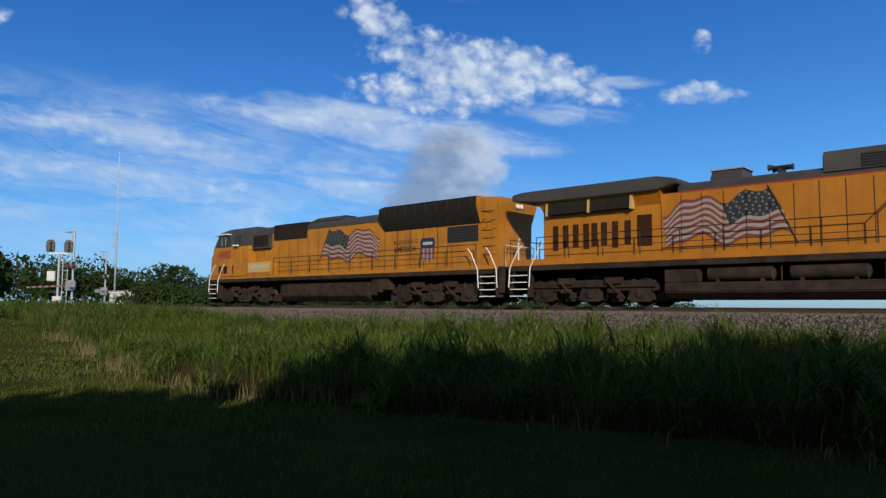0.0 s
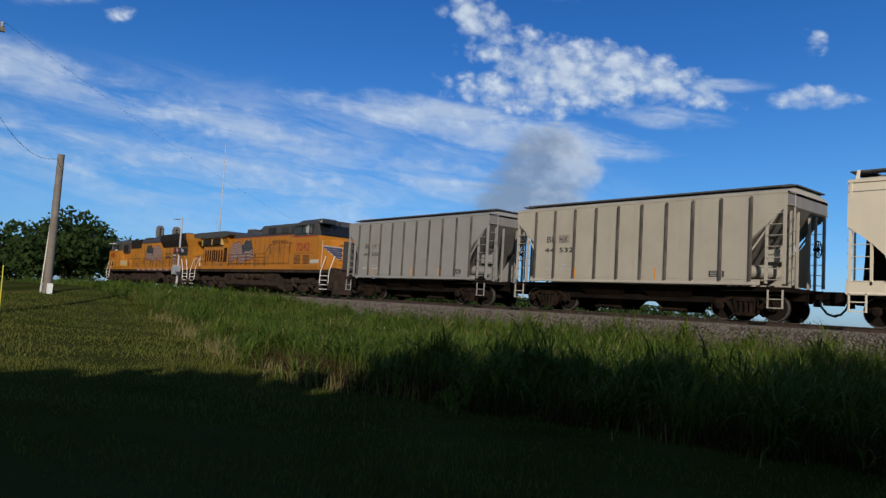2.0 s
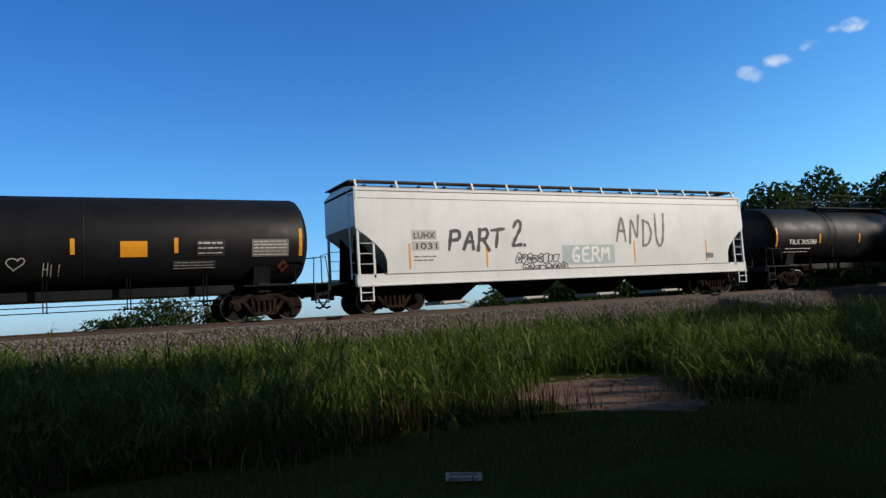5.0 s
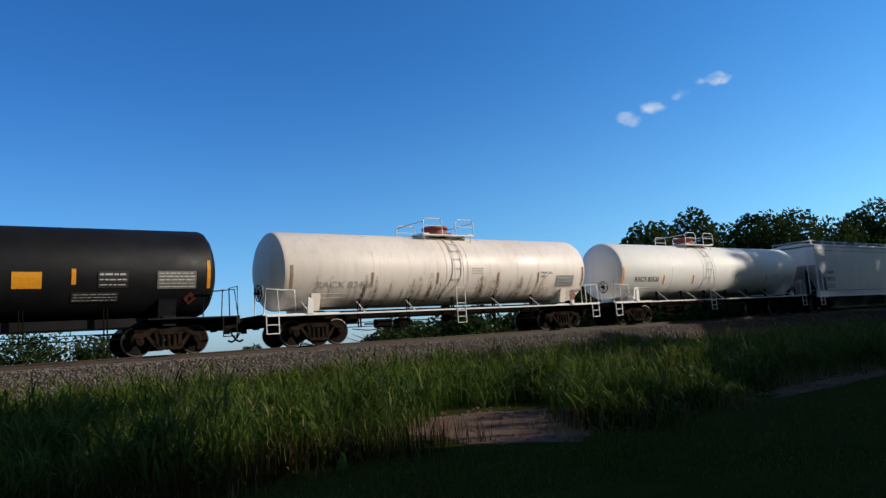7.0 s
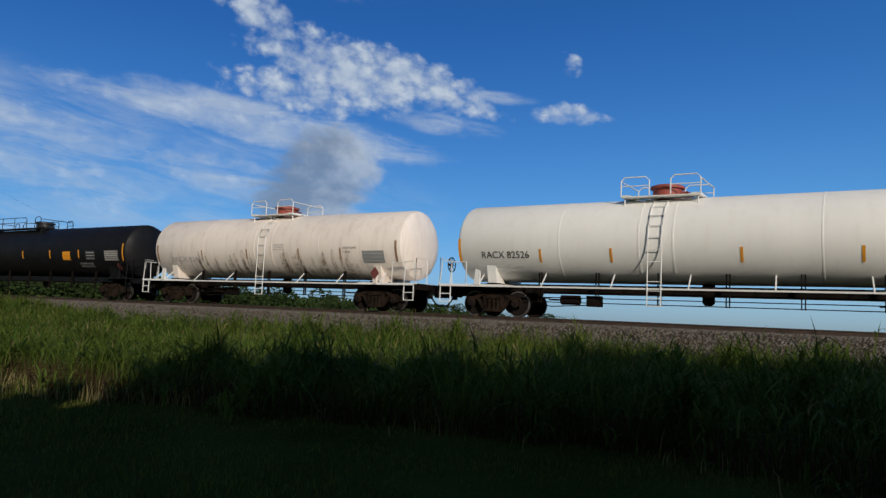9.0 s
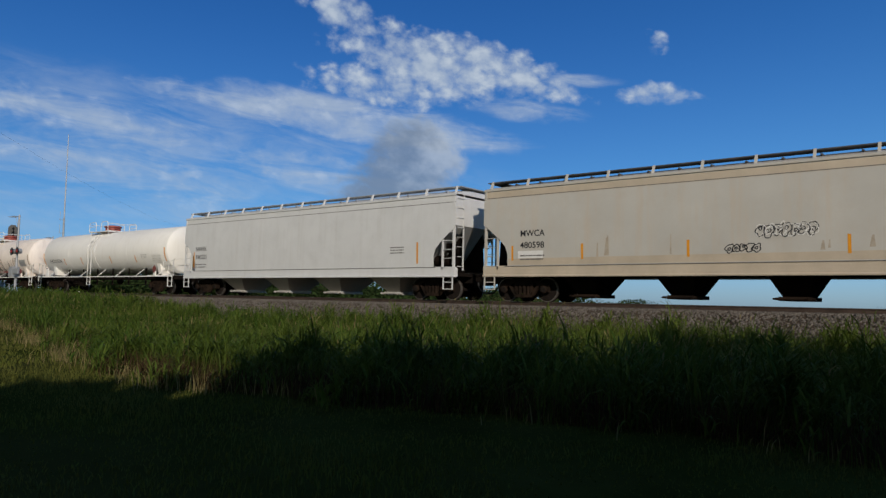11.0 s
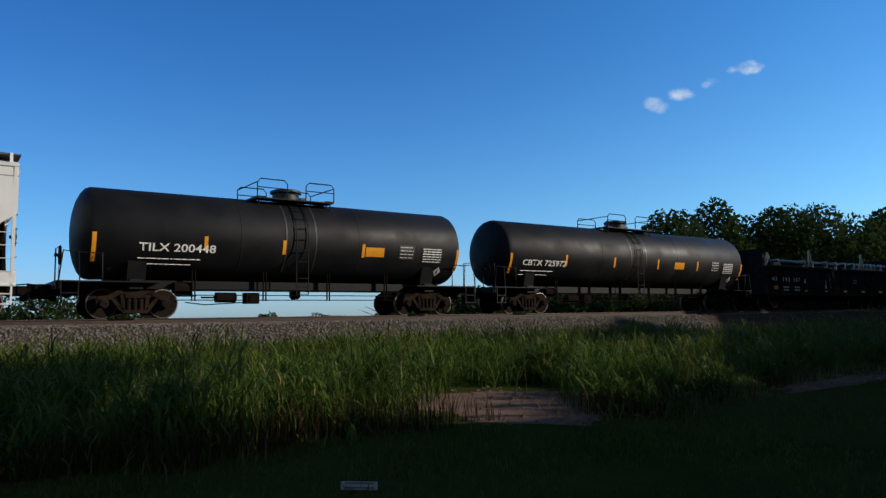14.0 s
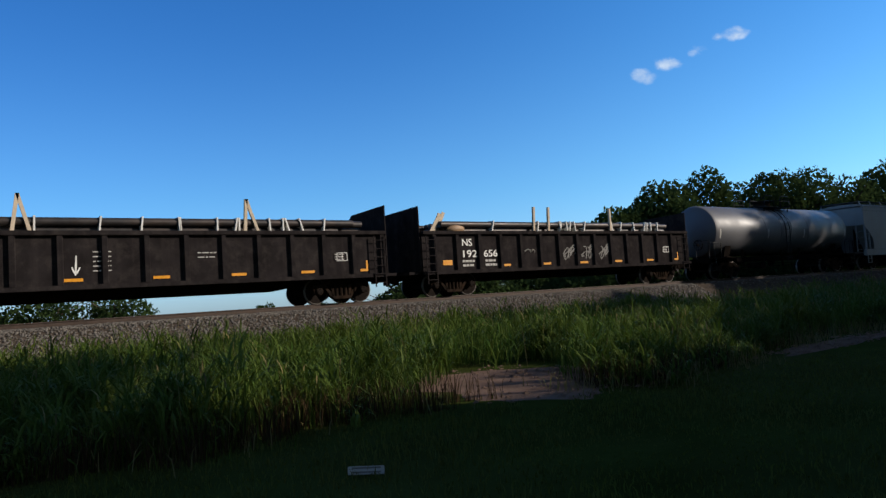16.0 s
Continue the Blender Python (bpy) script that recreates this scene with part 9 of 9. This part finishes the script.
    for zz in (6.1, 7.4):
        part("antenna", Mesh().tube([(0, 0, zz), (-0.9, 0, zz + 0.05), (-0.9, 0, zz + 0.9)], 0.025, 6), M["galv"], t)


def poles():
    # leaning short pole with a wire to a taller one
    x, y = at_bearing(78.45, 44)
    z = ground_z(x, y)
    p = thing("utility_pole", "weathered grey wooden utility pole, slightly leaning", "utility pole", m=pose(x, y, z, 0, 1.5, 0))
    part("pole", Mesh().tube([(0, 0, -0.2), (0, 0, 7.5)], 0.22, 14, r_end=0.17), M["pole"], p)
    part("conduit", Mesh().tube([(-0.26, 0, 0), (-0.24, 0, 3.8)], 0.04, 6), M["galv"], p)
    part("pole_guard", Mesh().tube([(-0.55, -0.2, 0), (-0.18, -0.1, 4.6)], 0.03, 6), M["white"], p)
    part("service_drop", Mesh().tube([(-0.15, 0, 7.3), (-0.4, 0, 6.9), (-0.35, 0, 6.3)], 0.02, 6), M["wire"], p)
    for dx in (-0.75, 0.55):
        part("stub", Mesh().box(dx - 0.12, dx + 0.12, -0.12, 0.12, 0, 0.55), M["white"], p)
    top = Vector((x - 0.15, y, z + 7.35))
    x2, y2 = at_bearing(85.0, 30)
    z2 = ground_z(x2, y2)
    q = thing("utility_pole", "tall wooden utility pole with crossarm and insulators", "utility pole", m=pose(x2, y2, z2))
    part("pole", Mesh().tube([(0, 0, -0.2), (0, 0, 11.2)], 0.19, 14, r_end=0.13), M["pole"], q)
    part("crossarm", Mesh().box(-0.06, 0.06, -0.3, 1.3, 10.35, 10.5), M["pole"], q)
    part("brace", Mesh().tube([(0, 0.05, 9.7), (0, 0.9, 10.35)], 0.03, 6), M["pole"], q)
    for k in (0.5, 0.85, 1.2):
        part("insulator", Mesh().lathe([(0, 0.05), (0.06, 0.08), (0.1, 0.05), (0.16, 0.07), (0.22, 0.03)], (0, k, 10.5), "z", 10), M["galv"], q)
    a = Vector((x2, y2 + 0.1, z2 + 9.6))

    def wire(p0, p1, sag, r=0.016):
        pts = []
        for i in range(25):
            u = i / 24
            v = Vector(p0).lerp(Vector(p1), u)
            v.z -= sag * 4 * u * (1 - u)
            pts.append(v)
        w = thing("overhead_wire", "thin black overhead wire between poles", "wire", "overhead wires")
        part("strand", Mesh().tube(pts, r, 6), M["wire"], w)
    wire(a, top, 1.3, 0.010)
    far = at_bearing(55.5, 150)
    wire((x2, y2 + 1.2, z2 + 10.75), (far[0], far[1], 14.0), 3.5, 0.0035)
    k = thing("utility_pole", "distant wooden utility pole", "utility pole", m=pose(far[0], far[1], ground_z(*far)))
    part("pole", Mesh().tube([(0, 0, -0.2), (0, 0, 15.6)], 0.18, 10, r_end=0.12), M["pole"], k)
    x3, y3 = at_bearing(82.3, 62)
    d = thing("road_sign", "small sign on a thin post beside the road", "road sign", m=pose(x3, y3, ground_z(x3, y3)))
    part("post", Mesh().tube([(0, 0, 0), (0, 0, 3.4)], 0.05, 8), M["galv"], d)
    part("plate", Mesh().box(-0.03, 0.0, -0.4, 0.4, 2.6, 3.5), M["faded"], d, bevel=0.01)
    for px, py, lean in ((-27.0, 4.5, 4), (-28.4, 4.2, 9)):
        s = thing("marker_stake", "slender yellow marker stake in the grass", "marker stake", "marker stakes", pose(px, py, ground_z(px, py), 0, -lean, 0))
        part("stake", Mesh().box(-0.035, 0.035, -0.012, 0.012, -0.1, 1.95), M["stake_yellow"], s, bevel=0.006)
    # pale plate lying in the grass
    s = thing("fallen_plate", "pale weathered plate lying in the grass", "plate", m=pose(3.17, 5.82, ground_z(3.17, 5.82) + 0.06, 55, 4, -24))
    part("plate", Mesh().box(-0.165, 0.165, -0.04, 0.04, 0, 0.012), M["faded"], s, bevel=0.004)
    for r in (-0.02, 0.02):
        part("writing", Mesh().box(-0.13, 0.13, r - 0.008, r + 0.008, 0.012, 0.014), M["ink_soft"], s)


crossing()
poles()
lead_locomotive(-39.0, -16.0)
second_locomotive(-16.0, 6.3)


consist()


# ---- motion ----
# small unevenness of the train's run: seconds, metres
RUN = [(0, -0.62), (0.5, 0.0), (1, -0.14), (1.5, 0.03), (2, 0), (2.5, 0), (3, 0.09), (3.5, 0), (4, 0), (4.5, 0.15), (5, -0.02), (6, 0), (7, -0.2), (7.5, -0.54), (8, 0.28), (8.5, 0.26), (9.5, 0), (10.5, -0.2),
       (11, -0.43), (11.5, 0.12), (12, 0.23), (12.5, 0.44), (13, 0.41), (13.5, 0.33), (14, -0.3), (14.5, -0.59), (15, -0.3), (15.5, -0.1), (16, 0.09)]


def run(t):
    """How far the train has gone at t seconds, without its small unevenness."""
    return -SPEED * t - GAIN * (t - 8) ** 2 / 2


def motions():
    turns = [(i / FPS, math.degrees(run(i / FPS) - run(0))) for i in range(16 * FPS + 1)]
    for wheel, radius in WHEELS:
        x, y, z = wheel.location
        walk(wheel, [(t, pose(x, y, z, 0, q / radius, 0)) for t, q in turns])
    for car, middle in TRAIN:
        walk(car, [(t, pose(middle + run(t) + d, TRACK_Y, 0)) for t, d in RUN])


motions()
